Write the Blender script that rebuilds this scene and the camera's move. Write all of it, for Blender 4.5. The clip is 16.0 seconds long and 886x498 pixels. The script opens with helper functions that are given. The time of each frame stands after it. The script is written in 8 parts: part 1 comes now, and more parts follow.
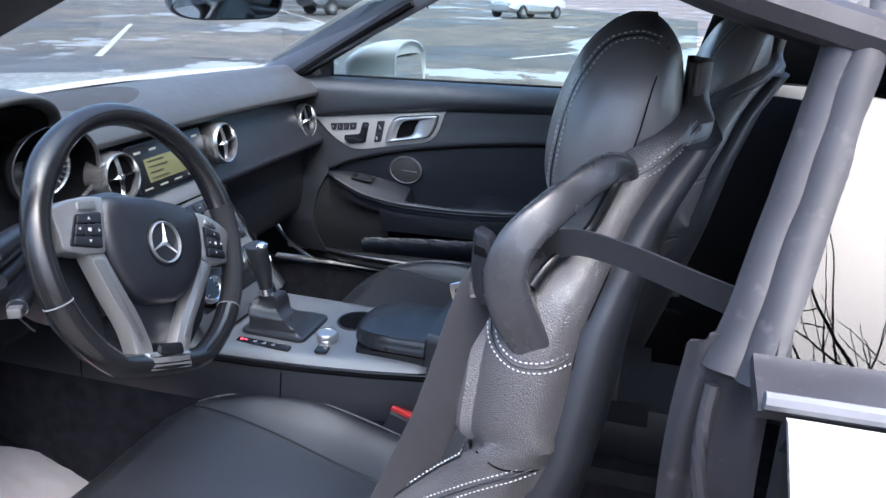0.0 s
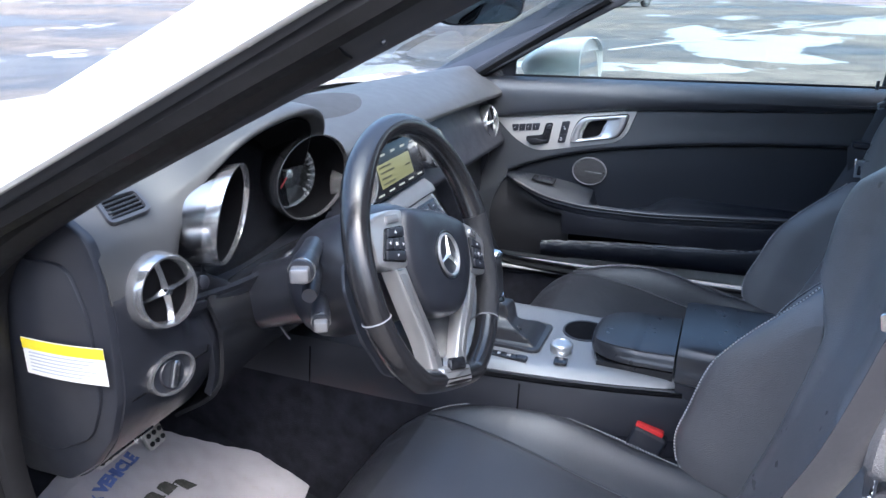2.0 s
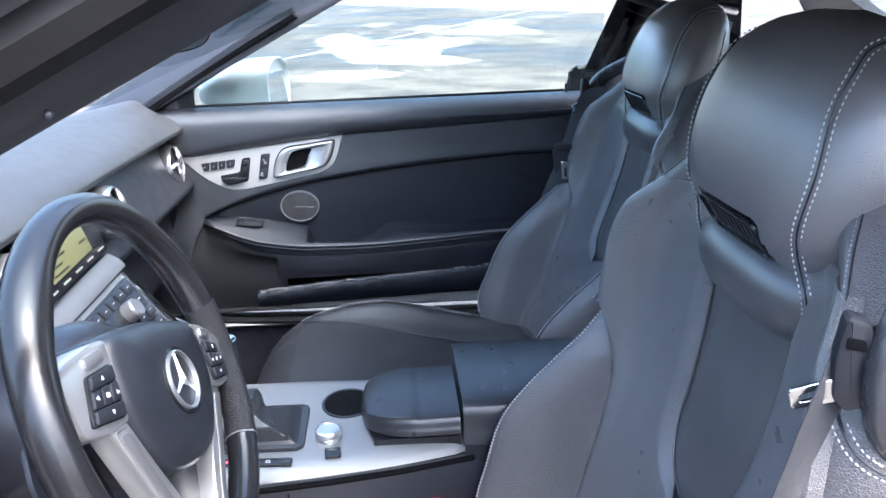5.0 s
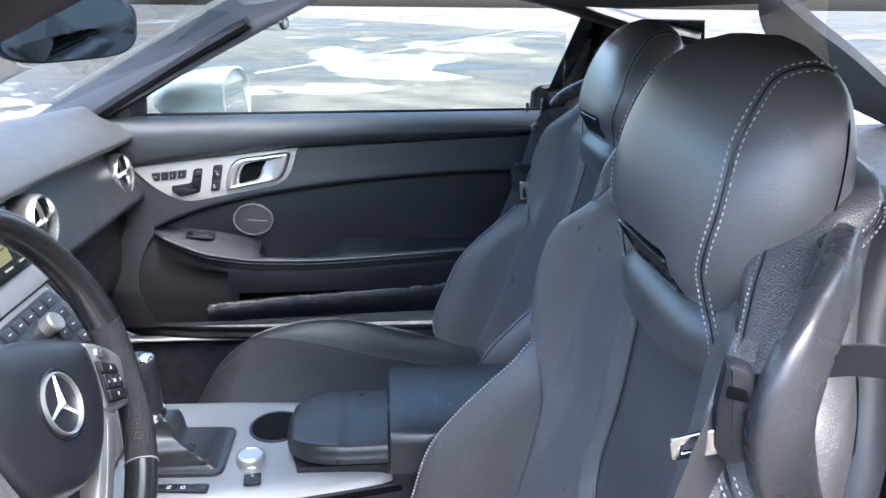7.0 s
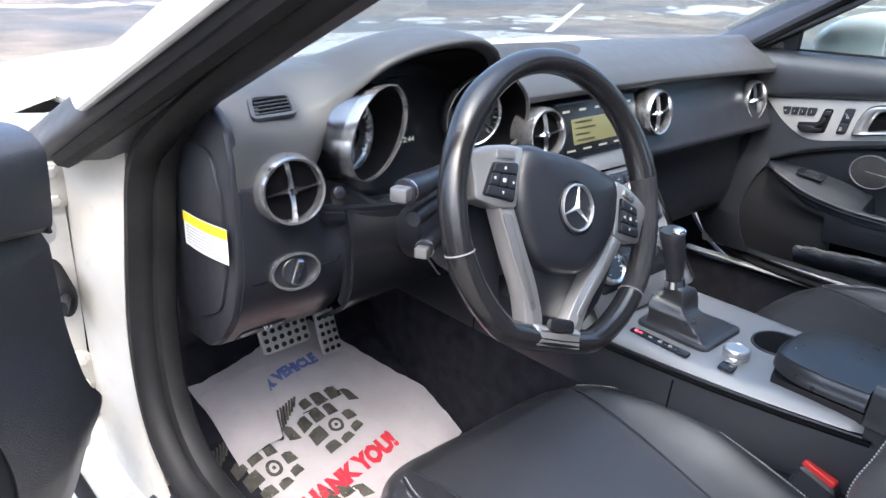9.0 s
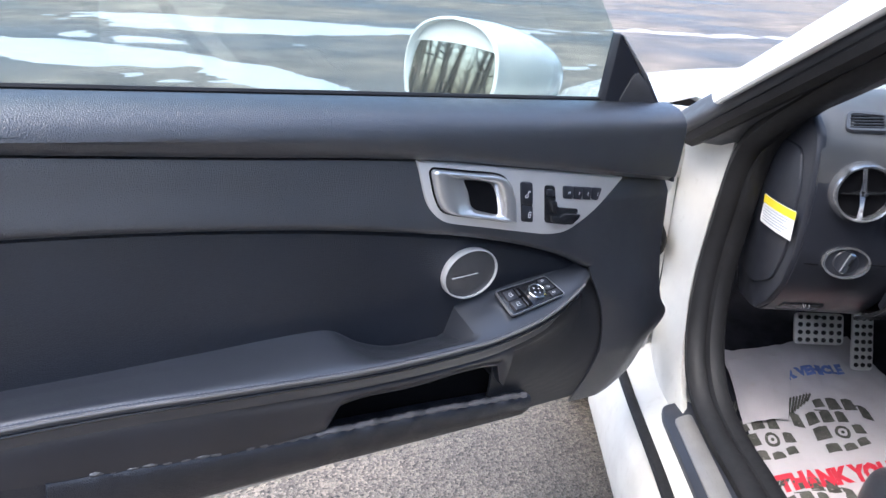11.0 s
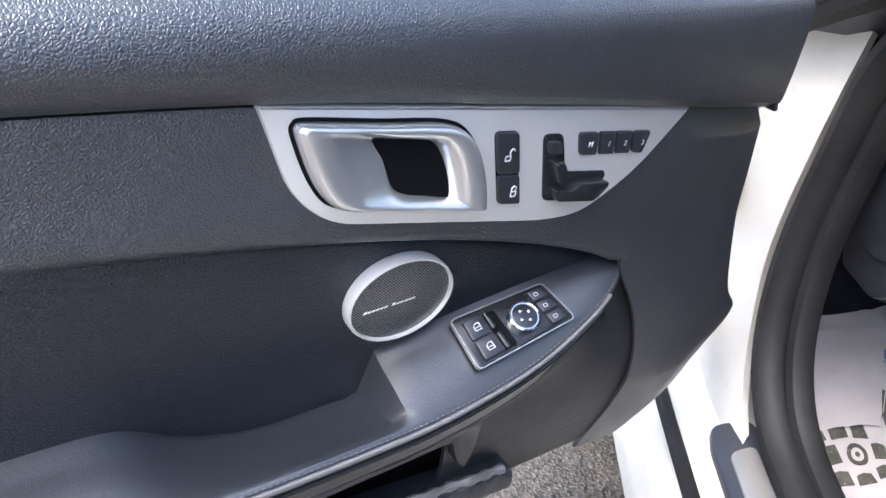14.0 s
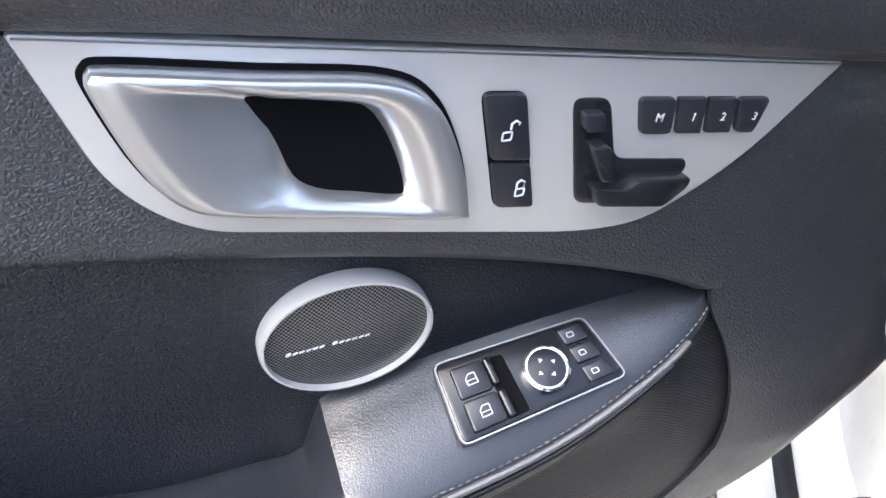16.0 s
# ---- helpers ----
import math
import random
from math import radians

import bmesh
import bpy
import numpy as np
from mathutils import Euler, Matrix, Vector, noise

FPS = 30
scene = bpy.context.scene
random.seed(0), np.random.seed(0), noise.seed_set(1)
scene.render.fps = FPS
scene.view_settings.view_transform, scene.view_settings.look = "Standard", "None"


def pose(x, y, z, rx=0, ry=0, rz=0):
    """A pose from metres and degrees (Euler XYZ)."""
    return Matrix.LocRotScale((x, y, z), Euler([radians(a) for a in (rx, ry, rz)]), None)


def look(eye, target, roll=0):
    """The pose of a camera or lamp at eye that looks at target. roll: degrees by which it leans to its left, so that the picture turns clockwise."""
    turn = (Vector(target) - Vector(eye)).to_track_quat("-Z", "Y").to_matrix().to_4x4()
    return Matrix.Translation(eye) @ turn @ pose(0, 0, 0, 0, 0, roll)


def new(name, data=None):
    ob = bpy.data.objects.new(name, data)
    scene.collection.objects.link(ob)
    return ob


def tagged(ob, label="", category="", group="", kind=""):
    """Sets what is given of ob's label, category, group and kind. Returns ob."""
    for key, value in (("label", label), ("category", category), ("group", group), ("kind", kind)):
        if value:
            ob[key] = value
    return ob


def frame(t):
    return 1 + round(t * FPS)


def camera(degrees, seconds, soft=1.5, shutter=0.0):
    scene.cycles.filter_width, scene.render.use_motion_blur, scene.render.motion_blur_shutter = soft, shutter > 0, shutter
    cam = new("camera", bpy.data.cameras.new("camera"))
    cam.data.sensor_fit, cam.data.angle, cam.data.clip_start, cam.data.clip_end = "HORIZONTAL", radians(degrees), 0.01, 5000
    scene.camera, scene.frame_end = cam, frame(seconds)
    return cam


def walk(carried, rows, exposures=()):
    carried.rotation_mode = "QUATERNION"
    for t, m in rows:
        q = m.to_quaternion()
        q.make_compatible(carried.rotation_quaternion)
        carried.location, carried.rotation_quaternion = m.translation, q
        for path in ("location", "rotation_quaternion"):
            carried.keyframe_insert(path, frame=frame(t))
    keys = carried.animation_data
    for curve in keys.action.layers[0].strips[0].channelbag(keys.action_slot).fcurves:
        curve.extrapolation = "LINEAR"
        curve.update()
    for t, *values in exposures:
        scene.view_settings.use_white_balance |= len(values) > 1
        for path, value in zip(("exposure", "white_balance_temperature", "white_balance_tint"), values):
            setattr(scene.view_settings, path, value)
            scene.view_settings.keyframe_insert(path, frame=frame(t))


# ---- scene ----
cam = camera(61.7, 16.0, 1.5, 0.0)
PATH = [
    (0, (-1.17, 0.006, 1.181), (0.654, 0.496, 0.522), 2.1),
    (0.5, (-1.167, 0.073, 1.175), (0.618, 0.692, 0.519), 2.2),
    (1, (-1.2, 0.168, 1.191), (0.558, 0.859, 0.536), 1.9),
    (1.5, (-1.211, 0.22, 1.186), (0.536, 0.934, 0.524), 1.3),
    (2, (-1.216, 0.276, 1.188), (0.534, 0.966, 0.508), 0.2),
    (2.5, (-1.15, 0.333, 1.174), (0.617, 0.955, 0.473), -0.9),
    (3, (-1.067, 0.383, 1.156), (0.728, 0.887, 0.432), -1.6),
    (3.5, (-1.048, 0.423, 1.16), (0.78, 0.763, 0.423), -1.5),
    (4, (-1.035, 0.438, 1.16), (0.82, 0.6, 0.428), -1.2),
    (4.5, (-1.019, 0.428, 1.175), (0.853, 0.433, 0.473), -1.1),
    (5, (-1.001, 0.398, 1.191), (0.883, 0.27, 0.53), -1.3),
    (5.2, (-0.991, 0.386, 1.197), (0.894, 0.208, 0.553), -1.0),
    (7.3, (-0.961, 0.307, 1.181), (0.936, 0.173, 0.562), 1.2),
    (7.5, (-0.938, 0.299, 1.17), (0.955, 0.335, 0.525), 1.3),
    (8, (-0.933, 0.271, 1.137), (0.879, 0.747, 0.436), 1.8),
    (8.5, (-1.013, 0.217, 1.133), (0.59, 1.167, 0.406), 2.0),
    (9, (-1.058, 0.095, 1.125), (0.209, 1.457, 0.392), 2.1),
    (9.5, (-1.068, -0.024, 1.13), (-0.212, 1.629, 0.398), 2.3),
    (10, (-1.146, -0.147, 1.147), (-0.737, 1.673, 0.427), 2.3),
    (10.2, (-1.183, -0.205, 1.146), (-0.925, 1.648, 0.438), 2.7),
    (12.3, (-1.193, -0.132, 1.117), (-1.327, 1.702, 0.33), 2.8),
    (12.5, (-1.185, -0.087, 1.119), (-1.324, 1.734, 0.304), 2.6),
    (13, (-1.198, 0.076, 1.122), (-1.267, 1.862, 0.225), 3.3),
    (13.5, (-1.186, 0.186, 1.101), (-1.154, 1.936, 0.133), 4.1),
    (14, (-1.13, 0.291, 1.064), (-1.169, 1.985, 0.001), 3.4),
    (14.5, (-1.079, 0.391, 1.028), (-1.274, 2.033, -0.097), 1.9),
    (15, (-1.059, 0.436, 1.009), (-1.355, 2.036, -0.153), 0.9),
    (15.5, (-1.057, 0.465, 1.003), (-1.425, 2.03, -0.188), 0.2),
    (16, (-1.057, 0.481, 0.995), (-1.451, 2.041, -0.193), 0.3),
]
walk(cam, [(t, look(eye, target, roll)) for t, eye, target, roll in PATH],
     [(0.0, 2.0, 5550, 10), (0.5, 2.22, 5550, 10), (2.5, 2.44, 5550, 10), (3.5, 2.74, 5580, 10), (5.0, 2.9, 5650, 10), (7.3, 2.75, 5850, 10), (8.4, 2.74, 5900, 10), (9.0, 2.4, 5950, 10), (10.2, 2.15, 5850, 10), (12.5, 2.17, 5600, 10), (13.0, 2.3, 5680, 10), (14.0, 2.45, 5850, 10), (16.0, 2.48, 5950, 10)])

# ---- world and light: a bright overcast winter day ----
world = bpy.data.worlds.new("overcast_sky")
scene.world = world
world.use_nodes = True
wn = world.node_tree
sky = wn.nodes.new("ShaderNodeTexSky")
sky.sky_type = "NISHITA"
sky.sun_disc = False
sky.sun_elevation, sky.sun_rotation = radians(57), radians(230)
sky.air_density, sky.dust_density, sky.ozone_density = 1.0, 6.0, 1.0
wn.links.new(sky.outputs["Color"], wn.nodes["Background"].inputs["Color"])
wn.nodes["Background"].inputs["Strength"].default_value = 0.15

sun_data = bpy.data.lights.new("sun", "SUN")
sun_data.energy, sun_data.angle, sun_data.color = 0.5, radians(80), (1.0, 0.97, 0.93)
sun = new("sun", sun_data)
sun.matrix_world = look((0, 0, 0), (0.30, 0.16, -0.94))

# ---- materials ----
MATS = {}


def material(name, color, rough=0.5, metal=0.0, var=0.12, var_scale=7.0, grain=0.0, grain_scale=900.0, pebble=0.0,
             pebble_scale=330.0, rough_var=0.12, spec=0.5, coat=0.0, wear=0.0, wear_color=(0.3, 0.3, 0.3), stretch=None, sheen=0.0, coat_rough=0.08):
    """Principled surface with large stains, fine roughness variation and a pebbled or grained relief."""
    if name in MATS:
        return MATS[name]
    m = bpy.data.materials.new(name)
    m.use_nodes = True
    nt = m.node_tree
    b = nt.nodes["Principled BSDF"]
    add, link = nt.nodes.new, nt.links.new
    tc = add("ShaderNodeTexCoord")
    vec = tc.outputs["Object"]
    if stretch:
        mp = add("ShaderNodeMapping")
        mp.inputs["Scale"].default_value = stretch
        link(vec, mp.inputs["Vector"])
        gvec = mp.outputs["Vector"]
    else:
        gvec = vec
    n1 = add("ShaderNodeTexNoise")
    n1.inputs["Scale"].default_value, n1.inputs["Detail"].default_value = var_scale, 5.0
    link(vec, n1.inputs["Vector"])
    ramp = add("ShaderNodeValToRGB")
    lo = [max(0.0, c * (1 - var)) for c in color]
    hi = [min(1.0, c * (1 + var)) for c in color]
    ramp.color_ramp.elements[0].position, ramp.color_ramp.elements[1].position = 0.32, 0.7
    ramp.color_ramp.elements[0].color, ramp.color_ramp.elements[1].color = (*lo, 1), (*hi, 1)
    link(n1.outputs["Fac"], ramp.inputs["Fac"])
    col = ramp.outputs["Color"]
    n2 = add("ShaderNodeTexNoise")
    n2.inputs["Scale"].default_value, n2.inputs["Detail"].default_value = var_scale * 6, 6.0
    link(gvec, n2.inputs["Vector"])
    if wear > 0:
        wr = add("ShaderNodeMapRange")
        wr.inputs["From Min"].default_value, wr.inputs["From Max"].default_value = 0.60, 0.74
        wr.inputs["To Max"].default_value = wear
        link(n2.outputs["Fac"], wr.inputs["Value"])
        mx = add("ShaderNodeMix")
        mx.data_type = "RGBA"
        mx.inputs[7].default_value = (*wear_color, 1)
        link(wr.outputs["Result"], mx.inputs[0])
        link(col, mx.inputs[6])
        col = mx.outputs[2]
    link(col, b.inputs["Base Color"])
    rr = add("ShaderNodeMapRange")
    rr.inputs["From Min"].default_value, rr.inputs["From Max"].default_value = 0.3, 0.7
    rr.inputs["To Min"].default_value, rr.inputs["To Max"].default_value = max(0.02, rough - rough_var * 0.5), min(1.0, rough + rough_var * 0.5)
    link(n2.outputs["Fac"], rr.inputs["Value"])
    link(rr.outputs["Result"], b.inputs["Roughness"])
    b.inputs["Metallic"].default_value = metal
    b.inputs["Specular IOR Level"].default_value = spec
    b.inputs["Coat Weight"].default_value = coat
    b.inputs["Coat Roughness"].default_value = coat_rough
    if sheen:
        b.inputs["Sheen Weight"].default_value = sheen
    normal = None
    if pebble:
        v = add("ShaderNodeTexVoronoi")
        v.feature = "DISTANCE_TO_EDGE"
        v.inputs["Scale"].default_value = pebble_scale
        warp = add("ShaderNodeTexNoise")
        warp.inputs["Scale"].default_value = pebble_scale * 0.4
        link(gvec, warp.inputs["Vector"])
        wm = add("ShaderNodeMix")
        wm.data_type = "VECTOR"
        wm.inputs[0].default_value = 1.2 / pebble_scale
        link(gvec, wm.inputs[4])
        link(warp.outputs["Color"], wm.inputs[5])
        link(wm.outputs[1], v.inputs["Vector"])
        crease = add("ShaderNodeMapRange")
        crease.interpolation_type = "SMOOTHSTEP"
        crease.inputs["From Max"].default_value = 0.30
        link(v.outputs["Distance"], crease.inputs["Value"])
        bp = add("ShaderNodeBump")
        bp.inputs["Strength"].default_value, bp.inputs["Distance"].default_value = pebble, 0.0016
        link(crease.outputs["Result"], bp.inputs["Height"])
        normal = bp.outputs["Normal"]
    if grain:
        g = add("ShaderNodeTexNoise")
        g.inputs["Scale"].default_value, g.inputs["Detail"].default_value = grain_scale, 3.0
        link(gvec, g.inputs["Vector"])
        bg = add("ShaderNodeBump")
        bg.inputs["Strength"].default_value, bg.inputs["Distance"].default_value = grain, 0.0008
        link(g.outputs["Fac"], bg.inputs["Height"])
        if normal:
            link(normal, bg.inputs["Normal"])
        normal = bg.outputs["Normal"]
    if normal:
        link(normal, b.inputs["Normal"])
    MATS[name] = m
    return m


# One black seat leather: light is put into backs and headrests, shade into cushions.
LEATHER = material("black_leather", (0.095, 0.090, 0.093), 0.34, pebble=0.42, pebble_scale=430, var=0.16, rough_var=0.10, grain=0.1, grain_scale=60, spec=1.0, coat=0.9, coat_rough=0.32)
HEAD_LEATHER = material("lit_headrest_leather", (0.172, 0.163, 0.166), 0.34, pebble=0.14, pebble_scale=520, var=0.12, rough_var=0.08, grain=0.06, grain_scale=40, spec=1.0, coat=0.9, coat_rough=0.32)
LEATHER_WING = material("lit_fine_grain_leather", (0.158, 0.151, 0.152), 0.32, pebble=0.55, pebble_scale=440, var=0.14, rough_var=0.10, grain=0.10, grain_scale=40, spec=1.0, coat=0.9, coat_rough=0.30)
CUSHION_LEATHER = material("shaded_cushion_leather", (0.027, 0.028, 0.033), 0.33, pebble=0.30, pebble_scale=650, var=0.16, rough_var=0.08, spec=0.9, coat=0.5, coat_rough=0.28)
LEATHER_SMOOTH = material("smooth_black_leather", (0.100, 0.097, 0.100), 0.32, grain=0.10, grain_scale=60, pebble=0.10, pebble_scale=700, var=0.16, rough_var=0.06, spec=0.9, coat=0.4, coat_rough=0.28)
VINYL = material("black_door_vinyl", (0.017, 0.020, 0.027), 0.36, pebble=0.36, pebble_scale=460, var=0.14, grain=0.03, grain_scale=70, spec=1.0, coat=0.4, coat_rough=0.36)
VINYL_SMOOTH = material("smooth_door_vinyl", (0.010, 0.0125, 0.019), 0.34, pebble=0.35, pebble_scale=430, var=0.14, spec=0.5, coat=0.15, coat_rough=0.34)
SOFT = material("soft_touch_dash", (0.036, 0.038, 0.045), 0.42, grain=0.07, grain_scale=1300, var=0.13, spec=0.6)
DASH_TOP = material("dashboard_top_skin", (0.054, 0.055, 0.057), 0.47, grain=0.06, grain_scale=1300, var=0.08, rough_var=0.06, spec=0.5)
SPEAKER_CLOTH = material("matt_speaker_cover", (0.050, 0.051, 0.056), 0.75, grain=0.1, grain_scale=1500, var=0.1, spec=0.2)
HARD = material("hard_black_plastic", (0.019, 0.021, 0.028), 0.36, grain=0.10, grain_scale=1500, var=0.16, spec=0.6)
GLOSS = material("gloss_black_plastic", (0.014, 0.015, 0.018), 0.22, var=0.1, rough_var=0.06)
# Near-black that puts shade into the colour of gaps, hollows and undersides.
DARK = material("recess_shade_black", (0.005, 0.005, 0.006), 0.9, var=0.2, spec=0.1)
RUBBER = material("door_seal_rubber", (0.010, 0.010, 0.011), 0.55, var=0.35, var_scale=18, grain=0.1, grain_scale=300, wear=0.15, wear_color=(0.03, 0.03, 0.03), spec=0.3)
DUSTY_RUBBER = material("dusty_grey_rubber", (0.042, 0.040, 0.045), 0.5, var=0.35, var_scale=14, grain=0.12, grain_scale=220, wear=0.4, wear_color=(0.15, 0.14, 0.145))
RIM_LEATHER = material("worn_wheel_leather", (0.016, 0.016, 0.018), 0.22, var=0.12, var_scale=9, pebble=0.05, pebble_scale=700, rough_var=0.10, spec=0.7, coat=0.12, coat_rough=0.12)
GRIP_LEATHER = material("perforated_wheel_leather", (0.022, 0.022, 0.025), 0.38, pebble=0.6, pebble_scale=420, var=0.15)
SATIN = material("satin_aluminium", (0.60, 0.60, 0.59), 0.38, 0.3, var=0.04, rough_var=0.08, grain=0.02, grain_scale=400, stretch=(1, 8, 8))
SATIN_DARK = material("satin_silver_plastic", (0.38, 0.38, 0.385), 0.32, 0.75, var=0.08, rough_var=0.1)
CHROME = material("bright_chrome", (0.78, 0.79, 0.80), 0.12, 1.0, var=0.04, rough_var=0.08)
WORN_CHROME = material("brushed_chrome", (0.74, 0.75, 0.76), 0.20, 1.0, var=0.05, rough_var=0.10)
HANDLE = material("satin_chrome", (0.66, 0.67, 0.68), 0.30, 0.85, var=0.02, rough_var=0.03)
ARM_LEATHER = material("armrest_leather", (0.024, 0.027, 0.034), 0.30, pebble=0.12, pebble_scale=650, var=0.08, rough_var=0.03, spec=1.0)
MOULDING = material("grey_moulding_strip", (0.20, 0.20, 0.215), 0.35, var=0.15, var_scale=12)
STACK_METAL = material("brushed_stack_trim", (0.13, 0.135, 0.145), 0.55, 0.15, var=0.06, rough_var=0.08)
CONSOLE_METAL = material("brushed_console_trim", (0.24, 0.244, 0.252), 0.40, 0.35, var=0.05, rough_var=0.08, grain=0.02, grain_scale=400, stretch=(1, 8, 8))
GUIDE_PLASTIC = material("shiny_guide_plastic", (0.048, 0.049, 0.056), 0.27, var=0.03, rough_var=0.03, grain=0.05, grain_scale=900, spec=0.8)
VENT_CHROME = material("satin_vent_chrome", (0.54, 0.55, 0.57), 0.22, 1.0, var=0.01, rough_var=0.0)
STALK_TIP = material("silver_stalk_plastic", (0.22, 0.22, 0.23), 0.34, 0.5, var=0.06, rough_var=0.08)
TUBE_SILVER = material("satin_tube_silver", (0.24, 0.245, 0.255), 0.24, 1.0, var=0.02, rough_var=0.02)
RING_SILVER = material("bright_ring_silver", (0.46, 0.465, 0.475), 0.20, 0.85, var=0.02, rough_var=0.02)
SPOKE = material("satin_spoke_silver", (0.52, 0.525, 0.53), 0.30, 0.75, var=0.02, rough_var=0.01)
LID_LEATHER = material("lid_leather", (0.026, 0.028, 0.033), 0.30, grain=0.12, grain_scale=500, var=0.14, rough_var=0.06, spec=0.6)
SILL_METAL = material("scuffed_sill_metal", (0.30, 0.29, 0.275), 0.36, 0.6, var=0.10, var_scale=14, rough_var=0.15, grain=0.05, grain_scale=300, stretch=(8, 1, 8), wear=0.3, wear_color=(0.18, 0.17, 0.15))
PAINT = material("white_car_paint", (0.62, 0.62, 0.60), 0.26, var=0.03, coat=0.6, rough_var=0.06)
JAMB_PAINT = material("dusty_white_jamb_paint", (0.56, 0.55, 0.505), 0.42, var=0.10, var_scale=9, coat=0.2, wear=0.25, wear_color=(0.38, 0.35, 0.30))
CARPET = material("black_carpet", (0.022, 0.023, 0.030), 0.95, var=0.3, grain=0.9, grain_scale=420, var_scale=30, spec=0.1)
BELT = material("black_belt_webbing", (0.030, 0.030, 0.036), 0.60, var=0.1, grain=0.4, grain_scale=500, stretch=(1, 6, 6), sheen=0.2)
THREAD = material("white_thread", (0.62, 0.62, 0.62), 0.7, var=0.1)
GREY_THREAD = material("grey_thread", (0.26, 0.26, 0.28), 0.7, var=0.1)
DARK_THREAD = material("dark_grey_thread", (0.16, 0.16, 0.18), 0.7, var=0.1)
SYMBOL = material("white_printed_symbol", (0.70, 0.71, 0.72), 0.5, var=0.03)
RED = material("red_release_button", (0.62, 0.03, 0.03), 0.35, var=0.08)
HEADLINER = material("dark_grey_headliner", (0.05, 0.05, 0.055), 0.9, var=0.1, grain=0.4, grain_scale=500)
BARK = material("bare_tree_bark", (0.075, 0.062, 0.052), 0.9, var=0.3, grain=0.5, grain_scale=40)
STAINLESS = material("pedal_steel", (0.55, 0.54, 0.51), 0.38, 0.4, var=0.15, wear=0.2, wear_color=(0.2, 0.19, 0.17))


def glass_material(name, tint, rough=0.0, base=0.045):
    """A thin pane: clear face on, mirror-like at a grazing angle."""
    m = bpy.data.materials.new(name)
    m.use_nodes = True
    nt = m.node_tree
    nt.nodes.remove(nt.nodes["Principled BSDF"])
    tr, gl, mix, lw, pw, ma = (nt.nodes.new(k) for k in ("ShaderNodeBsdfTransparent", "ShaderNodeBsdfGlossy", "ShaderNodeMixShader", "ShaderNodeLayerWeight", "ShaderNodeMath", "ShaderNodeMath"))
    tr.inputs["Color"].default_value = (*tint, 1)
    gl.inputs["Roughness"].default_value = rough
    lw.inputs["Blend"].default_value = 0.5
    pw.operation, ma.operation = "POWER", "MULTIPLY_ADD"
    pw.inputs[1].default_value = 5.0
    ma.inputs[1].default_value, ma.inputs[2].default_value = 0.9 - base, base
    nt.links.new(lw.outputs["Facing"], pw.inputs[0])
    nt.links.new(pw.outputs[0], ma.inputs[0])
    nt.links.new(ma.outputs[0], mix.inputs[0])
    nt.links.new(tr.outputs[0], mix.inputs[1])
    nt.links.new(gl.outputs[0], mix.inputs[2])
    nt.links.new(mix.outputs[0], nt.nodes["Material Output"].inputs["Surface"])
    return m


GLASS = glass_material("tinted_window_glass", (0.80, 0.87, 0.86))
DARKGLASS = glass_material("tinted_quarter_glass", (0.07, 0.075, 0.08), base=0.04)
MIRROR = material("mirror_glass", (0.82, 0.84, 0.84), 0.03, 1.0, var=0.01, rough_var=0.01)


def emitting(name, color, strength):
    m = bpy.data.materials.new(name)
    m.use_nodes = True
    b = m.node_tree.nodes["Principled BSDF"]
    b.inputs["Base Color"].default_value = (*[c * 0.3 for c in color], 1)
    b.inputs["Emission Color"].default_value = (*color, 1)
    b.inputs["Emission Strength"].default_value = strength
    return m


LCD = emitting("amber_display", (0.34, 0.33, 0.15), 0.085)
LCD_DIM = emitting("dim_display_text", (0.6, 0.6, 0.5), 0.12)
RED_LED = emitting("red_selector_led", (1.0, 0.05, 0.08), 1.5)


# ---- geometry helpers ----
def lerp(a, b, t):
    return a + (b - a) * t


def curve1(x, table):
    """Smooth value at x of a table of (x, value)."""
    xs, ys = [p[0] for p in table], [p[1] for p in table]
    if x <= xs[0]:
        return ys[0]
    if x >= xs[-1]:
        return ys[-1]
    i = max(k for k in range(len(xs) - 1) if xs[k] <= x)
    t = (x - xs[i]) / (xs[i + 1] - xs[i])

    def slope(k):
        if k == 0:
            return (ys[1] - ys[0]) / (xs[1] - xs[0])
        if k == len(xs) - 1:
            return (ys[-1] - ys[-2]) / (xs[-1] - xs[-2])
        return (ys[k + 1] - ys[k - 1]) / (xs[k + 1] - xs[k - 1])
    h = xs[i + 1] - xs[i]
    m0, m1 = slope(i) * h, slope(i + 1) * h
    return (2 * t**3 - 3 * t * t + 1) * ys[i] + (t**3 - 2 * t * t + t) * m0 + (-2 * t**3 + 3 * t * t) * ys[i + 1] + (t**3 - t * t) * m1


def spline(pts, n, closed=False):
    """n points along a Catmull-Rom curve through pts."""
    pts = [Vector(p) for p in pts]
    k = len(pts)
    spans = k if closed else k - 1
    out = []
    for j in range(n):
        s = j / (n if closed else n - 1) * spans
        i = min(int(s), spans - 1)
        t = s - i
        if closed:
            a, b, c, d = (pts[(i + o) % k] for o in (-1, 0, 1, 2))
        else:
            b, c = pts[i], pts[i + 1]
            a = pts[i - 1] if i else b * 2 - c
            d = pts[i + 2] if i + 2 < k else c * 2 - b
        out.append(0.5 * ((2 * b) + (c - a) * t + (2 * a - 5 * b + 4 * c - d) * t * t + (3 * b - a - 3 * c + d) * t**3))
    return out


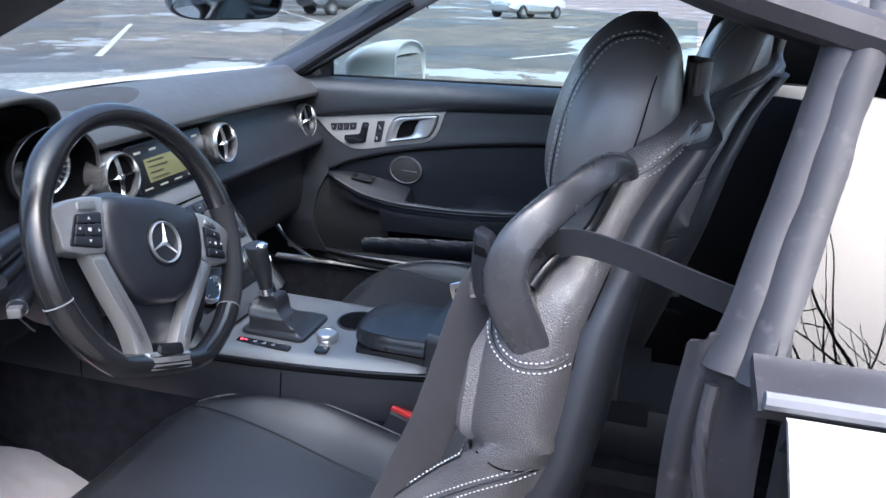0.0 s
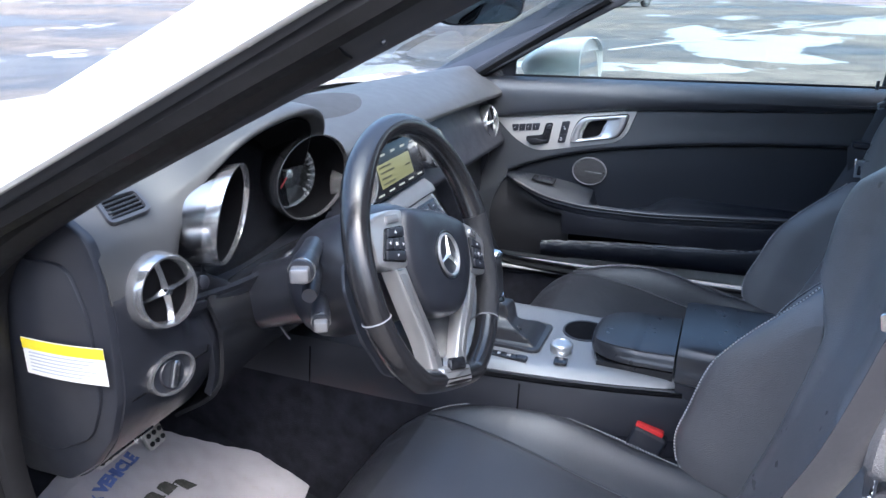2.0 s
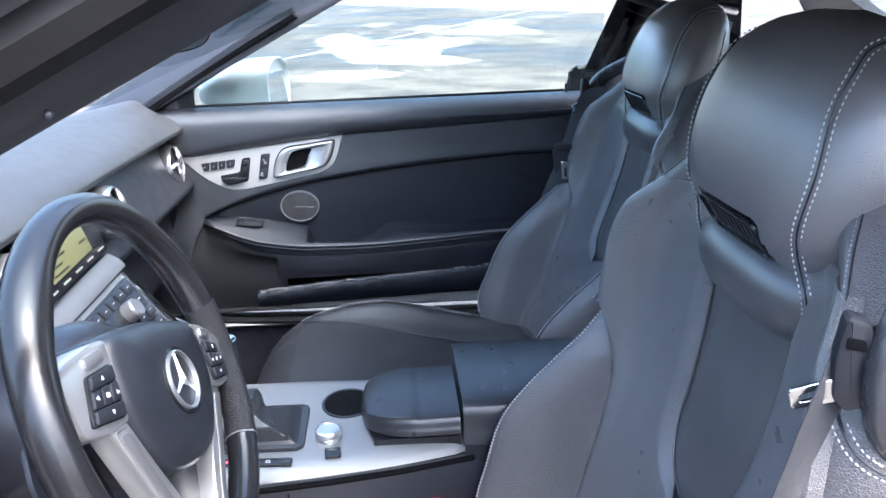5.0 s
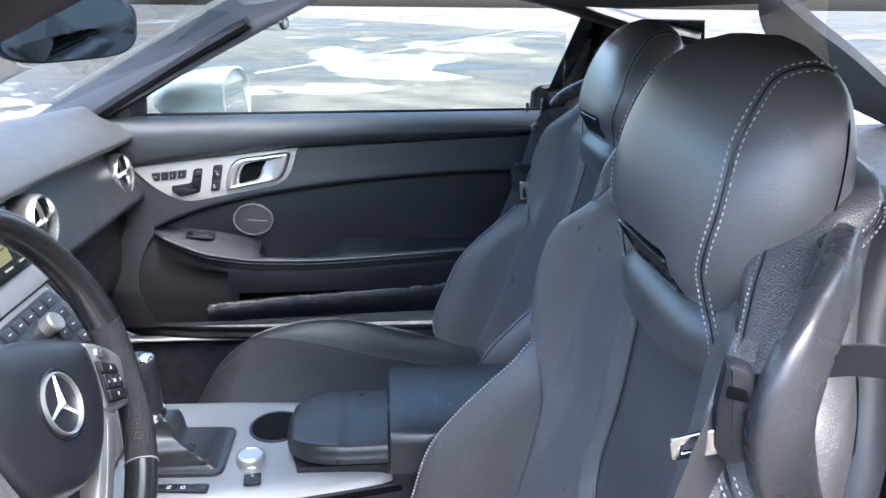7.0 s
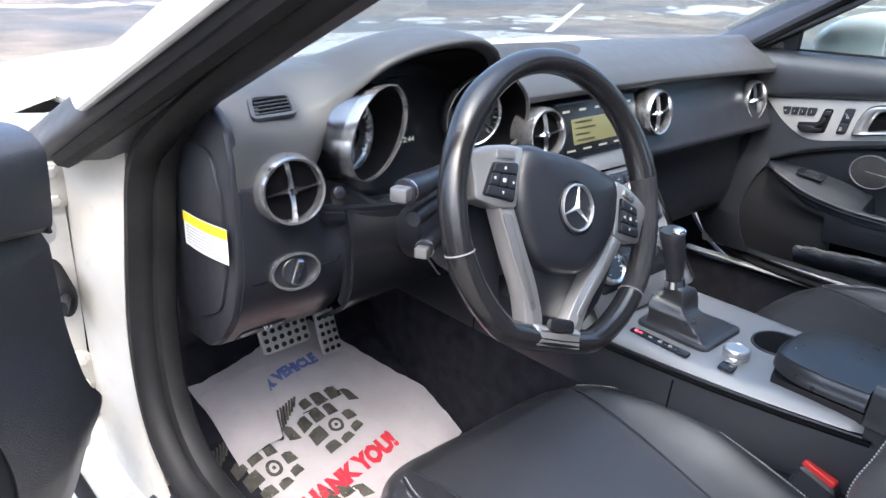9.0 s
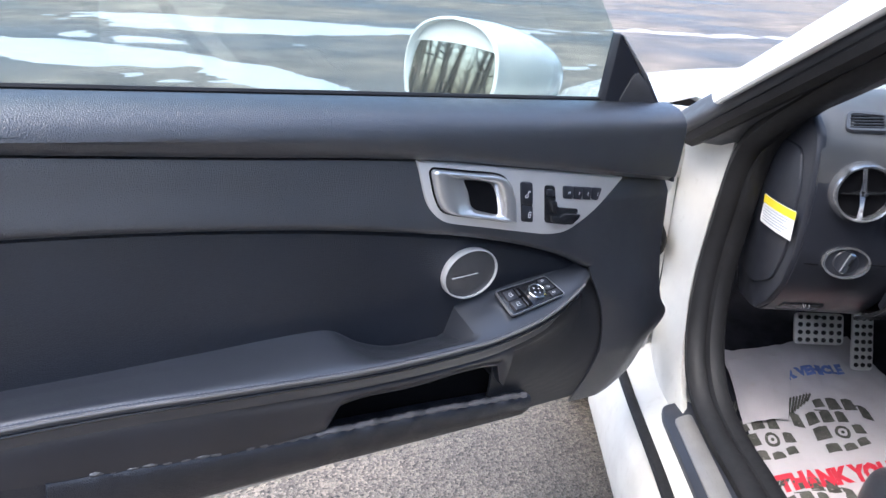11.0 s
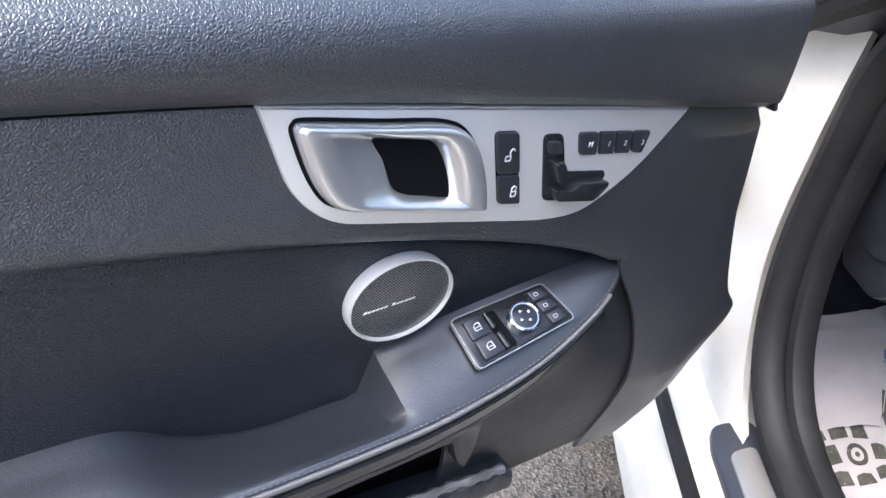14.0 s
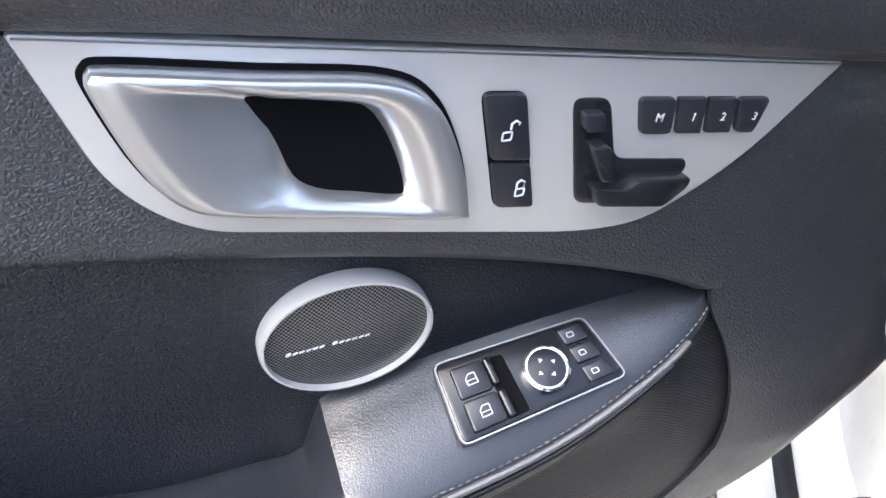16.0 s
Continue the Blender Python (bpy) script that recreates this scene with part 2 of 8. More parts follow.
def loft(rings, closed=True, cap=True):
    n = len(rings[0])
    V = [Vector(p) for r in rings for p in r]
    F = []
    for i in range(len(rings) - 1):
        for j in range(n if closed else n - 1):
            k = (j + 1) % n
            F.append((i * n + j, i * n + k, (i + 1) * n + k, (i + 1) * n + j))
    if closed and cap:
        for base, ring in ((0, rings[0]), ((len(rings) - 1) * n, rings[-1])):
            c = sum((Vector(p) for p in ring), Vector()) / n
            V.append(c)
            for j in range(n):
                F.append((base + j, base + (j + 1) % n, len(V) - 1))
    return V, F


def grid(f, nu, nv):
    V = [Vector(f(i / nu, j / nv)) for i in range(nu + 1) for j in range(nv + 1)]
    F = [(i * (nv + 1) + j, (i + 1) * (nv + 1) + j, (i + 1) * (nv + 1) + j + 1, i * (nv + 1) + j + 1) for i in range(nu) for j in range(nv)]
    return V, F


def slab(f, nu, nv, thick):
    """A surface f(u, v) with thickness along its normal (negative: to the other side)."""
    V, F = grid(f, nu, nv)
    w = nv + 1
    back = []
    for i in range(nu + 1):
        for j in range(nv + 1):
            du = V[min(i + 1, nu) * w + j] - V[max(i - 1, 0) * w + j]
            dv = V[i * w + min(j + 1, nv)] - V[i * w + max(j - 1, 0)]
            n = du.cross(dv)
            back.append(V[i * w + j] + (n.normalized() if n.length > 1e-12 else Vector()) * thick)
    o = len(V)
    F2 = [tuple(reversed([k + o for k in f4])) for f4 in F]
    rim = [i * w for i in range(nu + 1)] + [nu * w + j for j in range(1, nv + 1)] + [i * w + nv for i in range(nu - 1, -1, -1)] + [j for j in range(nv - 1, 0, -1)]
    F3 = [(a, b, b + o, a + o) for a, b in zip(rim, rim[1:] + rim[:1])]
    return V + back, F + F2 + F3


def tube(path, r, n=8, closed=False, flat=1.0, up=(0, 0, 1), cap=True):
    """A tube along a path. r: radius or one for each point; flat: height over width; up: the direction of the height."""
    path = [Vector(p) for p in path]
    rings = []
    k = len(path)
    for i, p in enumerate(path):
        a = path[(i - 1) % k] if closed or i else p
        b = path[(i + 1) % k] if closed or i < k - 1 else p
        t = (b - a).normalized()
        side = t.cross(Vector(up))
        if side.length < 1e-3:
            side = t.cross(Vector((1, 0.2, 0)))
        side.normalize()
        top = side.cross(t)
        rad = r[i] if isinstance(r, (list, tuple)) else r
        rings.append([p + side * (rad * math.cos(2 * math.pi * j / n)) + top * (rad * flat * math.sin(2 * math.pi * j / n)) for j in range(n)])
    if closed:
        rings.append(rings[0])
    return loft(rings, True, cap and not closed)


def band(path, hw, ht, axis=(1, 0, 0), n=24, power=0.5):
    """A strap of rounded-box section along a path: half-widths hw across it, half-thickness ht along the axis."""
    path = [Vector(p) for p in path]
    rings = []
    for i, p in enumerate(path):
        t = (path[min(i + 1, len(path) - 1)] - path[max(i - 1, 0)]).normalized()
        a = Vector(axis)
        a = (a - t * a.dot(t)).normalized()
        b = t.cross(a)
        row = []
        for j in range(n):
            c, q = math.cos(2 * math.pi * j / n), math.sin(2 * math.pi * j / n)
            row.append(p + b * (hw[i] * math.copysign(abs(c) ** power, c)) + a * (ht * math.copysign(abs(q) ** power, q)))
        rings.append(row)
    return loft(rings)


def rounded(poly, radius, seg=4):
    """Rounds the corners of a polygon; poly: (x, y) or (x, y, own radius)."""
    out = []
    k = len(poly)
    for i in range(k):
        p, a, b = (Vector(poly[q % k][:2]) for q in (i, i - 1, i + 1))
        r = poly[i][2] if len(poly[i]) > 2 else radius
        r = min(r, (a - p).length * 0.48, (b - p).length * 0.48)
        s, e = p + (a - p).normalized() * r, p + (b - p).normalized() * r
        for j in range(seg + 1):
            t = j / seg
            out.append(((1 - t) ** 2 * s + 2 * t * (1 - t) * p + t * t * e))
    return out


def inset(poly, d):
    """A closed polygon moved inwards by d (outwards: minus)."""
    k = len(poly)
    area = sum(poly[i][0] * poly[(i + 1) % k][1] - poly[(i + 1) % k][0] * poly[i][1] for i in range(k))
    sg = 1 if area > 0 else -1
    out = []
    for i in range(k):
        a, p, b = Vector(poly[i - 1][:2]), Vector(poly[i][:2]), Vector(poly[(i + 1) % k][:2])
        e1, e2 = (p - a), (b - p)
        e1 = e1.normalized() if e1.length > 1e-9 else e2.normalized()
        e2 = e2.normalized() if e2.length > 1e-9 else e1
        n = Vector((-(e1.y + e2.y), e1.x + e2.x)) * sg
        n = n.normalized() if n.length > 1e-9 else Vector((-e1.y, e1.x)) * sg
        out.append(p + n * d)
    return out


def prism(poly, depth, bevel, at):
    """A polygon raised from 0 to depth with a bevelled top edge; at(a, b, c) places it."""
    n = len(poly)
    p2 = inset(poly, bevel)
    p3 = inset(poly, bevel * 0.3)
    rings = [[at(p[0], p[1], 0.0) for p in poly], [at(p[0], p[1], depth - bevel) for p in poly],
             [at(p[0], p[1], depth - bevel * 0.3) for p in p3], [at(p[0], p[1], depth) for p in p2]]
    V, F = loft(rings, True, False)
    F.append(tuple(range(n)))
    F.append(tuple(range(3 * n, 4 * n)))
    return V, F


def framed(outer, inner, depth, bevel, at, bulge=0.0):
    """A flat ring between two outlines of the same number of points."""
    mid = [lerp(Vector(o[:2]), Vector(i[:2]), 0.5) for o, i in zip(outer, inner)]
    o2 = [lerp(Vector(o[:2]), Vector(i[:2]), 0.12) for o, i in zip(outer, inner)]
    i2 = [lerp(Vector(o[:2]), Vector(i[:2]), 0.88) for o, i in zip(outer, inner)]
    rings = [[at(p[0], p[1], 0) for p in outer], [at(p[0], p[1], depth - bevel) for p in outer], [at(p[0], p[1], depth) for p in o2],
             [at(p[0], p[1], depth + bulge) for p in mid], [at(p[0], p[1], depth) for p in i2],
             [at(p[0], p[1], depth - bevel) for p in inner], [at(p[0], p[1], 0) for p in inner]]
    return loft(rings, True, False)


def box(c, s, r=0.002, rot=None):
    """A box with rounded upright edges and bevelled ends: centre, sizes."""
    c, s = Vector(c), Vector(s)
    r = min(r, s.x * 0.45, s.y * 0.45, s.z * 0.45)
    poly = rounded([(-s.x / 2, -s.y / 2), (s.x / 2, -s.y / 2), (s.x / 2, s.y / 2), (-s.x / 2, s.y / 2)], r, 3)
    small = inset(poly, r * 0.7)
    R = rot or Matrix.Identity(3)

    def ring(p, z):
        return [c + R @ Vector((q[0], q[1], z)) for q in p]
    rings = [ring(small, -s.z / 2), ring(poly, -s.z / 2 + r * 0.7), ring(poly, s.z / 2 - r * 0.7), ring(small, s.z / 2)]
    V, F = loft(rings, True, False)
    n = len(poly)
    F += [tuple(range(n)), tuple(range(3 * n, 4 * n))]
    return V, F


def lathe(profile, n, at):
    """Turns (radius, height) round the c axis of at(a, b, c)."""
    return loft([[at(r * math.cos(2 * math.pi * j / n), r * math.sin(2 * math.pi * j / n), h) for j in range(n)] for r, h in profile], True, True)


def ball(c, axes, n=12, m=8, rot=None):
    c = Vector(c)
    R = rot or Matrix.Identity(3)
    rings = []
    for i in range(1, m):
        a = math.pi * i / m
        rings.append([c + R @ Vector((axes[0] * math.sin(a) * math.cos(2 * math.pi * j / n), axes[1] * math.sin(a) * math.sin(2 * math.pi * j / n), axes[2] * math.cos(a))) for j in range(n)])
    V, F = loft(rings, True, False)
    for base, z in ((0, 1), ((m - 2) * n, -1)):
        V.append(c + R @ Vector((0, 0, axes[2] * z)))
        F += [(base + j, base + (j + 1) % n, len(V) - 1) for j in range(n)]
    return V, F


def join(*geos):
    V, F = [], []
    for v, f in geos:
        o = len(V)
        V += v
        F += [tuple(k + o for k in q) for q in f]
    return V, F


def plane_at(origin, a, b, c=None):
    """A placing at(p, q, h) from an origin, two directions in the plane and the height's direction."""
    o, a, b = Vector(origin), Vector(a).normalized(), Vector(b).normalized()
    c = Vector(c).normalized() if c is not None else a.cross(b).normalized()
    return lambda p, q, h: o + a * p + b * q + c * h


def thing(name, label, category, group="", kind="", at=None):
    e = new(name)
    e.empty_display_size = 0.05
    if at is not None:
        e.matrix_world = at
    return tagged(e, label, category, group, kind)


def mesh_object(name, geo, mat, sharp=38):
    V, F = geo
    me = bpy.data.meshes.new(name)
    me.from_pydata([tuple(v) for v in V], [], F)
    bm = bmesh.new()
    bm.from_mesh(me)
    bmesh.ops.remove_doubles(bm, verts=bm.verts, dist=1e-6)
    bmesh.ops.recalc_face_normals(bm, faces=bm.faces)
    bm.to_mesh(me)
    bm.free()
    me.shade_smooth()
    if sharp:
        me.set_sharp_from_angle(angle=radians(sharp))
    me.materials.append(mat)
    return new(name, me)


def part(name, geo, mat, parent=None, label="", sharp=38):
    ob = mesh_object(name, geo, mat, sharp)
    if parent is not None:
        ob.parent = parent
    if label:
        ob["label"] = label
    return ob


def stitches(path, pitch=0.006, length=0.0042, r=0.0007, lift=(0, 0, 0)):
    """Short thread stitches along a path."""
    path = [Vector(p) + Vector(lift) for p in path]
    geo = []
    carry = 0.0
    for a, b in zip(path, path[1:]):
        d = (b - a).length
        if d < 1e-9:
            continue
        t = (b - a) / d
        s = carry
        while s < d:
            p = a + t * s
            q = p + t * length
            side = t.cross(Vector((0.3, 0.5, 0.8))).normalized() * r
            up = t.cross(side).normalized() * r
            V = [p, *(lerp(p, q, 0.25) + o for o in (side, up, -side, -up)), *(lerp(p, q, 0.75) + o for o in (side, up, -side, -up)), q]
            F = [(0, 1, 2), (0, 2, 3), (0, 3, 4), (0, 4, 1), (1, 5, 6, 2), (2, 6, 7, 3), (3, 7, 8, 4), (4, 8, 5, 1), (9, 6, 5), (9, 7, 6), (9, 8, 7), (9, 5, 8)]
            geo.append((V, F))
            s += pitch
        carry = s - d
    return join(*geo)


def lettering(name, text, size, mat, parent, origin, a, b, extrude=0.0003, align="CENTER", shear=0.0, bold=0.0):
    """Raised letters in the built-in font, on the plane through origin with directions a (reading) and b (up)."""
    cu = bpy.data.curves.new(name, "FONT")
    cu.body, cu.size, cu.extrude, cu.align_x, cu.align_y, cu.shear, cu.resolution_u, cu.offset = text, size, extrude, align, "CENTER", shear, 2, bold
    ob = bpy.data.objects.new(name, cu)
    me = bpy.data.meshes.new_from_object(ob)
    bpy.data.objects.remove(ob)
    a, b = Vector(a).normalized(), Vector(b).normalized()
    b = (b - a * b.dot(a)).normalized()
    c = a.cross(b)
    me.transform(Matrix(((a.x, b.x, c.x, origin[0]), (a.y, b.y, c.y, origin[1]), (a.z, b.z, c.z, origin[2]), (0, 0, 0, 1))))
    me.materials.clear()
    me.materials.append(mat)
    o = new(name, me)
    if parent is not None:
        o.parent = parent
    return o


# ---- ground: wet winter car park ----
def ground_material():
    m = bpy.data.materials.new("worn_asphalt")
    m.use_nodes = True
    nt = m.node_tree
    b = nt.nodes["Principled BSDF"]
    add, link = nt.nodes.new, nt.links.new
    tc = add("ShaderNodeTexCoord")

    def noise_tex(scale, detail=5.0):
        n = add("ShaderNodeTexNoise")
        n.inputs["Scale"].default_value, n.inputs["Detail"].default_value = scale, detail
        link(tc.outputs["Object"], n.inputs["Vector"])
        return n
    big, mid, fine = noise_tex(0.16), noise_tex(1.3), noise_tex(60, 3)
    vor = add("ShaderNodeTexVoronoi")
    vor.inputs["Scale"].default_value = 165
    link(tc.outputs["Object"], vor.inputs["Vector"])
    r1 = add("ShaderNodeValToRGB")
    r1.color_ramp.elements[0].position, r1.color_ramp.elements[1].position = 0.40, 0.60
    r1.color_ramp.elements[0].color, r1.color_ramp.elements[1].color = (0.074, 0.070, 0.063, 1), (0.150, 0.139, 0.124, 1)
    link(big.outputs["Fac"], r1.inputs["Fac"])
    r2 = add("ShaderNodeValToRGB")
    r2.color_ramp.elements[0].position, r2.color_ramp.elements[1].position = 0.35, 0.7
    r2.color_ramp.elements[0].color, r2.color_ramp.elements[1].color = (0.55, 0.55, 0.55, 1), (1.25, 1.2, 1.15, 1)
    link(mid.outputs["Fac"], r2.inputs["Fac"])
    r3 = add("ShaderNodeValToRGB")
    r3.color_ramp.elements[0].position, r3.color_ramp.elements[1].position = 0.1, 0.9
    r3.color_ramp.elements[0].color, r3.color_ramp.elements[1].color = (0.16, 0.15, 0.14, 1), (2.2, 2.08, 1.92, 1)
    link(vor.outputs["Color"], r3.inputs["Fac"])
    m1, m2 = add("ShaderNodeMix"), add("ShaderNodeMix")
    for q in (m1, m2):
        q.data_type, q.blend_type = "RGBA", "MULTIPLY"
        q.inputs[0].default_value = 1.0
    link(r1.outputs[0], m1.inputs[6])
    link(r2.outputs[0], m1.inputs[7])
    link(m1.outputs[2], m2.inputs[6])
    link(r3.outputs[0], m2.inputs[7])
    link(m2.outputs[2], b.inputs["Base Color"])
    rr = add("ShaderNodeMapRange")
    rr.inputs["From Min"].default_value, rr.inputs["From Max"].default_value = 0.38, 0.6
    rr.inputs["To Min"].default_value, rr.inputs["To Max"].default_value = 0.35, 0.85
    link(big.outputs["Fac"], rr.inputs["Value"])
    link(rr.outputs[0], b.inputs["Roughness"])
    bp = add("ShaderNodeBump")
    bp.inputs["Strength"].default_value, bp.inputs["Distance"].default_value = 0.7, 0.004
    link(vor.outputs["Distance"], bp.inputs["Height"])
    bp2 = add("ShaderNodeBump")
    bp2.inputs["Strength"].default_value, bp2.inputs["Distance"].default_value = 0.4, 0.004
    link(fine.outputs["Fac"], bp2.inputs["Height"])
    link(bp.outputs[0], bp2.inputs["Normal"])
    link(bp2.outputs[0], b.inputs["Normal"])
    return m


tagged(part("ground", grid(lambda u, v: ((u - 0.5) * 1600, (v - 0.5) * 1600, 0.0), 40, 40), ground_material()),
       "grey weathered asphalt car park with damp patches", "ground", kind="structure")

SNOW = material("old_snow", (0.31, 0.325, 0.335), 0.75, var=0.06, var_scale=3, grain=0.5, grain_scale=9, wear=0.35, wear_color=(0.45, 0.44, 0.42))
BLOBS = [(10.3, 1.7, 0.8, 2.4, 0.25), (12.4, -0.4, 0.9, 1.5, -0.5), (14.2, 0.4, 1.2, 1.0, 0.3), (17.5, -1.2, 2.5, 0.9, -0.3), (23, -2.8, 4, 1.2, -0.2),
         (-5.9, 8.3, 2.0, 0.8, -0.2), (-3.0, 7.0, 1.7, 0.33, -0.75), (-4.2, 12.6, 2.4, 1.1, 0.2), (-0.4, 14.6, 2.0, 1.0, 0.2), (-7.5, 6.2, 1.0, 0.5, 0.4)]


def snow_height(x, y):
    n = noise.fractal(Vector((x * 0.16 + 7.3, y * 0.42 + 2.1, 3.7)), 1.0, 2.0, 5) + 0.42 * noise.noise(Vector((x * 1.9, y * 1.9, 8.1))) + 0.26 * noise.noise(Vector((x * 4.6, y * 5.2, 1.7)))
    h = n - 0.50
    for bx, by, ra, rb, ang in BLOBS:
        c, s = math.cos(ang), math.sin(ang)
        p, q = ((x - bx) * c + (y - by) * s) / ra, (-(x - bx) * s + (y - by) * c) / rb
        d = p * p + q * q
        if d < 4:
            h = max(h, (1.0 - d) * 0.5 + 0.65 * n - 0.04)
    far = math.hypot(x - 0.3, y - 0.6)
    return h - max(0.0, 4.6 - far) * 0.8


def snow_sheet(x0, x1, y0, y1, step):
    nx, ny = int((x1 - x0) / step), int((y1 - y0) / step)
    H = [[snow_height(x0 + i * step, y0 + j * step) for j in range(ny + 1)] for i in range(nx + 1)]
    V, F, idx = [], [], {}

    def vert(i, j):
        if (i, j) not in idx:
            idx[(i, j)] = len(V)
            V.append(Vector((x0 + i * step, y0 + j * step, max(-0.01, min(0.05, H[i][j] * 0.11)))))
        return idx[(i, j)]
    for i in range(nx):
        for j in range(ny):
            if max(H[i][j], H[i + 1][j], H[i][j + 1], H[i + 1][j + 1]) > 0:
                F.append((vert(i, j), vert(i + 1, j), vert(i + 1, j + 1), vert(i, j + 1)))
    return V, F


def quick_object(name, geo, mat):
    me = bpy.data.meshes.new(name)
    me.from_pydata([tuple(v) for v in geo[0]], [], geo[1])
    me.shade_smooth()
    me.materials.append(mat)
    return new(name, me)


tagged(quick_object("snow", join(snow_sheet(-14, 30, -6, 20, 0.14), snow_sheet(30.0, 90, -30, 60, 0.8)), SNOW),
       "thin patches of half-melted snow on the asphalt", "snow", kind="stuff")
LINE = material("faded_parking_line", (0.55, 0.54, 0.50), 0.8, var=0.2, var_scale=3, wear=0.7, wear_color=(0.2, 0.2, 0.2))
for k, (xa, ya, xb, yb) in enumerate([(13.0, 2.6, 60.0, -14.5), (9.0, 8.5, 17.0, 14.0), (20.0, 9.0, 45.0, 26.0)]):
    d = Vector((xb - xa, yb - ya, 0)).normalized()
    n = Vector((-d.y, d.x, 0)) * 0.06
    a, b2 = Vector((xa, ya, 0.005)), Vector((xb, yb, 0.005))
    tagged(part("parking_line", ([a - n, b2 - n, b2 + n, a + n], [(0, 1, 2, 3)]), LINE), "faded pale line painted on the asphalt", "road marking", kind="structure")


# ---- car body ----
car = thing("car_body", "white two-seat hardtop convertible body with the driver door open", "car", kind="structure")


def both(f):
    """Builds a part for the near side (-1) and the far side (+1)."""
    for s in (-1, 1):
        f(s)


def bonnet_z(x, y):
    t = (y - 1.15) / 1.2
    return 0.965 - 0.03 * t - 0.10 * max(0, t) ** 2.4 - 0.088 * (abs(x) / 0.86) ** 4


part("bonnet", slab(lambda u, v: (lerp(-0.735, 0.735, u), lerp(1.225, 2.35, v), bonnet_z(lerp(-0.735, 0.735, u), lerp(1.225, 2.35, v))), 30, 24, -0.012), PAINT, car)


def fender(s):
    def f(u, v):
        y = lerp(1.285 if s < 0 else 1.29, 2.35, v)
        if u < 0.45:
            x = lerp(0.739, 0.85, u / 0.45)
            return (s * x, y, bonnet_z(x, y) - 0.0)
        t = (u - 0.45) / 0.55
        a = t * math.pi / 2
        z0 = bonnet_z(0.85, y)
        return (s * (0.85 + 0.045 * math.sin(a)), y, z0 - 0.03 * (1 - math.cos(a)) - 0.52 * max(0, t - 0.15))
    part("fender", slab(f, 16, 24, 0.006 * s), PAINT, car)


both(fender)
part("cowl", slab(lambda u, v: (lerp(-0.70, 0.70, u), lerp(1.225, 1.10, v) - 0.08 * abs(lerp(-1, 1, u)) ** 2.5, lerp(0.925, 0.955, v)), 20, 4, -0.006), HARD, car)

# wing end, hinge pillar and jamb on the near side


def hinge_pillar(s):
    def face(u, v):
        z = lerp(0.30, 0.905, v)
        x = lerp(0.875, 0.765, u)
        y = 1.265 - 0.035 * u + 0.012 * math.sin(v * 9) * (1 - u) + 0.03 * (0.5 - v) * u
        return (s * x, y, z)
    part("hinge_pillar", slab(face, 8, 16, 0.01 * -s), JAMB_PAINT if s < 0 else HARD, car, "dusty white painted hinge pillar" if s < 0 else "dark kick panel")

    def jamb(u, v):
        z = lerp(0.385, 0.885, v)
        yi = curve1(z, [(0.38, 0.90), (0.43, 0.985), (0.50, 1.045), (0.60, 1.085), (0.75, 1.085), (0.89, 1.07)])
        xi = curve1(z, [(0.38, 0.772), (0.5, 0.757), (0.6, 0.748), (0.75, 0.735), (0.89, 0.722)])
        yo, xo = 1.228 - 0.03 * (0.5 - v), 0.765
        k = u * u * (3 - 2 * u)
        return (s * lerp(xo, xi, u) + s * 0.012 * math.sin(u * math.pi), lerp(yo, yi, u), z)
    part("door_jamb", slab(jamb, 10, 20, 0.01 * s), JAMB_PAINT if s < 0 else HARD, car, "creamy white painted door jamb" if s < 0 else "dark trim ahead of the closed door")
    # the fold that joins the wing to the pillar
    part("wing_edge", slab(lambda u, v: (s * lerp(0.872, 0.885, u), lerp(1.262, 1.292, u), lerp(0.30, 0.895, v)), 3, 10, 0.004 * s), PAINT, car)


both(hinge_pillar)


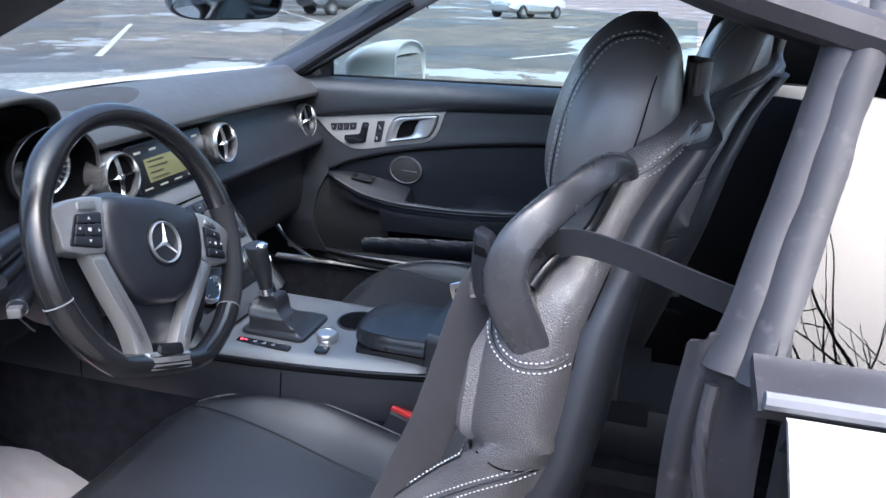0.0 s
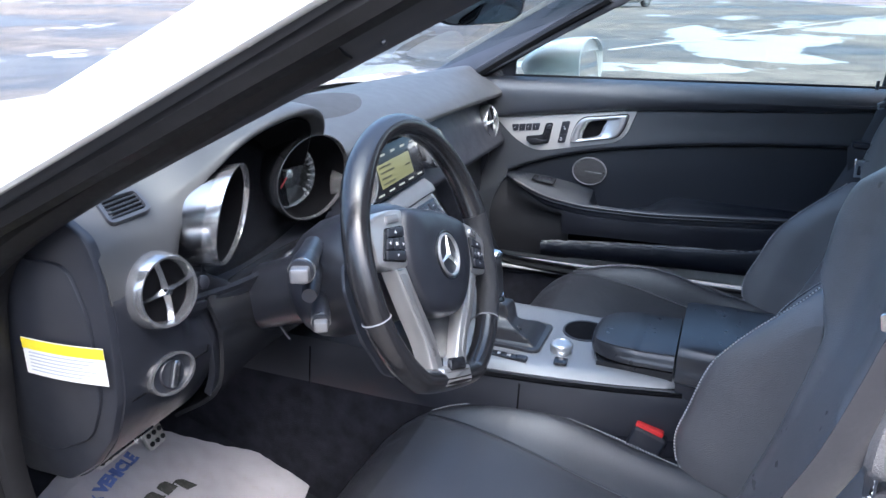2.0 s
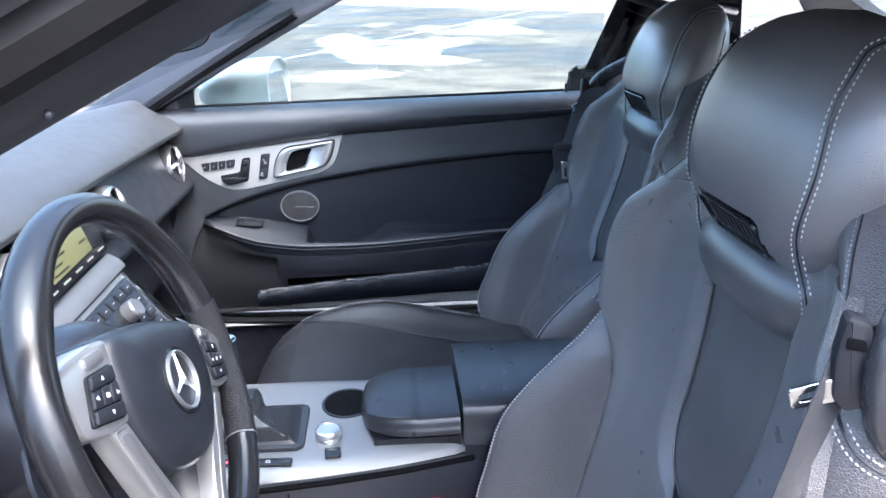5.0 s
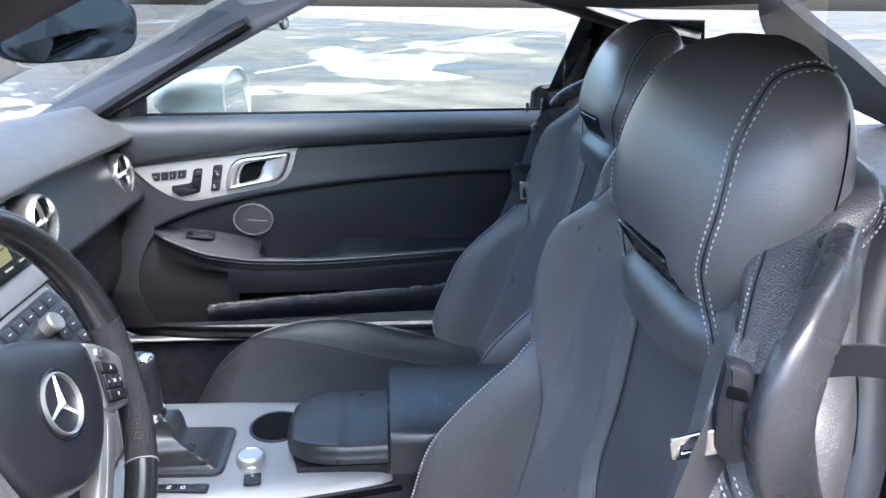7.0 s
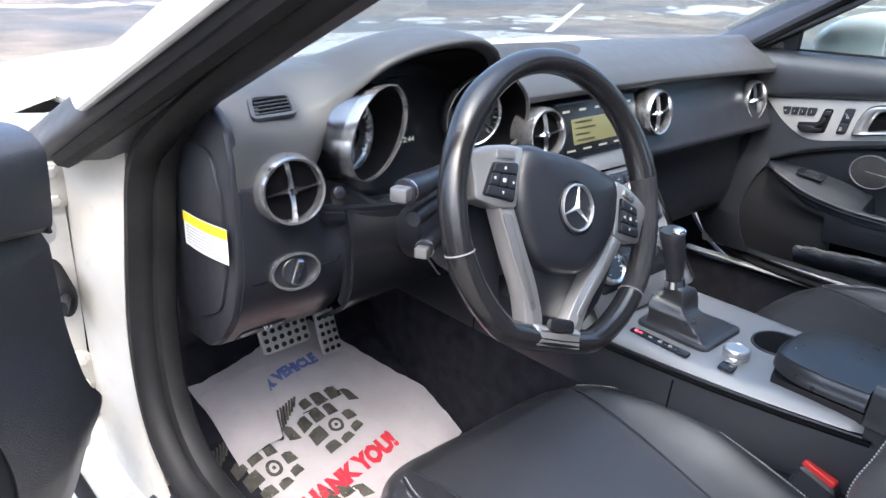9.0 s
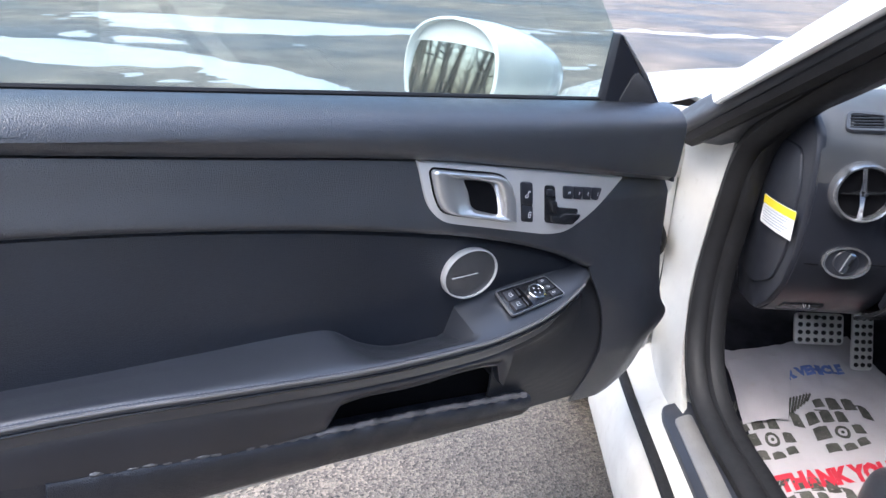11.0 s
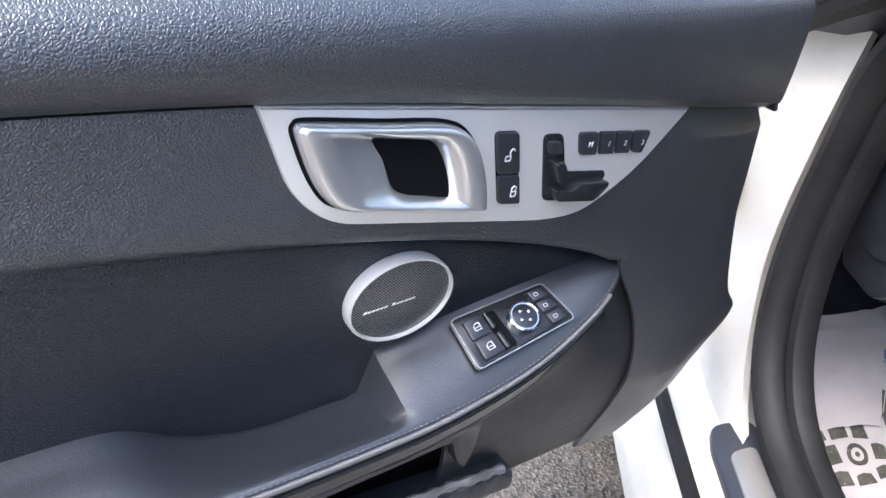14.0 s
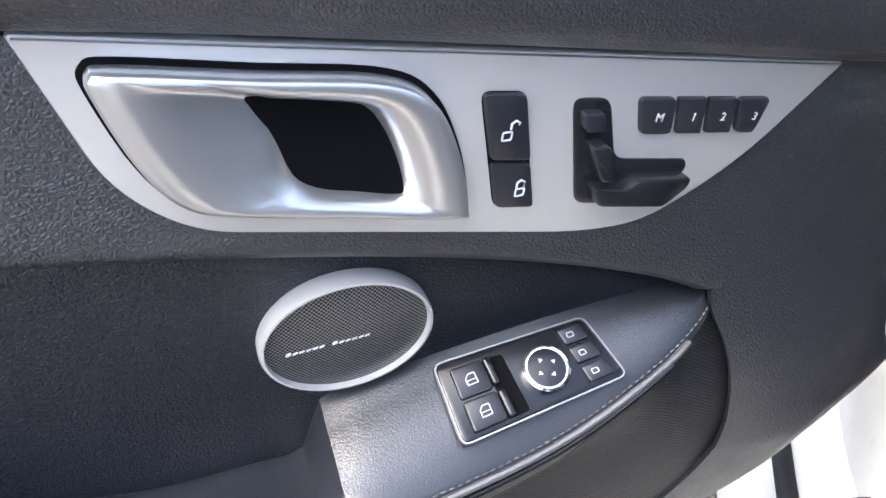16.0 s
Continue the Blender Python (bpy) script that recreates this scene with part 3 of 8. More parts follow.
def sill(s):
    # outline of the sill in cross-section, outside to inside
    prof = [(0.800, 0.15), (0.842, 0.165), (0.862, 0.20), (0.866, 0.26), (0.858, 0.315), (0.842, 0.352), (0.832, 0.366), (0.815, 0.374), (0.790, 0.384), (0.765, 0.394), (0.745, 0.402), (0.728, 0.405), (0.714, 0.402)]
    def f(u, v):
        k = u * (len(prof) - 1)
        i = min(int(k), len(prof) - 2)
        x, z = lerp(prof[i][0], prof[i + 1][0], k - i), lerp(prof[i][1], prof[i + 1][1], k - i)
        return (s * x, lerp(-0.16, 1.30, v), z)
    part("sill", slab(f, 42, 20, 0.006 * s), JAMB_PAINT if s < 0 else HARD, car, "white painted sill" if s < 0 else "dark sill trim")
    part("sill_carpet", slab(lambda u, v: (s * lerp(0.715, 0.70, u), lerp(-0.16, 1.30, v), lerp(0.404, 0.18, u)), 4, 10, 0.004 * s), CARPET, car)
    path = [(s * 0.836, lerp(-0.14, 1.22, k / 20), 0.370 + 0.002 * math.sin(k)) for k in range(21)]
    part("sill_seal", tube(path, 0.011, 8, flat=0.8), RUBBER, car, "black rubber strip along the sill")
    base = [(s * 0.800, 0.10), (s * 0.742, 0.10), (s * 0.742, 0.955), (s * 0.752, 0.985), (s * 0.795, 0.985), (s * 0.802, 0.95)]
    at = lambda a, b, h: Vector((a, b, 0.384 + (0.80 - abs(a)) * 0.36 + h))
    cover = part("sill_cover", prism(rounded(base, 0.012), 0.010, 0.003, at), HARD, car, "black plastic sill cover")
    strip = [(s * 0.787, 0.12), (s * 0.757, 0.12), (s * 0.757, 0.94), (s * 0.787, 0.935)]
    at2 = lambda a, b, h: at(a, b, 0.0095 + h)
    part("sill_plate", prism(rounded(strip, 0.012), 0.003, 0.001, at2), SILL_METAL, car, "scuffed aluminium sill plate")
    # the door opening's rubber seal, from the pillar round to the sill
    pts = [(s * 0.634, 0.60, 1.141), (s * 0.678, 0.80, 1.030), (s * 0.702, 0.96, 0.934), (s * 0.712, 1.035, 0.86), (s * 0.722, 1.05, 0.74), (s * 0.734, 1.045, 0.62),
           (s * 0.742, 1.01, 0.52), (s * 0.742, 0.95, 0.455), (s * 0.735, 0.86, 0.425), (s * 0.725, 0.70, 0.418), (s * 0.722, 0.4, 0.415), (s * 0.722, 0.02, 0.415)]
    part("door_opening_seal", tube(spline(pts, 70), 0.019, 10, flat=1.3, up=(1, 0, 0)), RUBBER, car, "thick black rubber seal round the door opening")
    pts2 = [Vector(p) + Vector((s * -0.022, -0.018, 0.012)) for p in pts]
    part("seal_lip", tube(spline(pts2, 70), 0.012, 8, flat=1.4, up=(1, 0, 0)), RUBBER, car)


both(sill)
part("inner_sill_strip", tube([(0.705, lerp(0.0, 1.02, k / 10), 0.421) for k in range(11)], 0.012, 8, flat=0.5), SATIN, car, "bright aluminium strip along the inner sill")


# A-pillars with the windscreen, header rail and roof
def pillar_in(z):
    return Vector((0.673 - (z - 0.95) * 0.347, 0.911 - (z - 0.95) * 1.933, z))


def pillar_out(z):
    return Vector((0.790 - (z - 0.95) * 0.47, 0.985 - (z - 0.95) * 1.79, z))


def a_pillar(s):
    zs = [0.86, 0.90, 0.95, 1.0, 1.05, 1.1, 1.15, 1.2, 1.235]
    rings, outs, seals = [], [], []
    for z in zs:
        a, b = pillar_in(z), pillar_out(z)
        front = lerp(a, b, 0.55) + Vector((0.02, 0.085, 0.028))
        m = lerp(a, b, 0.5)
        ring = [a + Vector((0, 0.004, 0.004)), lerp(a, b, 0.25) + Vector((-0.006, -0.004, 0.000)), lerp(a, b, 0.5) + Vector((-0.002, -0.006, 0.000)), lerp(a, b, 0.72) + Vector((0, -0.004, 0.001)), b + Vector((-0.008, 0.005, 0)),
                lerp(b, front, 0.5) + Vector((0.0, 0.01, 0.0)), front, lerp(front, a, 0.5) + Vector((-0.012, 0.008, 0.006))]
        rings.append([Vector((s * p.x, p.y, p.z)) for p in spline(ring, 32, True)])
        o = b + Vector((0.010, 0.004, 0.002))
        q = lerp(b, front, 0.45) + Vector((0.016, 0.018, 0.008))
        r3 = front + Vector((0.008, 0.012, 0.008))
        ring2 = [b + Vector((-0.004, 0.0, 0)), o, q, r3, lerp(q, front, 0.5), lerp(b, front, 0.5)]
        outs.append([Vector((s * p.x, p.y, p.z)) for p in spline(ring2, 20, True)])
        seals.append(Vector((s * lerp(a, b, 0.62).x, lerp(a, b, 0.62).y - 0.004, lerp(a, b, 0.62).z + 0.006)))
    part("pillar_trim", loft(rings), SOFT, car, "dark grey soft A-pillar trim")
    part("pillar_skin", loft(outs[2:]), PAINT, car, "white painted A-pillar")
    part("pillar_seal", tube(spline(seals, 30), 0.016, 8, flat=1.2, up=(1, 0, 0)), RUBBER, car)
    mid = lerp(pillar_in(1.15), pillar_out(1.15), 0.45)
    part("pillar_clip", ball((s * mid.x, mid.y - 0.016, mid.z - 0.010), (0.003, 0.003, 0.003), 8, 6), HARD, car)


both(a_pillar)


def windscreen(u, v):
    z = lerp(0.975, 1.25, v)
    half = 0.66 - (z - 0.95) * 0.36
    x = lerp(-half, half, u)
    y0 = lerp(1.16, 0.40, v)
    return (x, y0 - 0.16 * abs(x / 0.66) ** 2.4 * lerp(1, 0.4, v), z - 0.012 * abs(x / 0.66) ** 2 * v)


ws = part("windscreen", grid(windscreen, 24, 12), GLASS, car, "clear windscreen glass")
ws.visible_shadow = False
part("header_rail", tube([(lerp(-0.60, 0.60, k / 12), 0.345 - 0.05 * abs(lerp(-1, 1, k / 12)) ** 2 + 0.02, 1.235) for k in range(13)], 0.045, 10, flat=0.5), HEADLINER, car)


def roof_at(u, v):
    y = lerp(0.40, -0.42, v)
    half = curve1(y, [(-0.42, 0.50), (-0.1, 0.62), (0.2, 0.61), (0.4, 0.575)])
    x = lerp(-half, half, u)
    ztop = curve1(y, [(-0.42, 1.255), (-0.1, 1.300), (0.2, 1.305), (0.4, 1.270)])
    zedge = curve1(y, [(-0.42, 1.225), (-0.1, 1.215), (0.2, 1.262), (0.4, 1.245)])
    return (x, y, zedge + (ztop - zedge) * (1 - abs(x / half) ** 3.2))


part("roof", slab(roof_at, 24, 14, 0.012), PAINT, car, "white folding hardtop roof")
part("headliner", slab(lambda u, v: Vector(roof_at(u, v)) + Vector((0, 0, -0.018)), 20, 10, 0.01), HEADLINER, car, "dark cloth roof lining")


def roof_rail(s):
    back = -0.060 if s > 0 else 0.0
    pts = [(s * 0.625, 0.40, 1.240), (s * 0.640, 0.2, 1.252), (s * 0.655, 0.06, 1.226), (s * 0.664, -0.015 + back, 1.197), (s * 0.670, -0.09 + back, 1.174), (s * 0.667, -0.18 + back, 1.150), (s * 0.63, -0.30 + back, 1.125)]
    part("roof_rail_trim", tube(spline(pts, 24), 0.026, 10, flat=0.8), HARD, car, "dark roof rail trim")
    part("roof_rail_seal", tube(spline([Vector(p) + Vector((s * 0.026, 0, -0.004)) for p in pts], 24), 0.013, 8), DUSTY_RUBBER, car, "grey dusty roof seal")
    # the upright seal behind the door window: a broad ribbed band leaning back
    lead = spline([(s * 0.672, -0.100, 1.190), (s * 0.685, -0.095, 1.163), (s * 0.70, -0.086, 1.116), (s * 0.725, -0.073, 1.067), (s * 0.76, -0.057, 1.016), (s * 0.78, -0.047, 0.990)], 40)
    trail = spline([(s * 0.688, -0.122, 1.172), (s * 0.70, -0.114, 1.146), (s * 0.725, -0.104, 1.093), (s * 0.76, -0.090, 1.04), (s * 0.79, -0.081, 1.006), (s * 0.80, -0.078, 0.990)], 40)

    def band(u, v):
        k = u * 39
        i = min(int(k), 38)
        a, b = lerp(lead[i], lead[i + 1], k - i), lerp(trail[i], trail[i + 1], k - i)
        rib = 0.0045 * abs(math.sin(v * math.pi * 2.2 + 0.35)) + 0.0012 * noise.noise(Vector((u * 9, v * 5, 1.0)))
        return lerp(a, b, v) + Vector((s * rib, rib * 0.5 + back, 0))
    part("window_seal", slab(band, 40, 22, -0.010 * s), DUSTY_RUBBER, car, "weathered grey rubber window seal")

    def cover(u, v):
        z = lerp(1.012 - 0.03 * abs(u - 0.4), 0.44, v)
        w = 0.007 * noise.noise(Vector((u * 4 + 3 * v, v * 5, 2.0))) + 0.006 * math.sin(u * 9 + v * 7) * (0.4 + v)
        return (s * (0.772 + 0.018 * u + w), lerp(-0.030 + 0.006 * math.sin(v * 9), -0.074, u) - 0.05 * v * v, z)
    part("jamb_cover", slab(cover, 22, 44, -0.006 * s), DUSTY_RUBBER, car, "creased grey rubber on the rear jamb")
    fold = [Vector((s * 0.788, -0.045, 0.985)), Vector((s * 0.794, -0.043, 0.955)), Vector((s * 0.796, -0.046, 0.925)), Vector((s * 0.798, -0.056, 0.900)), Vector((s * 0.80, -0.064, 0.885))]
    part("rubber_fold", tube(spline(fold, 24), 0.0045, 8), DUSTY_RUBBER, car)

    def quarter(u, v):
        z = lerp(1.005, 1.165, v)
        x = lerp(0.795, 0.675, v)
        y = lerp(-0.076, -0.42 + 0.10 * v, u) - 0.034 * v
        return (s * x + s * -0.08 * u * u, y, z)
    q = part("quarter_window", slab(quarter, 8, 6, 0.004 * s), DARKGLASS, car, "dark tinted fixed quarter window")
    part("belt_moulding", slab(lambda u, v: (s * (lerp(0.836, 0.800, v) + 0.004 * math.sin(v * 6)) - s * 0.06 * u * u, lerp(-0.060, -0.5, u), lerp(1.000, 1.012, v)), 8, 10, 0.010 * s), DUSTY_RUBBER, car, "dull grey belt moulding")
    part("moulding_strip", tube([(s * 0.836 - s * 0.06 * u * u, lerp(-0.062, -0.5, u), 1.006) for u in (k / 8 for k in range(9))], 0.0045, 8), MOULDING, car)
    part("rear_wing", slab(lambda u, v: (s * (0.838 + 0.04 * math.sin(v * 2.2)) - s * 0.05 * u * u, lerp(-0.072 - 0.13 * v * (1 - 0.3 * v), -1.6, u), lerp(1.000, 0.30, v)), 16, 16, 0.006 * s), PAINT, car, "white rear wing panel")
    part("rear_jamb", slab(lambda u, v: (s * lerp(0.836, 0.74, u) + s * 0.01 * math.sin(v * 7), lerp(-0.072, -0.115, u) - 0.10 * v * (1 - 0.3 * v), lerp(0.98, 0.36, v)), 6, 14, 0.006 * s), RUBBER, car, "black trimmed rear door jamb")
    part("pillar_inner_trim", slab(lambda u, v: (s * lerp(lerp(0.765, 0.735, v), 0.56, u), lerp(-0.10, -0.345, u ** 0.8), lerp(0.20, 0.985, v)), 10, 12, 0.01 * s), SOFT, car)
    low = spline([(s * 0.60, -0.455, 1.235), (s * 0.605, -0.485, 1.15), (s * 0.61, -0.56, 1.07), (s * 0.615, -0.70, 0.99), (s * 0.62, -0.85, 0.925)], 25)
    high = spline([(s * 0.50, -0.42, 1.235), (s * 0.51, -0.53, 1.160), (s * 0.52, -0.64, 1.095), (s * 0.53, -0.75, 1.02), (s * 0.54, -0.86, 0.945)], 25)
    part("c_pillar_trim", slab(lambda u, v: lerp(low[round(v * 24)], high[round(v * 24)], u) + Vector((s * 0.012 * math.sin(u * math.pi), 0, 0.008 * math.sin(u * math.pi))), 6, 24, 0.02 * s), SOFT, car, "dark trim of the rear roof pillar")


both(roof_rail)
FLOOR = [(-0.36, 0.20), (0.6, 0.20), (0.85, 0.203), (0.95, 0.222), (1.1, 0.283), (1.34, 0.384), (1.42, 0.45), (1.50, 0.62)]
part("floor_pan", slab(lambda u, v: (lerp(-0.72, 0.72, u), lerp(-0.36, 1.50, v), curve1(lerp(-0.36, 1.50, v), FLOOR)), 24, 40, -0.02), CARPET, car, "black carpeted footwells")
# Bulkhead coloured near-black for the shade deep in the footwells.
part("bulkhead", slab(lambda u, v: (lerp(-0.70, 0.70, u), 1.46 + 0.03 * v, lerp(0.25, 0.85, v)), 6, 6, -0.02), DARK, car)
part("tunnel", loft([[Vector((x, y, z)) for x, z in ((-0.135, 0.2), (-0.13, 0.44), (-0.10, 0.47), (0.10, 0.47), (0.13, 0.44), (0.135, 0.2))] for y in (-0.3, 0.2, 0.8, 1.45)]), CARPET, car)
part("rear_bulkhead", slab(lambda u, v: (lerp(-0.70, 0.70, u), -0.30 - 0.05 * v, lerp(0.2, 0.90, v)), 12, 8, -0.02), SOFT, car, "dark trim behind the seats")
part("rear_shelf", slab(lambda u, v: (lerp(-0.64, 0.64, u), lerp(-0.34, -0.86, v), 0.895 + 0.03 * v), 10, 6, -0.02), SOFT, car)


def roll_bar(s):
    pts = [(s * 0.22, -0.33, 0.88), (s * 0.22, -0.33, 1.0), (s * 0.25, -0.335, 1.045), (s * 0.37, -0.34, 1.06), (s * 0.49, -0.335, 1.045), (s * 0.52, -0.33, 1.0), (s * 0.52, -0.33, 0.88)]
    part("roll_bar", tube(spline(pts, 40), 0.026, 10, up=(0, 1, 0)), SOFT, car, "padded black roll bar")


both(roll_bar)
rw = part("rear_window", grid(lambda u, v: (lerp(-0.53, 0.53, u), lerp(-0.42, -0.86, v), lerp(1.225, 0.94, v) - 0.06 * abs(lerp(-1, 1, u)) ** 2), 10, 6), GLASS, car, "sloping rear window")
rw.visible_shadow = False
part("boot_lid", slab(lambda u, v: (lerp(-0.8, 0.8, u), lerp(-0.86, -1.6, v), lerp(0.955, 0.90, v) - 0.06 * abs(lerp(-1, 1, u)) ** 4), 10, 6, -0.01), PAINT, car)


# plain ends, underside and wheels that close the body
def body_end(name, y0, y1, z1):
    part(name, slab(lambda u, v: (lerp(-0.85, 0.85, u), lerp(y0, y1, math.sin(v * 2.4) * (1 - 0.35 * abs(2 * u - 1) ** 4)), lerp(z1 - 0.09 * abs(2 * u - 1) ** 4, 0.20, v)), 20, 14, 0.01), PAINT, car)


body_end("front_bumper", 2.34, 2.52, 0.835)
body_end("rear_bumper", -1.59, -1.75, 0.90)
part("underbody", slab(lambda u, v: (lerp(-0.80, 0.80, u), lerp(-1.65, 2.40, v), 0.17), 4, 8, -0.02), DARK, car)


def road_wheel(s, y):
    at = plane_at((s * 0.775, y, 0.315), (0, 1, 0), (0, 0, 1), (s, 0, 0))
    w = part("wheel", lathe([(0.20, -0.10), (0.30, -0.10), (0.315, -0.06), (0.315, 0.05), (0.30, 0.085), (0.225, 0.080), (0.220, 0.0)], 40, at), RUBBER, car, "black tyre")
    part("rim", lathe([(0.0, 0.060), (0.05, 0.066), (0.18, 0.055), (0.215, 0.078), (0.223, 0.075), (0.223, 0.0)], 32, at), SATIN_DARK, w)


for axle in (1.78, -0.66):
    road_wheel(-1, axle)
    road_wheel(1, axle)


# hinges, check strap boot and bolts on the near hinge pillar
def hinge(z, tilt):
    poly = rounded([(-0.045, -0.030), (0.030, -0.034), (0.036, 0.0), (0.026, 0.032), (-0.012, 0.038), (-0.05, -0.010)], 0.010)
    at = plane_at((-0.792, 1.222, z), (1, -0.15, tilt), (0, 0, 1), (-0.1, -1, 0))
    h = part("door_hinge", prism(poly, 0.010, 0.003, at), JAMB_PAINT, car, "white painted steel door hinge")
    for a, b in ((0.012, 0.022), (0.012, -0.020)):
        at3 = lambda p, q, k, a=a, b=b: at(p + a, q + b, k + 0.009)
        part("bolt", lathe([(0.0, 0.0), (0.010, 0.0), (0.010, 0.005), (0.007, 0.008), (0.0, 0.0085)], 6, at3), JAMB_PAINT, h)
    arm = [(-0.815, 1.205, z), (-0.832, 1.17, z + 0.004), (-0.838, 1.10, z + 0.006), (-0.842, 1.03, z + 0.004)]
    part("hinge_arm", tube(spline(arm, 14), 0.013, 8, flat=1.6), JAMB_PAINT, h)
    part("hinge_pin", lathe([(0.0, -0.03), (0.008, -0.03), (0.008, 0.03), (0.0, 0.03)], 10, plane_at((-0.830, 1.185, z), (1, 0, 0), (0, 1, 0))), WORN_CHROME, h)


hinge(0.800, 0.1)
hinge(0.500, -0.1)
rings = []
for k in range(15):
    r = 0.030 - 0.0008 * k + (0.004 if k % 2 else -0.003)
    c = Vector((-0.80, 1.225 - k * 0.0052, 0.652))
    rings.append([c + Vector((r * 0.62 * math.cos(2 * math.pi * j / 18), 0, r * 1.25 * math.sin(2 * math.pi * j / 18))) for j in range(18)])
strap = part("check_strap_boot", loft(rings), RUBBER, car, "black ribbed rubber boot of the door check strap")
part("strap_arm", tube([(-0.80, 1.16, 0.652), (-0.815, 1.125, 0.652)], 0.007, 8, flat=1.6), HARD, strap)


# ---- doors ----
def mesh_grille_material():
    m = bpy.data.materials.new("perforated_speaker_mesh")
    m.use_nodes = True
    nt = m.node_tree
    b = nt.nodes["Principled BSDF"]
    tc, vor, ramp, mp = (nt.nodes.new(k) for k in ("ShaderNodeTexCoord", "ShaderNodeTexVoronoi", "ShaderNodeValToRGB", "ShaderNodeMapping"))
    mp.inputs["Rotation"].default_value = (radians(45), 0, 0)
    mp.inputs["Scale"].default_value = (0.0, 1, 1)
    vor.inputs["Scale"].default_value, vor.inputs["Randomness"].default_value = 620, 0.0
    ramp.color_ramp.elements[0].position, ramp.color_ramp.elements[1].position = 0.34, 0.46
    ramp.color_ramp.elements[0].color, ramp.color_ramp.elements[1].color = (0.006, 0.006, 0.006, 1), (0.20, 0.20, 0.205, 1)
    nt.links.new(tc.outputs["Object"], mp.inputs["Vector"])
    nt.links.new(mp.outputs[0], vor.inputs["Vector"])
    nt.links.new(vor.outputs["Distance"], ramp.inputs["Fac"])
    nt.links.new(ramp.outputs[0], b.inputs["Base Color"])
    b.inputs["Metallic"].default_value, b.inputs["Roughness"].default_value = 0.5, 0.4
    return m


def ribbed_material():
    m = bpy.data.materials.new("fine_ribbed_plastic")
    m.use_nodes = True
    nt = m.node_tree
    b = nt.nodes["Principled BSDF"]
    tc, vor, bp, mp = (nt.nodes.new(k) for k in ("ShaderNodeTexCoord", "ShaderNodeTexVoronoi", "ShaderNodeBump", "ShaderNodeMapping"))
    mp.inputs["Rotation"].default_value = (radians(30), 0, 0)
    vor.inputs["Scale"].default_value, vor.inputs["Randomness"].default_value = 420, 0.0
    bp.inputs["Strength"].default_value, bp.inputs["Distance"].default_value = 0.5, 0.0012
    nt.links.new(tc.outputs["Object"], mp.inputs["Vector"])
    nt.links.new(mp.outputs[0], vor.inputs["Vector"])
    nt.links.new(vor.outputs["Distance"], bp.inputs["Height"])
    nt.links.new(bp.outputs[0], b.inputs["Normal"])
    b.inputs["Base Color"].default_value, b.inputs["Roughness"].default_value = (0.018, 0.019, 0.022, 1), 0.5
    return m


GRILLE, RIBBED = mesh_grille_material(), ribbed_material()

UC = [(-0.62, 0.032), (-0.40, 0.021), (-0.23, 0.012), (0.0, 0.0), (0.18, -0.019), (0.363, -0.041), (0.55, -0.062)]
MC = [(-0.62, -0.056), (-0.409, -0.061), (-0.28, -0.068), (-0.118, -0.082), (0.054, -0.105), (0.15, -0.124), (0.23, -0.146), (0.29, -0.168), (0.325, -0.186)]
ARM_BACK = [(-0.62, -0.222), (-0.40, -0.224), (-0.25, -0.222), (-0.13, -0.220), (-0.09, -0.224), (-0.05, -0.247), (0.0, -0.262), (0.06, -0.262), (0.087, -0.257), (0.096, -0.222), (0.108, -0.2155), (0.16, -0.2050), (0.25, -0.189), (0.31, -0.182), (0.335, -0.184)]
ARM_FRONT = [(-0.62, -0.228), (-0.43, -0.226), (-0.343, -0.228), (-0.242, -0.234), (-0.059, -0.244), (0.092, -0.243), (0.15, -0.238), (0.221, -0.226), (0.302, -0.198), (0.335, -0.188)]
ARM_W = [(-0.62, 0.028), (-0.4, 0.036), (-0.2, 0.042), (0.09, 0.043), (0.2, 0.036), (0.28, 0.022), (0.32, 0.006), (0.335, -0.008)]
FRONT = [(-0.46, 0.38), (-0.418, 0.445), (-0.39, 0.474), (-0.33, 0.496), (-0.305, 0.520), (-0.285, 0.528), (-0.262, 0.510), (-0.235, 0.499), (-0.174, 0.490), (-0.12, 0.486), (-0.055, 0.479), (0.025, 0.470), (0.06, 0.45)]
BOTTOM = [(-0.62, -0.388), (-0.22, -0.396), (0.0, -0.403), (0.22, -0.411), (0.40, -0.420)]


def belt_v(u):
    return 0.067 - 0.013 * u


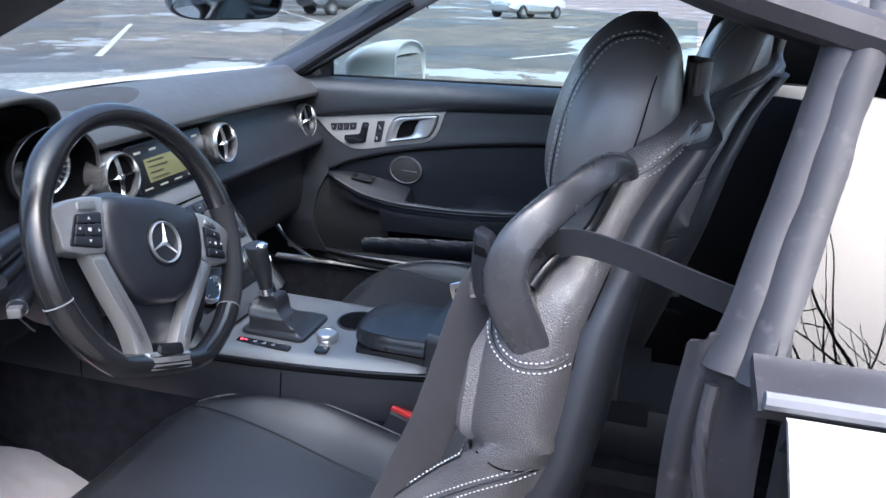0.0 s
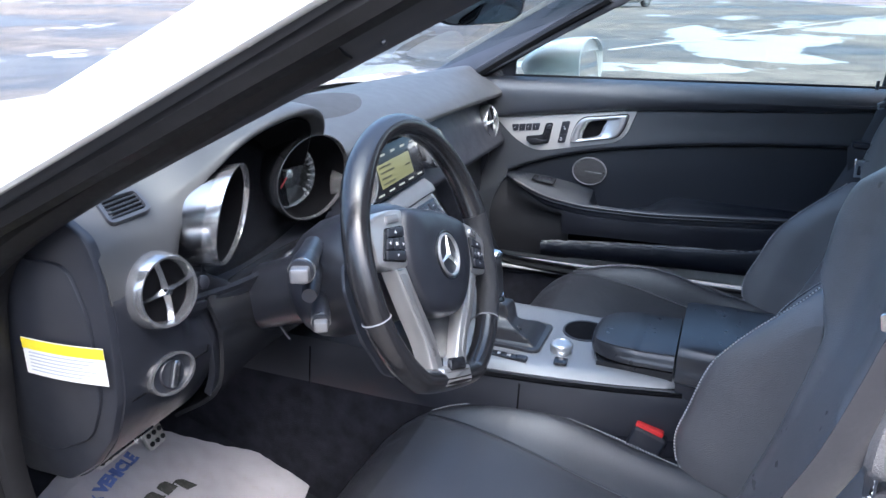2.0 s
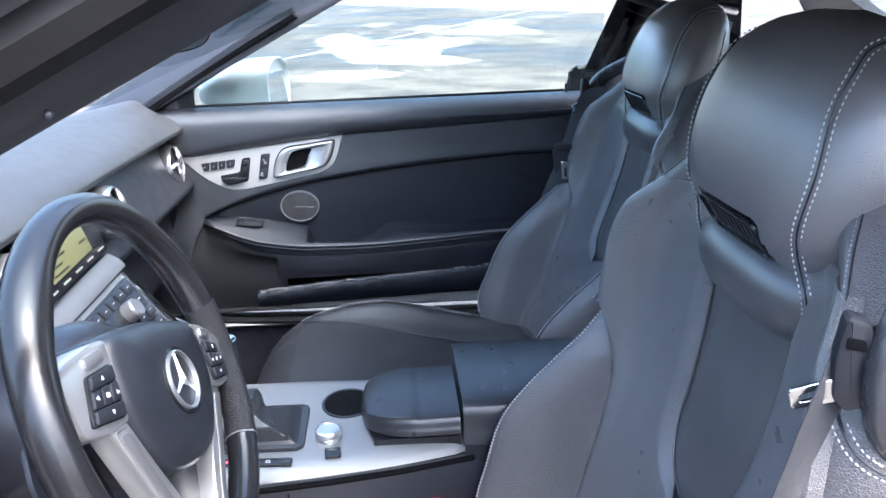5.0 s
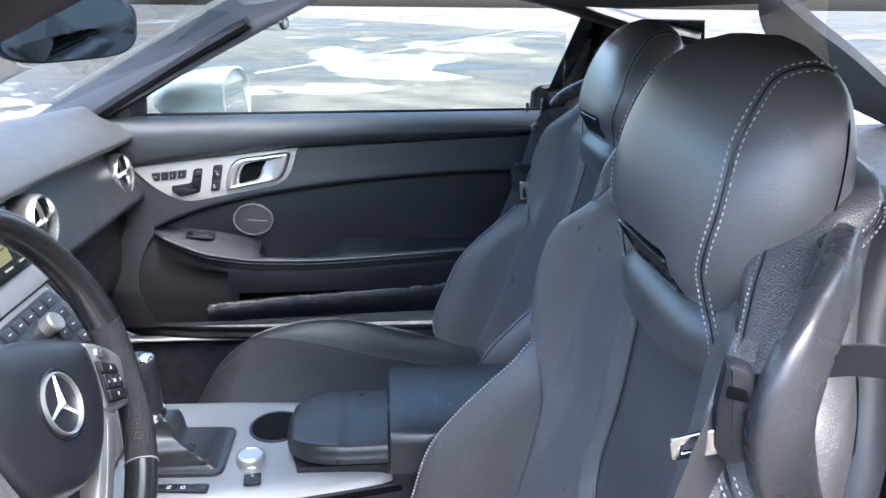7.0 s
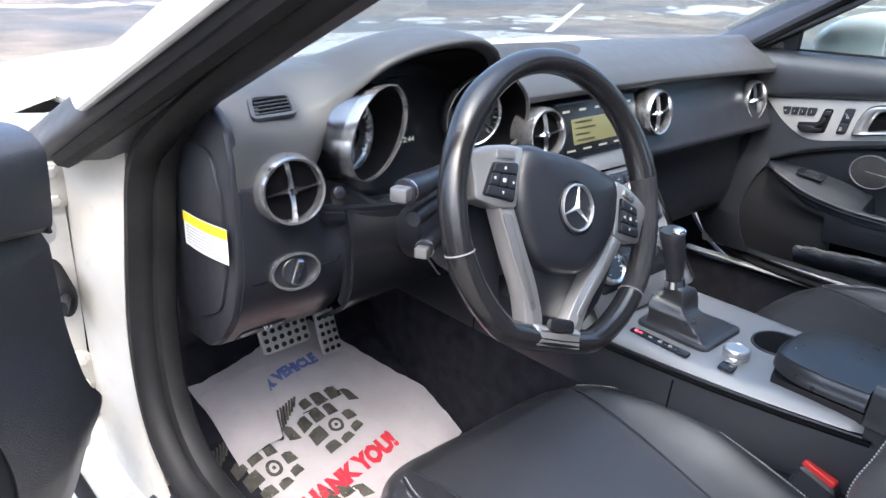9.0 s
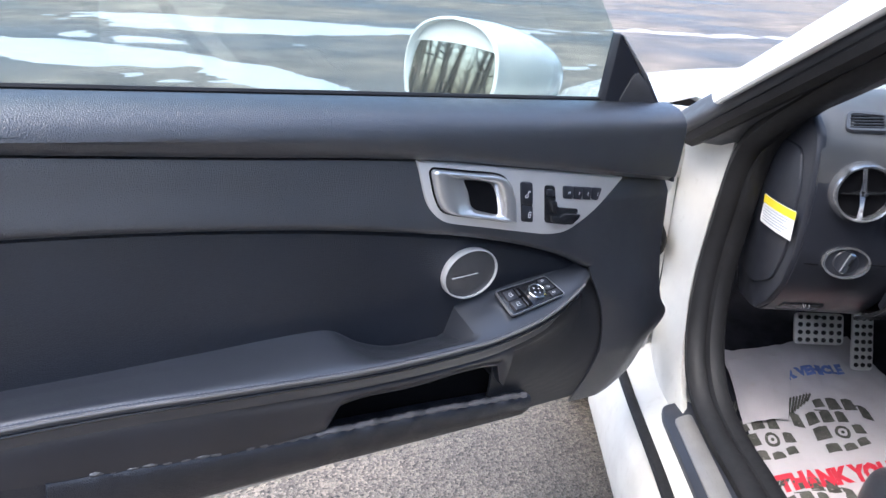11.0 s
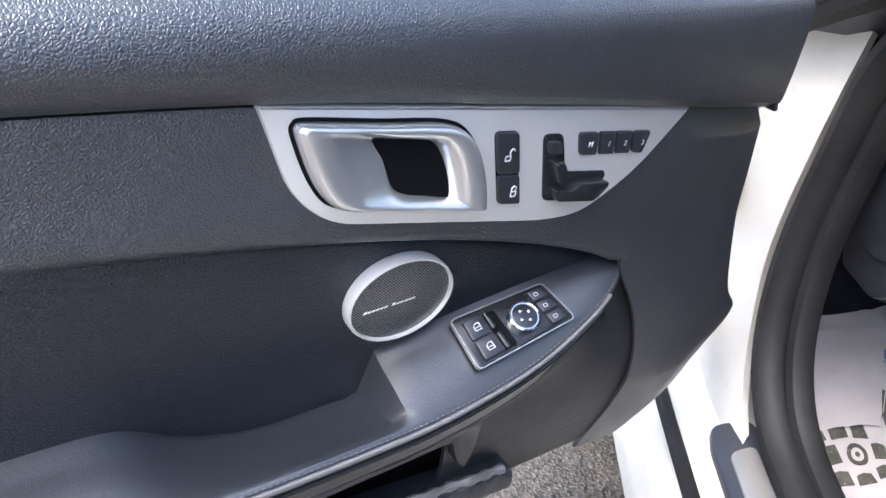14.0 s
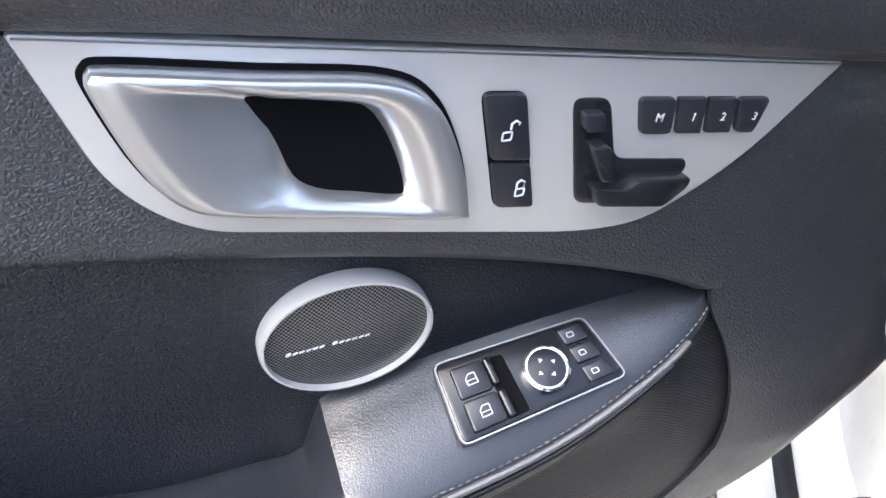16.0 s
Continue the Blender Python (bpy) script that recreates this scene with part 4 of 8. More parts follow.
def build_door(name, s, at, driver):
    """A car door in its own frame: y along it to the front, z up, x times s towards the cabin."""
    L = lambda w, u, v: Vector((s * w, u, v))
    d = thing(name, "open driver door with black panel, satin trim and white outer skin" if driver else "closed passenger door with black panel and satin trim", "car door", "car doors", at=at)

    def section(points, u0, u1, nu=70, nv=24):
        """A thin panel swept along u; points(u) gives its (w, v) outline."""
        def f(a, b):
            u = lerp(u0, u1, a)
            pts = [Vector((p[0], p[1], 0)) for p in points(u)]
            k = b * (len(pts) - 1)
            i = min(int(k), len(pts) - 2)
            t = k - i
            p0, p1, p2, p3 = pts[max(i - 1, 0)], pts[i], pts[i + 1], pts[min(i + 2, len(pts) - 1)]
            q = 0.5 * (2 * p1 + (p2 - p0) * t + (2 * p0 - 5 * p1 + 4 * p2 - p3) * t * t + (3 * p1 - p0 - 3 * p2 + p3) * t**3)
            return L(q.x, u, q.y)
        return slab(f, nu, nv, 0.004 * s)

    # upper pad from the glass to the crease
    up = lambda u: [(-0.046, belt_v(u) - 0.004), (-0.043, belt_v(u)), (-0.028, belt_v(u) + 0.003), (-0.004, belt_v(u) - 0.003), (0.012, belt_v(u) - 0.016), (0.0175, belt_v(u) - 0.034), (0.015, curve1(u, UC) + 0.016),
                    (0.010, curve1(u, UC) + 0.007), (0.003, curve1(u, UC) + 0.0015), (-0.010, curve1(u, UC))]
    part("upper_panel", section(up, -0.60, 0.462), VINYL, d, "black grained upper door panel")
    mid = lambda u: [(-0.016, curve1(u, UC) - 0.0005), (-0.007, curve1(u, UC) - 0.002), (-0.0035, curve1(u, UC) - 0.007), (-0.003, lerp(curve1(u, UC), curve1(u, MC), 0.5)), (-0.001, curve1(u, MC) + 0.016),
                     (-0.002, curve1(u, MC) + 0.008), (-0.007, curve1(u, MC) + 0.003), (-0.018, curve1(u, MC) + 0.001), (-0.030, curve1(u, MC))]
    part("middle_panel", section(mid, -0.60, 0.332), VINYL, d, "black grained middle door panel")
    ins = lambda u: [(-0.030, curve1(u, MC) + 0.006), (-0.0235, curve1(u, MC) - 0.004), (-0.021, curve1(u, MC) - 0.012), (-0.021, lerp(curve1(u, MC), -0.23, 0.4)), (-0.024, lerp(curve1(u, MC), -0.23, 0.75)), (-0.030, -0.262), (-0.034, -0.30)]
    part("insert_panel", section(ins, -0.60, 0.335), VINYL_SMOOTH, d, "smooth black door insert")
    # front end that wraps towards the hinge
    def nose(a, b):
        v = lerp(-0.058, -0.425, b)
        uf = curve1(v, FRONT)
        u0 = curve1(-v, [(0.05, 0.325), (0.15, 0.325), (0.19, 0.329), (0.22, 0.346), (0.26, 0.364), (0.30, 0.374), (0.33, 0.374), (0.37, 0.366), (0.43, 0.34)])
        u = lerp(u0, uf, min(1.0, a / 0.9))
        k = max(0.0, min(1.0, (-v - 0.15) / 0.10))
        w = lerp(-0.0035, 0.004, k * k * (3 - 2 * k)) + 0.010 * math.sin(min(1, a * 1.1) * math.pi) * max(0, 1 - abs(v + 0.3) / 0.16) - 0.012 * max(0.0, min(a, 0.9) - 0.55) ** 1.3 * 2.0 - 0.40 * max(0.0, a - 0.9) - 0.018 * max(0, -v - 0.33) / 0.1
        top = min(1.0, b / 0.04)
        return L(lerp(w - 0.012, w, top), u, v if b > 0.04 else lerp(curve1(u, UC) + 0.003, lerp(-0.058, -0.425, 0.04), b / 0.04))
    part("front_panel", slab(nose, 30, 50, 0.004 * s), VINYL, d, "black panel wrapping round the hinge end")
    part("upper_front_cap", slab(lambda a, b: L(lerp(0.014, -0.12, a) - 0.004 * math.sin(b * 3), 0.461 + 0.008 * math.sin(a * 1.6) - 0.012 * b, lerp(curve1(0.46, UC) + 0.002, belt_v(0.45) - 0.020, b)), 8, 8, -0.004 * s), VINYL_SMOOTH, d)
    # armrest
    rings = []
    us = [lerp(-0.60, 0.335, k / 90) for k in range(91)]
    for u in us:
        vb, vf, wf = curve1(u, ARM_BACK), curve1(u, ARM_FRONT), curve1(u, ARM_W)
        wb = -0.032
        h = 0.030 * min(1.0, max(0.15, (0.345 - u) / 0.12))
        ring = [(wb, vb), (lerp(wb, wf, 0.3), lerp(vb, vf, 0.15) + 0.001), (lerp(wb, wf, 0.65), lerp(vb, vf, 0.55) + 0.002), (wf - 0.006, vf + 0.003), (wf, vf - 0.004), (wf - 0.002, vf - 0.5 * h), (wf - 0.010, vf - h), (wb, vf - h - 0.004)]
        rings.append([L(p.x, u, p.y) for p in spline([(q[0], q[1], 0) for q in ring], 28, True)])
    # Passenger armrest uses the darker, duller vinyl to put cabin shade into its colour.
    arm = part("armrest", loft(rings), ARM_LEATHER if driver else VINYL_SMOOTH, d, "black leather armrest with a grab recess")
    edge = [L(curve1(u, ARM_W) - 0.0015, u, curve1(u, ARM_FRONT) + 0.0015) for u in us if u < 0.325]
    part("armrest_stitching", stitches(edge, 0.0048, 0.0034, 0.0005), DARK_THREAD, arm, "dark grey seam stitching")
    groove = [L(curve1(u, ARM_W) + 0.0005, u, curve1(u, ARM_FRONT) - 0.010) for u in us if u < 0.30]
    part("armrest_piping", tube(groove, 0.0020, 8), GLOSS, arm)
    part("armrest_welt", tube([L(curve1(u, ARM_W) + 0.0012, u, curve1(u, ARM_FRONT) - 0.0015) for u in us if u < 0.31], 0.0022, 8), LEATHER_SMOOTH, arm)
    # fascia under the armrest
    fb = lambda u: curve1(u, [(-0.62, -0.318), (-0.30, -0.326), (-0.112, -0.328), (-0.100, -0.301), (0.0, -0.299), (0.15, -0.300), (0.16, -0.332), (0.20, -0.345)])
    fas = lambda u: [(curve1(u, ARM_W) - 0.012, curve1(u, ARM_FRONT) - 0.026), (curve1(u, ARM_W) - 0.006, curve1(u, ARM_FRONT) - 0.032), (curve1(u, ARM_W) - 0.010, lerp(curve1(u, ARM_FRONT) - 0.03, fb(u), 0.5)), (curve1(u, ARM_W) - 0.018, fb(u) + 0.006), (curve1(u, ARM_W) - 0.024, fb(u)), (-0.02, fb(u) + 0.004)]
    if not driver:
        fb = lambda u: curve1(u, [(-0.62, -0.318), (-0.30, -0.326), (0.15, -0.332), (0.20, -0.345)])
    part("fascia", section(fas, -0.60, 0.166, 90, 14), HARD, d, "dark fascia below the armrest")
    rib = lambda u: [(max(curve1(u, ARM_W) - 0.014, -0.016), curve1(u, ARM_FRONT) - 0.016), (max(curve1(u, ARM_W) - 0.010, -0.010), curve1(u, ARM_FRONT) - 0.040), (lerp(0.010, -0.003, max(0, u - 0.15) / 0.23), -0.29), (lerp(0.006, -0.004, max(0, u - 0.15) / 0.23), -0.35), (-0.014, -0.414)]
    part("ribbed_panel", section(rib, 0.152, 0.400, 30, 18), RIBBED, d, "finely ribbed dark lower panel")
    # Near-black sheet painting the shade behind the pocket opening.
    part("lower_shade_sheet", section(lambda u: [(-0.034, -0.25), (-0.036, -0.33), (-0.034, curve1(u, BOTTOM))], -0.60, 0.40, 20, 6), DARK, d)
    # door pocket with a gathered elastic lip
    lip = lambda u: curve1(u, [(-0.62, -0.290), (-0.377, -0.313), (-0.237, -0.328), (-0.109, -0.338), (0.05, -0.349), (0.20, -0.363), (0.225, -0.366)])
    gather = lambda u: 0.0014 * math.sin(u * 112 + 2.5 * noise.noise(Vector((u * 14, 4.0, 0)))) * (1 if -0.12 < u < 0.21 else 0.35) + 0.0026 * noise.noise(Vector((u * 46, 1.3, 0)))
    pouch = lambda u: [(-0.01, lip(u) - 0.002), (0.016, lip(u) + 0.002 + gather(u)), (0.024 + gather(u), lip(u) - 0.006), (0.022, lerp(lip(u), curve1(u, BOTTOM), 0.45)), (0.012, curve1(u, BOTTOM) + 0.012), (0.0, curve1(u, BOTTOM) + 0.002), (-0.04, curve1(u, BOTTOM))]
    pk = part("door_pocket", section(pouch, -0.42, 0.222, 130, 18), VINYL_SMOOTH, d, "black soft door pocket with a gathered elastic edge")
    part("elastic_edge", tube([L(0.018 + gather(u), u, lip(u) + 0.002 + gather(u)) for u in (lerp(-0.38, 0.215, k / 120) for k in range(121))], [0.0042 + 0.0010 * math.sin(k * 1.7) for k in range(121)], 8), LEATHER_SMOOTH, pk)
    part("pocket_end", section(lambda u: [(0.022, curve1(u, ARM_FRONT) - 0.06), (0.020, lip(u)), (0.014, lerp(lip(u), curve1(u, BOTTOM), 0.6)), (-0.03, curve1(u, BOTTOM))], -0.60, -0.415, 20, 10), VINYL_SMOOTH, d)
    # satin plate
    plate = rounded([(0.0, 0.0, 0.003), (0.363, -0.041, 0.004), (0.312, -0.092, 0.03), (0.262, -0.118, 0.03), (0.225, -0.1175, 0.02), (0.046, -0.0835, 0.028), (0.020, -0.060, 0.02)], 0.006, 6)
    pat = lambda a, b, h: L(-0.0055 + h, a, b)
    trim = part("trim_plate", prism(plate, 0.0055, 0.0022, pat), SATIN, d, "satin aluminium trim plate with the door handle")
    # the handle: recess, gap and polished pull
    out = spline([(0.0215, -0.0135, 0), (0.03, -0.0125, 0), (0.075, -0.0185, 0), (0.122, -0.0245, 0), (0.142, -0.036, 0), (0.154, -0.060, 0), (0.1595, -0.086, 0), (0.155, -0.090, 0), (0.11, -0.0815, 0), (0.062, -0.0725, 0), (0.043, -0.0655, 0), (0.031, -0.048, 0), (0.0215, -0.021, 0)], 72, True)
    # Black plate under the pull, standing for the shaded gap round it.
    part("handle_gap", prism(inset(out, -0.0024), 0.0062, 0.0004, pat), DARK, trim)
    inn = spline([(0.081, -0.0305, 0), (0.090, -0.0308, 0), (0.101, -0.0325, 0), (0.113, -0.0365, 0), (0.1200, -0.0450, 0), (0.1265, -0.060, 0), (0.1300, -0.0750, 0), (0.1270, -0.0775, 0), (0.112, -0.0738, 0), (0.099, -0.0702, 0), (0.090, -0.0635, 0), (0.085, -0.050, 0), (0.0808, -0.035, 0)], 72, True)
    ring = []
    n = len(out)
    for frac, h in ((0.0, 0.0), (0.0, 0.0085), (0.03, 0.0112), (0.10, 0.0125), (0.25, 0.0130), (0.45, 0.0128), (0.65, 0.0110), (0.80, 0.0080), (0.92, 0.0030), (0.98, -0.0010), (1.0, -0.006), (1.0, -0.014)):
        row = []
        for i in range(n):
            o, q = out[i], inn[(i) % n]
            p = lerp(o, q, frac)
            rear = max(0.0, min(1.0, (0.080 - p.x) / 0.03))
            dish = max(0.0, min(1.0, (frac - 0.25) / 0.75)) ** 1.3
            row.append(L(-0.0015 + lerp(h, h if frac <= 0.25 else lerp(0.0130, -0.014, dish), rear), p.x, p.y))
        ring.append(row)
    part("handle", loft(ring, True, False), HANDLE, trim, "polished metal door pull", 55)
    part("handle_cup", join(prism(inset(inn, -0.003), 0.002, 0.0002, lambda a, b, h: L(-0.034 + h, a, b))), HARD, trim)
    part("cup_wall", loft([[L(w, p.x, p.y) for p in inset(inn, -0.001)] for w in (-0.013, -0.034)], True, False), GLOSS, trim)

    def button(nm, poly, h, mat, lab="", base=0.0095, bev=0.0012):
        return part(nm, prism(poly, h, bev, lambda a, b, k: L(base - 0.0095 + k, a, b)), mat, trim, lab)
    # lock and unlock keys
    a0, a1, a2, a3 = (0.1645, -0.0365), (0.1845, -0.0385), (0.1950, -0.0955), (0.1755, -0.0925)
    m0, m1 = (lerp(a0[0], a3[0], 0.57), lerp(a0[1], a3[1], 0.57)), (lerp(a1[0], a2[0], 0.57), lerp(a1[1], a2[1], 0.57))
    button("lock_frame", inset(rounded([a0, a1, a2, a3], 0.004, 3), -0.0008), 0.0006, DARK, base=0.0094)
    button("unlock_key", rounded([a0, a1, (m1[0], m1[1] + 0.0006), (m0[0], m0[1] + 0.0006)], 0.003, 3), 0.0030, HARD)
    button("lock_key", rounded([(m0[0], m0[1] - 0.0006), (m1[0], m1[1] - 0.0006), a2, a3], 0.003, 3), 0.0030, HARD)

    def padlock(cu, cv, opened):
        g = lambda a, b, k: L(0.0033 + k, cu + a, cv + b)
        body = rounded([(-0.0026, -0.0042), (0.0026, -0.0042), (0.0030, 0.0004), (-0.0022, 0.0004)], 0.0012, 3)
        sh = [(0.0, 0.0005), (0.0003, 0.0032), (0.0022, 0.0044), (0.0040, 0.0032), (0.0036, 0.0022 if opened else 0.0004)]
        if opened:
            sh = [(x + 0.0016, y + 0.0006) for x, y in sh]
        part("padlock_symbol", join(framed(body, inset(body, 0.0009), 0.0003, 0.0001, g), tube([g(a - (0.0018 if not opened else 0), b, 0.0002) for a, b in sh], 0.00055, 5)), SYMBOL, trim)
    padlock(0.1765, -0.0545, True)
    padlock(0.1860, -0.0835, False)
    # seat-shaped switch
    button("seat_switch_base", rounded([(0.2080, -0.0435), (0.2275, -0.0455), (0.2360, -0.0770), (0.2780, -0.0830), (0.2800, -0.0885), (0.2640, -0.1065), (0.2180, -0.0985)], 0.006, 4), 0.0010, GLOSS)
    button("headrest_switch", rounded([(0.2115, -0.0490), (0.2230, -0.0500), (0.2258, -0.0600), (0.2142, -0.0588)], 0.003, 3), 0.0058, HARD)
    button("backrest_switch", rounded([(0.2165, -0.0640), (0.2265, -0.0650), (0.2335, -0.0840), (0.2240, -0.0830)], 0.003, 3), 0.0105, GLOSS)
    button("cushion_switch", rounded([(0.2215, -0.0865), (0.2400, -0.0905), (0.2470, -0.0860), (0.2775, -0.0890), (0.2760, -0.0945), (0.2640, -0.1035), (0.2260, -0.0970)], 0.003, 3), 0.0095, GLOSS)
    # memory keys
    xs = [0.2415, 0.2630, 0.2805, 0.2985, 0.3195]
    for i in range(4):
        x0, x1 = xs[i] + 0.0005, xs[i + 1] - 0.0005
        vt = lambda x: -0.0465 - (x - 0.2415) * 0.104
        key = [(x0, vt(x0)), (x1, vt(x1)), (x1 - 0.001 + (0.002 if i < 3 else -0.004), vt(x1) - 0.0185), (x0 + 0.001 + 0.002 * (i > 0) + 0.003 * (i == 0), vt(x0) - 0.0185)]
        k = button("memory_key", rounded(key, 0.0035 if i in (0, 3) else 0.0012, 3), 0.0028, HARD)
        cx = (x0 + x1) / 2 + 0.002
        lettering("key_mark", ("M123" if s > 0 else "321M")[i], 0.0060, SYMBOL, k, tuple(L(0.0031, cx, vt(cx) - 0.0095)), L(0, 1, -0.105) if s > 0 else L(0, -1, 0.105), (0, 0, 1), 0.0002, shear=0.03)
    # loudspeaker
    sp = lambda a, b, h: L(-0.0195 + h + 0.07 * b, 0.1105 + a, -0.1665 + 0.83 * b)
    # Passenger ring is a darker grey, with the cabin's shade in its colour.
    speaker = part("speaker_ring", lathe([(0.0445, -0.004), (0.0448, 0.005), (0.0438, 0.0080), (0.0424, 0.0082), (0.0418, 0.005), (0.0418, 0.0)], 48, sp), SATIN if driver else MOULDING, d, "ring of the door loudspeaker")
    part("speaker_mesh", lathe([(0.0, 0.0078), (0.015, 0.0074), (0.03, 0.0062), (0.0420, 0.0046), (0.0420, 0.0)], 40, sp), GRILLE, speaker, "perforated metal mesh")
    for k in range(13):
        if k != 6:
            part("badge_bar", prism([(-0.0240 + k * 0.0033, -0.0080 + k * 0.00030), (-0.0215 + k * 0.0033, -0.0074 + k * 0.00030), (-0.0212 + k * 0.0033, -0.0059 + k * 0.00030 + 0.0008 * (k in (0, 7))), (-0.0237 + k * 0.0033, -0.0065 + k * 0.00030 + 0.0008 * (k in (0, 7)))], 0.0006, 0.0001, lambda a, b, h: sp(a - 0.008, b + 0.004, 0.0074 + h)), SYMBOL, speaker)
    # switch panel in the armrest
    c0, c1, c2, c3 = Vector((-0.0146, 0.1575, -0.2040)), Vector((-0.0146, 0.2470, -0.1930)), Vector((0.0200, 0.258, -0.2080)), Vector((0.0255, 0.160, -0.2235))
    if driver:
        ex = (c2 - c3).normalized()
        ey = ((c0 - c3) - ex * (c0 - c3).dot(ex)).normalized()
        nz = ex.cross(ey)
        nz = nz if nz.z > 0 else -nz
        to2 = lambda p: ((p - c3).dot(ex), (p - c3).dot(ey))

        def swp(a, b, h):
            p = c3 + ex * a + ey * b + nz * (h + 0.002)
            return L(p.x, p.y, p.z)
        quad = [to2(c) for c in (c3, c2, c1, c0)]
        sw = part("switch_panel", prism(rounded(quad, 0.004, 3), 0.0035, 0.0012, swp), GLOSS, d, "gloss black window and mirror switch panel")
        part("switch_bezel", framed(inset(rounded(quad, 0.004, 3), -0.0011), rounded(quad, 0.004, 3), 0.0038, 0.001, swp), SATIN_DARK, sw)
        Q = lambda fa, fb: tuple(lerp(lerp(Vector(quad[0]), Vector(quad[1]), fa), lerp(Vector(quad[3]), Vector(quad[2]), fa), fb))

        def key(nm, f0, f1, g0, g1, h, mat, tilt=0.0):
            poly = rounded([Q(f0, g0), Q(f1, g0), Q(f1, g1), Q(f0, g1)], 0.0018, 3)
            return part(nm, prism(poly, h, 0.001, lambda a, b, k: swp(a, b, 0.0034 + k)), mat, sw)
        key("window_switch", 0.07, 0.27, 0.06, 0.44, 0.0042, HARD)
        key("window_switch", 0.07, 0.27, 0.48, 0.88, 0.0028, HARD)
        # Flat black plate painted as the shade of a sunken well.
        part("switch_well", prism(rounded([Q(0.285, 0.06), Q(0.41, 0.06), Q(0.41, 0.88), Q(0.285, 0.88)], 0.002, 3), 0.0004, 0.0001, lambda a, b, k: swp(a, b, 0.0034 + k)), DARK, sw)
        key("window_lever", 0.275, 0.315, 0.06, 0.42, 0.0065, GLOSS)
        key("window_lever", 0.275, 0.315, 0.50, 0.88, 0.0055, GLOSS)
        mc = Q(0.60, 0.47)
        knob = part("mirror_knob", lathe([(0.0, 0.0052), (0.010, 0.0048), (0.0118, 0.0044), (0.0125, 0.0)], 28, lambda a, b, h: swp(mc[0] + a, mc[1] + b, 0.0034 + h)), GLOSS, sw, "round mirror control pad")
        part("knob_ring", lathe([(0.0118, 0.0046), (0.0125, 0.0052), (0.0134, 0.0046), (0.0136, 0.0)], 28, lambda a, b, h: swp(mc[0] + a, mc[1] + b, 0.0034 + h)), CHROME, sw)
        for k in range(4):
            ang = k * math.pi / 2 + 0.35
            tri = [(0.0066, 0.0), (0.0044, 0.0014), (0.0044, -0.0014)]
            tri = [(p * math.cos(ang) - q * math.sin(ang), p * math.sin(ang) + q * math.cos(ang)) for p, q in tri]
            part("arrow_symbol", prism(tri, 0.0004, 0.0001, lambda a, b, h: swp(mc[0] + a, mc[1] + b, 0.0084 + h)), SYMBOL, sw)
        for k in range(3):
            key("mirror_key", 0.79, 0.95, 0.08 + 0.30 * k, 0.33 + 0.30 * k, 0.0022, HARD)
            cq = Q(0.85, 0.205 + 0.30 * k)
            fr = rounded([(cq[0] - 0.002, cq[1] - 0.0016), (cq[0] + 0.0022, cq[1] - 0.0016), (cq[0] + 0.0022, cq[1] + 0.0014), (cq[0] - 0.002, cq[1] + 0.0018)], 0.0008, 2)
            part("mirror_symbol", framed(fr, inset(fr, 0.0005), 0.0003, 0.0001, lambda a, b, h: swp(a, b, 0.0057 + h)), SYMBOL, sw)
        for g in (0.25, 0.68):
            cq = Q(0.17, g)
            fr = rounded([(cq[0] - 0.0032, cq[1] - 0.003), (cq[0] + 0.0032, cq[1] - 0.003), (cq[0] + 0.0032, cq[1] + 0.0034), (cq[0] - 0.0010, cq[1] + 0.0034), (cq[0] - 0.0032, cq[1] + 0.001)], 0.0006, 2)
            h0 = 0.0076 if g < 0.5 else 0.0062
            bars = [tube([swp(cq[0] - 0.003, cq[1] - 0.0003, h0 + 0.0001), swp(cq[0] + 0.003, cq[1] - 0.0003, h0 + 0.0001)], 0.0003, 4)]
            part("window_symbol", join(framed(fr, inset(fr, 0.0006), 0.0003, 0.0001, lambda a, b, h: swp(a, b, h0 + h)), *bars), SYMBOL, sw)
    else:
        c = lambda a, b, h: L(0.0 + b * 0.8, 0.225 + a, -0.198 - b * 0.25 + h + a * 0.1)
        sw = part("switch_panel", prism(rounded([(-0.03, -0.014), (0.03, -0.014), (0.032, 0.014), (-0.028, 0.014)], 0.004, 3), 0.004, 0.001, c), GLOSS, d, "small window switch")
        part("window_switch", prism(rounded([(-0.018, -0.008), (0.016, -0.008), (0.016, 0.008), (-0.018, 0.008)], 0.002, 3), 0.002, 0.0006, lambda a, b, h: c(a, b, h + 0.0036)), HARD, sw)
    # outer shell
    shell = []
    for k in range(31):
        u = lerp(-0.63, 0.482, k / 30)
        e = 1 - max(0, (abs(u + 0.05) - 0.55) / 0.03) * 0.15
        ring = [(-0.047, belt_v(u) - 0.016), (-0.070, belt_v(u) - 0.012), (-0.115 * e, belt_v(u) - 0.10), (-0.150 * e, -0.20), (-0.150 * e, -0.36), (-0.115 * e, -0.435), (-0.065, -0.445), (-0.042, -0.415), (-0.042, -0.25), (-0.042, -0.05)]
        shell.append([L(p.x, u, p.y) for p in spline([(q[0], q[1], 0) for q in ring], 40, True)])
    part("door_shell", loft(shell), PAINT, d, "white painted door shell")
    fr = [L(-0.085, 0.487, v) for v in (0.04, -0.05, -0.2, -0.35, -0.42)]
    part("shell_seal", tube(spline(fr, 20), 0.008, 6), RUBBER, d)
    wipe = [L(-0.041, u, belt_v(u) + 0.004) for u in (lerp(-0.60, 0.33, k / 20) for k in range(21))]
